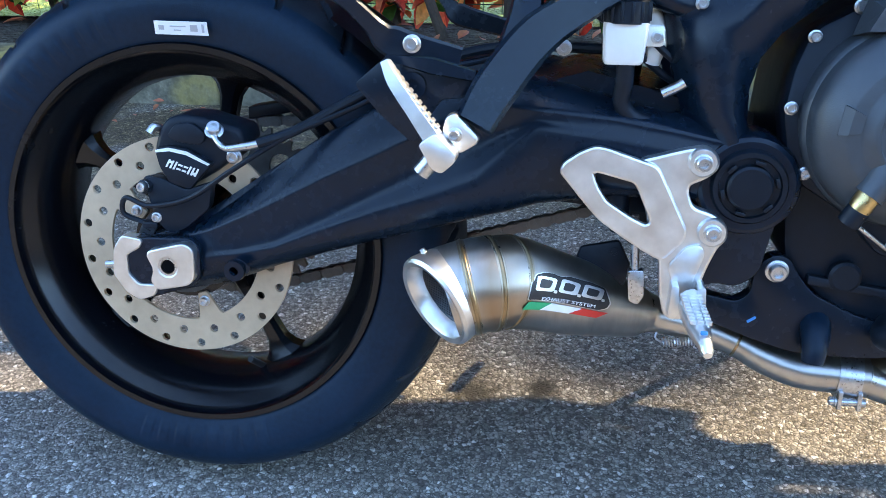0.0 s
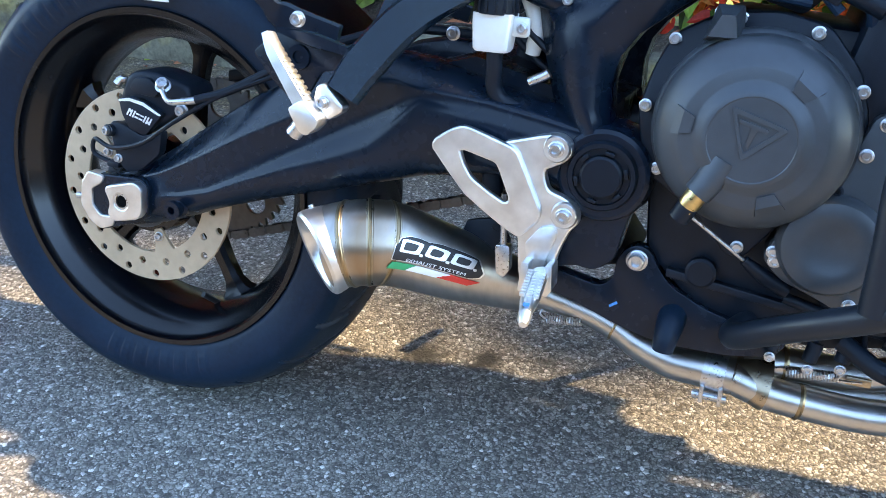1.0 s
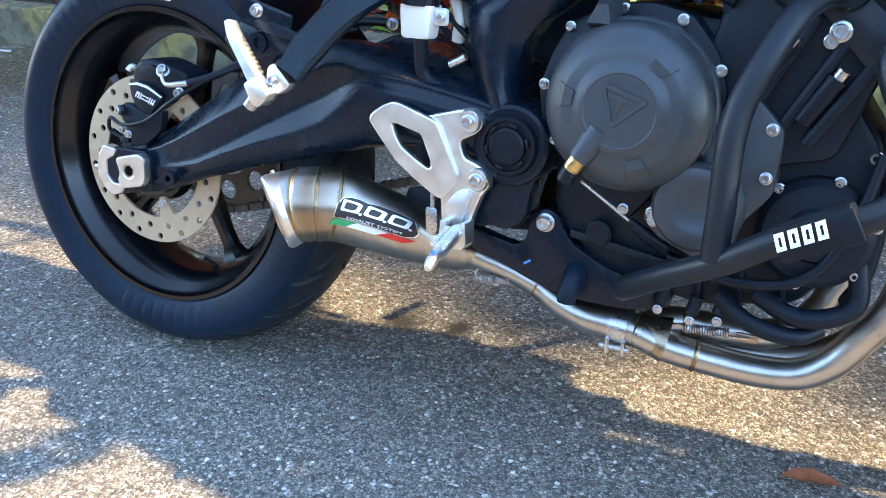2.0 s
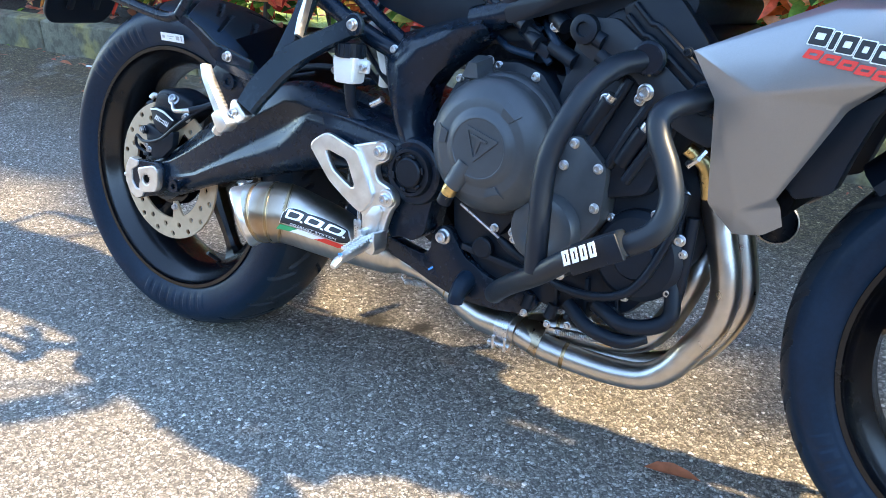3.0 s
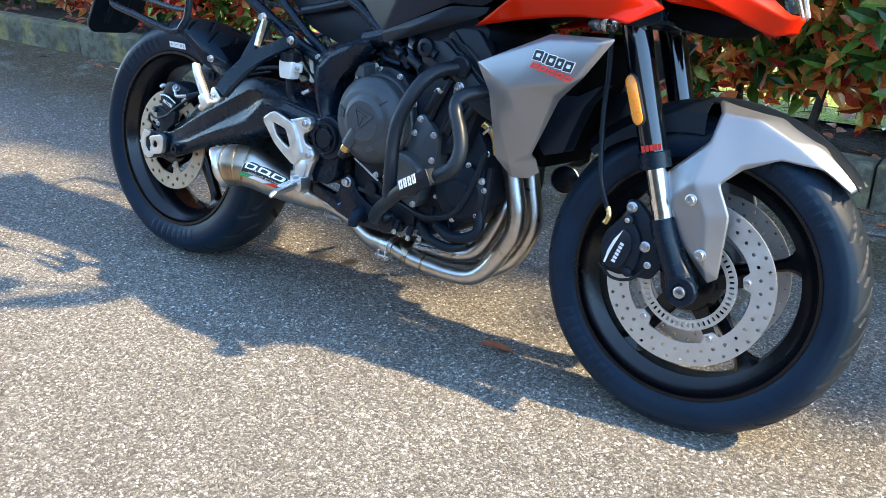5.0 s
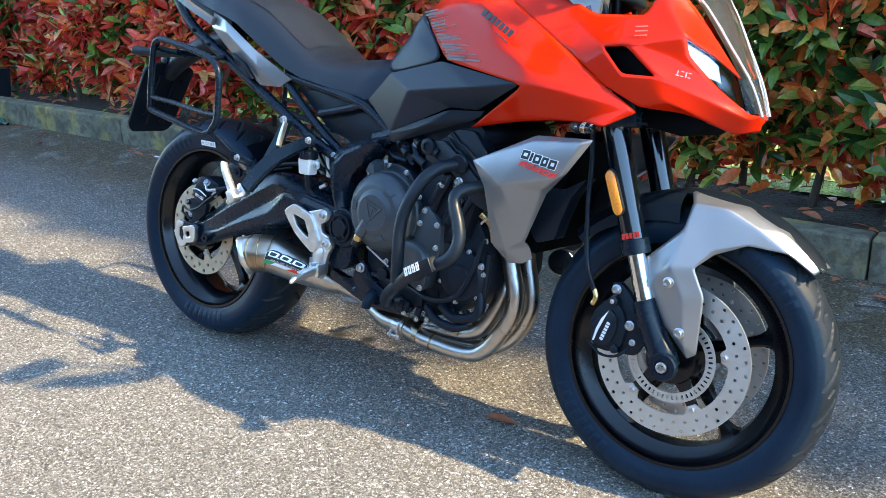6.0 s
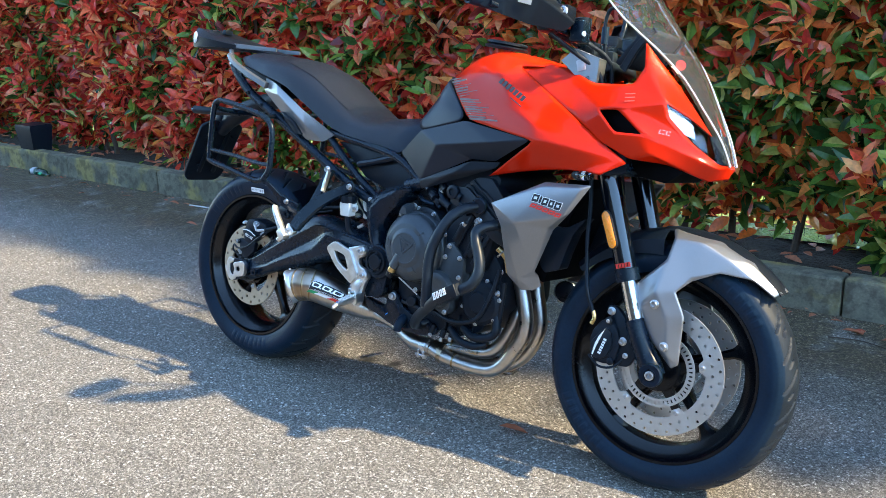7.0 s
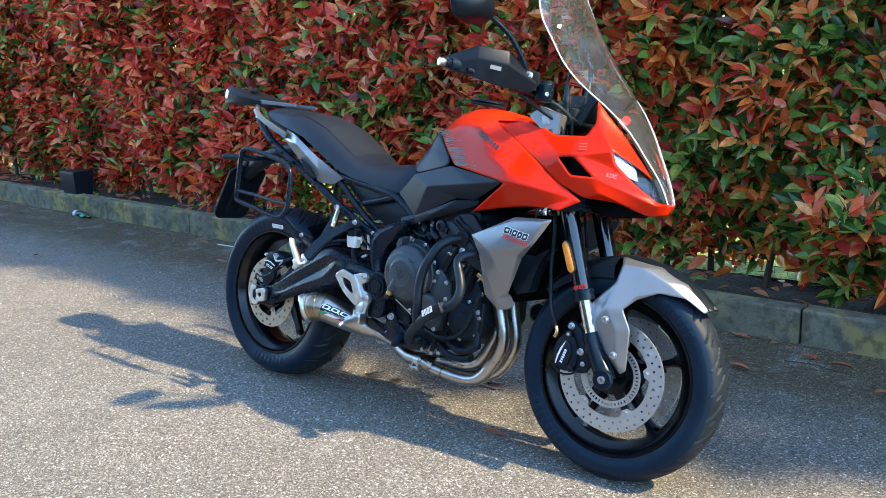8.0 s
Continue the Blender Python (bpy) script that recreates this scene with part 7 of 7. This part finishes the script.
part("brake_line", tube([(1.215, -.03, 1.128), (1.189, -.05, 1.130), (1.176, -.05, 1.110), (1.175, -.05, 1.072), (1.184, -.05, 1.016), (1.192, -.05, .955)], .0045, 10, 6), plastic, bar, "thin black hydraulic line")
part("line_sleeve", tube([(1.176, -.05, 1.085), (1.177, -.05, 1.045)], .009, 12, 1), rubber, bar)
part("reservoir_box", box((.050, .045, .038), (1.135, -.200, 1.090), .006), plastic, bar)
bolt((1.148, -.224, 1.094), .010, bar, (.3, -.9, .2))
part("front_reservoir", lathe([(0, .02), (.03, .022), (.032, .018), (.032, 0)], (1.155, -.13, 1.06), (-.1, 0, 1), 24), plastic, bar)

# front mudguard: silver front with side arms, black rear
def guard_rows(a0, a1, n, w0, w1, skirt):
    rows = []
    for i in range(n + 1):
        t = i / n
        a = radians(a0 + (a1 - a0) * t)
        w = w0 + (w1 - w0) * t
        row = []
        for y, dr in ((-1.0, -skirt(t)), (-.98, -.012), (-.72, .004), (-.35, .011), (0, .013), (.35, .011), (.72, .004), (.98, -.012), (1.0, -skirt(t))):
            r = .318 + dr
            row.append((1.418 + r * math.cos(a), y * w, .300 + r * math.sin(a)))
        rows.append(row)
    return rows


GUARD = {"a": (1.349, -.098, .492), "b": (1.418, -.100, .562), "c": (1.424, -.084, .612), "d": (1.485, -.082, .610), "e": (1.550, -.074, .578), "f": (1.605, -.060, .542), "f2": (1.535, -.082, .548), "g": (1.480, -.096, .522), "h": (1.450, -.108, .492), "i": (1.476, -.104, .440), "j": (1.476, -.100, .328), "k": (1.459, -.100, .316), "l": (1.402, -.102, .376), "m": (1.364, -.102, .440), "n": (1.405, -.119, .488), "o": (1.437, -.117, .430), "p": (1.450, -.113, .345),
    "h1": (1.410, -.052, .628), "h2": (1.512, -.050, .613), "h3": (1.590, -.044, .576), "h4": (1.660, -.028, .520), "q": (1.650, -.042, .510), "c1": (1.406, 0, .632), "c2": (1.520, 0, .617), "c3": (1.600, 0, .580), "c4": (1.668, 0, .523)}
mudguard = moulded("front_mudguard", GUARD, ["a b n m", "b c d g", "b g h n", "d e f2 g", "e f f2", "m n o l", "n h i o", "o i j p", "l o p", "p j k", "l p k", "c h1 h2 d", "d h2 h3 e", "e h3 h4 f", "f h4 q", "h1 c1 c2 h2", "h2 c2 c3 h3", "h3 c3 c4 h4"], silver_paint, "silver front mudguard with bolted side arms", ["c d e f q", "b n o p k", "a m l k", "b g f2 f", "n h i j", "g h", "a b c"], 0.55)
mudguard.matrix_local = STEER
spine = loft([row[2:7] for row in [[(x, y, z + .0035) for x, y, z in r] for r in guard_rows(41, 97, 14, .046, .060, lambda t: .02)]], loop=False, caps=False)
bmesh.ops.recalc_face_normals(spine, faces=spine.faces)
bmesh.ops.solidify(spine, geom=spine.faces[:], thickness=.003)
part("mudguard_spine", spine, plastic, mudguard, "black centre strip")
mr_bm = loft(guard_rows(94, 138, 14, .075, .068, lambda t: .05 - .025 * t), loop=False, caps=False)
bmesh.ops.recalc_face_normals(mr_bm, faces=mr_bm.faces)
bmesh.ops.solidify(mr_bm, geom=mr_bm.faces[:], thickness=.003)
part("mudguard_rear", mr_bm, plastic, mudguard, "black rear mudguard")
for s in (1, -1):
    bolt((1.409, -.118 * s, .458), .0095, mudguard, (0, -s, 0))
    bolt((1.4425, -.117 * s, .366), .0095, mudguard, (0, -s, 0))
# side stand on the far side
part("side_stand", tube([(.70, .13, .27), (.715, .23, .18), (.730, .335, .076)], .009, 12, 3), black_paint, bike, "black side stand leg")
part("stand_foot", box((.07, .045, .008), (.735, .345, .0675), .003, Matrix.Rotation(radians(10), 4, "X")), zinc, bike)
part("swing_link", mount([(.50, .40), (.60, .36), (.64, .31), (.58, .30), (.50, .34)], -.06, .06, .006), cast_black, bike)

# ---- hedge, fence, kerb and what lies on the ground ----
LEAF_T = np.array([0.0, 0.22, 0.5, 0.78, 1.0])
LEAF_W = np.array([0.0, 0.78, 1.0, 0.62, 0.0])
LEAF_FACES = [(0, 2, 1), (0, 3, 2), (1, 2, 5, 4), (2, 3, 6, 5), (4, 5, 8, 7), (5, 6, 9, 8), (7, 8, 10), (8, 9, 10)]


def leaf_points(length, width, fold, droop):
    """Eleven points of one leaf blade: along x, folded along its midrib, drooping at the tip. Arrays give many leaves."""
    length, width, fold, droop = (np.asarray(v, float) for v in (length, width, fold, droop))
    out = []
    for t, w in zip(LEAF_T, LEAF_W):
        z = -droop * t * t * length
        if w == 0:
            out.append(np.stack([t * length, 0 * length, z], -1))
            continue
        for s in (-1, 0, 1):
            out.append(np.stack([t * length, s * w * width / 2, z + abs(s) * w * width * fold], -1))
    return np.stack(out, -2)


def leaves_mesh(name, base, way, normal, length, width, fold, droop, which):
    """Many leaves in one mesh; which: each leaf's material."""
    pts = leaf_points(length, width, fold, droop)
    x = way / np.linalg.norm(way, axis=1, keepdims=True)
    z = normal - x * (normal * x).sum(1, keepdims=True)
    z /= np.linalg.norm(z, axis=1, keepdims=True)
    y = np.cross(z, x)
    co = base[:, None] + pts[..., :1] * x[:, None] + pts[..., 1:2] * y[:, None] + pts[..., 2:] * z[:, None]
    n = len(base)
    flat = np.concatenate([np.array(f) for f in LEAF_FACES])
    sizes = np.array([len(f) for f in LEAF_FACES])
    me = bpy.data.meshes.new(name)
    me.vertices.add(n * 11)
    me.vertices.foreach_set("co", co.reshape(-1).astype(np.float32))
    idx = (flat[None] + (np.arange(n) * 11)[:, None]).reshape(-1)
    me.loops.add(len(idx))
    me.loops.foreach_set("vertex_index", idx.astype(np.int32))
    st = np.concatenate([[0], np.cumsum(np.tile(sizes, n))[:-1]])
    me.polygons.add(n * len(sizes))
    me.polygons.foreach_set("loop_start", st.astype(np.int32))
    me.polygons.foreach_set("material_index", np.repeat(which, len(sizes)).astype(np.int32))
    me.polygons.foreach_set("use_smooth", np.ones(n * len(sizes), bool))
    me.update(calc_edges=True)
    me.validate()
    return me


rng = np.random.default_rng(7)


def hedge_front(x, z):
    """How far forward the hedge reaches, by place along it and height: bulges and hollows."""
    lump = 0.10 * np.sin(x * 2.1 + 0.7) * np.sin(z * 3.1 + x) + 0.07 * np.sin(x * 5.3 + z * 4.2) + 0.05 * np.sin(x * 9.7 - z * 7.1)
    return 1.66 - 0.10 * np.clip(z - 0.3, 0, 1) + 0.18 * np.exp(-((z - 0.15) / 0.22) ** 2) + lump


def shoots(n, x0, x1, z0, z1, d0, d1, per, red, size):
    x, z = rng.uniform(x0, x1, n), rng.uniform(z0, z1, n)
    thin = np.clip((z - 0.06) / 0.36, 0.15, 1.0)
    keep = rng.random(n) < thin
    x, z = x[keep], z[keep]
    n = len(x)
    y = hedge_front(x, z) + rng.uniform(d0, d1, n)
    axis = np.stack([rng.normal(0, 0.5, n), -0.75 + rng.normal(0, 0.3, n), 0.65 + rng.normal(0, 0.35, n)], 1)
    axis /= np.linalg.norm(axis, axis=1, keepdims=True)
    patch = np.sin(x * 1.7 + 1.3 * np.sin(z * 2.3)) * 0.5 + np.sin(x * 4.1 - z * 5.0) * 0.3
    share = red + 0.22 * patch - 0.36 * np.clip((x + 0.1) / 1.0, 0, 1)
    is_red = rng.random(n) < share
    base, way, nor, ln, which = [], [], [], [], []
    side = np.cross(axis, np.array([0.3, 0.2, 0.9]))
    side /= np.linalg.norm(side, axis=1, keepdims=True)
    up = np.cross(axis, side)
    for k in range(per):
        a = 2.4 * k + rng.normal(0, 0.25, n)
        spread = 0.75 + 0.5 * (k / per) + rng.normal(0, 0.15, n)
        d = axis * np.cos(spread)[:, None] + (side * np.cos(a)[:, None] + up * np.sin(a)[:, None]) * np.sin(spread)[:, None]
        base.append(np.stack([x, y, z], 1) - axis * (0.012 * k) + rng.normal(0, 0.004, (n, 3)))
        way.append(d)
        nor.append(axis * 0.6 + np.array([0, -0.35, 0.5]) + rng.normal(0, 0.45, (n, 3)))
        ln.append(size * rng.uniform(0.72, 1.25, n))
        w = np.where(is_red, np.where(rng.random(n) < 0.88, 0, 1), np.where(rng.random(n) < 0.9, 1, 0))
        warm = 0.12 + 0.55 * np.clip((x + 0.6) / 1.8, 0, 1)
        which.append(np.where((w == 0) & (rng.random(n) < warm), 2, w))
    return np.concatenate(base), np.concatenate(way), np.concatenate(nor), np.concatenate(ln), np.concatenate(which)


sets = [shoots(6800, -8.5, 3.6, 0.16, 1.85, -0.05, 0.10, 7, 0.84, 0.090), shoots(6200, -8.5, 3.6, 0.12, 1.85, 0.10, 0.32, 6, 0.60, 0.092), shoots(3000, -9.5, 9.0, 1.85, 3.0, -0.02, 0.35, 6, 0.7, 0.10), shoots(1400, 3.6, 9.0, 0.15, 1.9, 0.0, 0.3, 6, 0.6, 0.10), shoots(4200, -6.0, 10.5, 3.0, 5.6, 0.05, 0.50, 6, 0.7, 0.12), shoots(8200, -9.5, 9.0, 0.62, 3.05, 0.30, 0.75, 5, 0.15, 0.13), shoots(700, -9.5, 0.6, 0.34, 0.66, 0.30, 0.75, 5, 0.15, 0.12), shoots(500, -6.0, 3.6, 0.14, 0.60, -0.03, 0.18, 6, 0.70, 0.075), shoots(1500, 1.5, 4.4, 0.16, 0.58, -0.26, 0.02, 6, 0.85, 0.080)]
base, way, nor, ln, which = (np.concatenate([s[i] for s in sets]) for i in range(5))
N = len(base)
foliage = leaves_mesh("foliage", base, way, nor, ln, ln * rng.uniform(0.36, 0.52, N), rng.uniform(0.08, 0.30, N), rng.uniform(0.05, 0.45, N), which)
hedge = tagged(new("hedge"), "dense red and green photinia hedge behind the kerb", "hedge")
tagged(part("foliage", foliage, [leaf_red, leaf_green, leaf_orange], hedge), kind="stuff")
stems = bmesh.new()
for i in range(70):
    x = -9.3 + i * 0.2 + rng.uniform(-0.07, 0.07)
    y = 1.93 + rng.uniform(-0.12, 0.15)
    pts = [(x, y, 0.05)]
    for k in range(1, 5):
        pts.append((pts[-1][0] + rng.normal(0, 0.07), pts[-1][1] + rng.normal(-0.02, 0.05), 0.05 + k * 0.5 + rng.uniform(-0.1, 0.1)))
    tube(pts, [0.017, 0.013, 0.010, 0.007, 0.004], 7, 3, bm=stems)
    for k in range(3):
        s = Vector(pts[1]).lerp(Vector(pts[2]), rng.random())
        tube([s, s + Vector((rng.normal(0, 0.12), -0.10, 0.08)), s + Vector((rng.normal(0, 0.22), -0.24, 0.22))], [0.006, 0.004, 0.002], 5, 3, bm=stems)
tagged(part("stem_tangle", stems, bark, hedge, "thin brown stems"), kind="stuff")
# the outermost leaves above the kerb, each its own piece
shapes = []
for k in range(6):
    p = leaf_points(0.1, 0.034 + 0.004 * (k % 3), 0.15 + 0.05 * k, 0.1 + 0.06 * k)
    for m in (leaf_red, leaf_green, leaf_orange):
        me = bpy.data.meshes.new("leaf")
        me.from_pydata(p.tolist(), [], LEAF_FACES)
        me.materials.append(m)
        me.polygons.foreach_set("use_smooth", [True] * len(me.polygons))
        shapes.append(me)
b3, w3, n3, l3, k3 = shoots(60, -2.6, 2.6, 0.40, 1.25, -0.07, -0.02, 6, 0.75, 0.090)
for i in range(min(300, len(b3))):
    ob = new("leaf", shapes[(i % 6) * 3 + int(k3[i])])
    ob.parent = hedge
    x = Vector(w3[i]).normalized()
    z = Vector(n3[i])
    z = (z - x * z.dot(x)).normalized()
    y = z.cross(x)
    m = Matrix((x, y, z)).transposed().to_4x4()
    ob.matrix_local = Matrix.Translation(b3[i]) @ m @ Matrix.Diagonal((l3[i] * 10, l3[i] * 10, l3[i] * 10, 1))

# dead leaves on the bed and along the foot of the kerb
nl = 900
lx = rng.uniform(-7.0, 3.6, nl)
in_bed = rng.random(nl) < 0.72
ly = np.where(in_bed, rng.uniform(1.51, 2.3, nl), 1.395 - np.abs(rng.normal(0, 0.10, nl)))
lz = np.where(in_bed, 0.115, 0.012)
turn = rng.uniform(0, 2 * np.pi, nl)
litter_ln = np.where(in_bed, rng.uniform(0.05, 0.10, nl), rng.uniform(0.012, 0.035, nl))
litter = leaves_mesh("leaf_litter", np.stack([lx, ly, lz], 1), np.stack([np.cos(turn), np.sin(turn), rng.normal(0, 0.12, nl)], 1), np.stack([rng.normal(0, 0.25, nl), rng.normal(-0.1, 0.25, nl), np.ones(nl)], 1), litter_ln, litter_ln * 0.4, rng.uniform(0.1, 0.3, nl), rng.uniform(0.0, 0.2, nl), (rng.random(nl) < 0.12).astype(int))
tagged(part("leaf_litter", litter, [leaf_dry, leaf_green]), "dry brown leaf litter along kerb and bed", "leaves", kind="stuff")

# wire fence in the hedge
fence = tagged(new("wire_fence"), "green coated wire mesh fence inside the hedge", "fence")
for x in np.arange(-8.55, 9, 2.0):
    part("post", box((0.045, 0.045, 1.75), (float(x), 1.99, 0.92), 0.004), fence_green, fence)
wires = bmesh.new()
for z in np.arange(0.16, 1.7, 0.075):
    rod((-9.5, 1.965, float(z)), (9.0, 1.965, float(z)), 0.0016, segs=4, bm=wires)
for x in np.arange(-9.5, 9.0, 0.06):
    rod((float(x), 1.962, 0.13), (float(x), 1.962, 1.7), 0.0013, segs=4, bm=wires)
tagged(part("wire_mesh", wires, fence_green, fence), kind="stuff")

# the black box and the flattened bottle by the kerb, bits of litter
bx = loft([[(-4.06 + u * w * .72, 1.50 + v * d * .8, z) for u, v in ((-1, -1), (1, -1), (1, 1), (-1, 1))] for z, w, d in ((0.125, 0.115, 0.085), (0.30, 0.145, 0.105), (0.315, 0.140, 0.10))])
tagged(part("bait_box", softened(bx, 0.008), plastic), "black plastic box with a pale lid edge on the kerb", "box")
bt = tube([(-3.86, 1.33, 0.024), (-3.79, 1.335, 0.027), (-3.70, 1.335, 0.024), (-3.66, 1.33, 0.018), (-3.63, 1.33, 0.016)], [0.024, 0.027, 0.024, 0.011, 0.010], 14, 4, flat=0.75)
bottle = tagged(part("bottle", bt, bottle_green), "crushed green plastic bottle by the kerb", "bottle")
part("bottle_label", tube([(-3.845, 1.331, 0.026), (-3.805, 1.334, 0.028)], [0.0265, 0.0285], 14, 2, flat=0.76), grey_print, bottle)
tagged(part("paper_scrap", box((0.20, 0.012, 0.004), (-1.975, 1.30, 0.004), 0.001, Matrix.Rotation(radians(4), 4, "Z"))  , white_paint), "thin white strip lying on the asphalt", "litter")


def fallen(x, y, turn, length, curl, tilt=0.0):
    p = leaf_points(length, length * 0.34, curl, 0.15)
    me = bpy.data.meshes.new("fallen_leaf")
    me.from_pydata(p.tolist(), [], LEAF_FACES)
    me.materials.append(leaf_dry)
    me.polygons.foreach_set("use_smooth", [True] * len(me.polygons))
    ob = tagged(new("fallen_leaf", me), "dry reddish-brown fallen leaf on the asphalt", "leaf", "fallen leaves")
    ob.matrix_world = pose(x, y, 0.006 + 0.15 * length, tilt, 0, turn)
    return ob


fallen(0.955, -0.02, 18, 0.085, 0.22)
for x, y, turn, l in ((1.86, 1.0, 40, .07), (1.53, 1.23, 10, .07), (1.60, 1.22, 120, .06), (1.66, 1.19, 20, .09), (1.36, 0.98, 15, .08), (1.40, 1.30, 75, .06), (1.30, 1.33, 160, .07), (1.47, 1.31, 30, .05), (-2.74, .49, 200, .07), (-1.70, .98, 15, .07), (-2.6, 1.2, 50, .07), (-2.9, 1.1, 120, .06), (-2.2, 1.25, 10, .07), (-0.15, .95, 20, .09), (0.02, 0.98, 70, .07), (-.25, 1.0, 130, .06), (-3.2, 1.28, 70, .06), (2.2, 1.2, 12, .07), (-1.2, 1.15, 95, .06), (0.62, .74, 35, .05), (0.75, 1.1, 60, .06), (2.05, .8, 200, .06), (-.6, 1.3, 10, .07), (0.3, 1.28, 40, .06), (-4.3, 1.1, 60, .07), (-5.0, .9, 20, .07)):
    fallen(x, y, turn, l, rng.uniform(0.1, 0.35), rng.uniform(-12, 12))
tagged(part("twig", tube([(1.50, 1.17, .004), (1.60, 1.185, .006), (1.68, 1.165, .005), (1.76, 1.16, .004)], [.0025, .002, .002, .001], 6, 4), bark), "thin dry twig on the asphalt", "twig")

# kerb: concrete blocks with open joints
kerb = tagged(new("kerb"), "weathered grey concrete kerb with yellow lichen", "kerb", kind="structure")
kb = box((0.994, 0.10, 0.24), (0, 0, 0), 0.010)
bmesh.ops.recalc_face_normals(kb, faces=kb.faces)
kerb_me = bpy.data.meshes.new("kerb_stone")
kb.to_mesh(kerb_me)
kb.free()
kerb_me.materials.append(concrete)
for i in range(19):
    ob = new("kerb_stone", kerb_me)
    ob.parent = kerb
    ob.matrix_local = pose(-9.02 + i * 1.0, 1.452 + rng.uniform(-.002, .002), 0.022 + rng.uniform(-.002, .002), 0, 0, rng.uniform(-.15, .15))
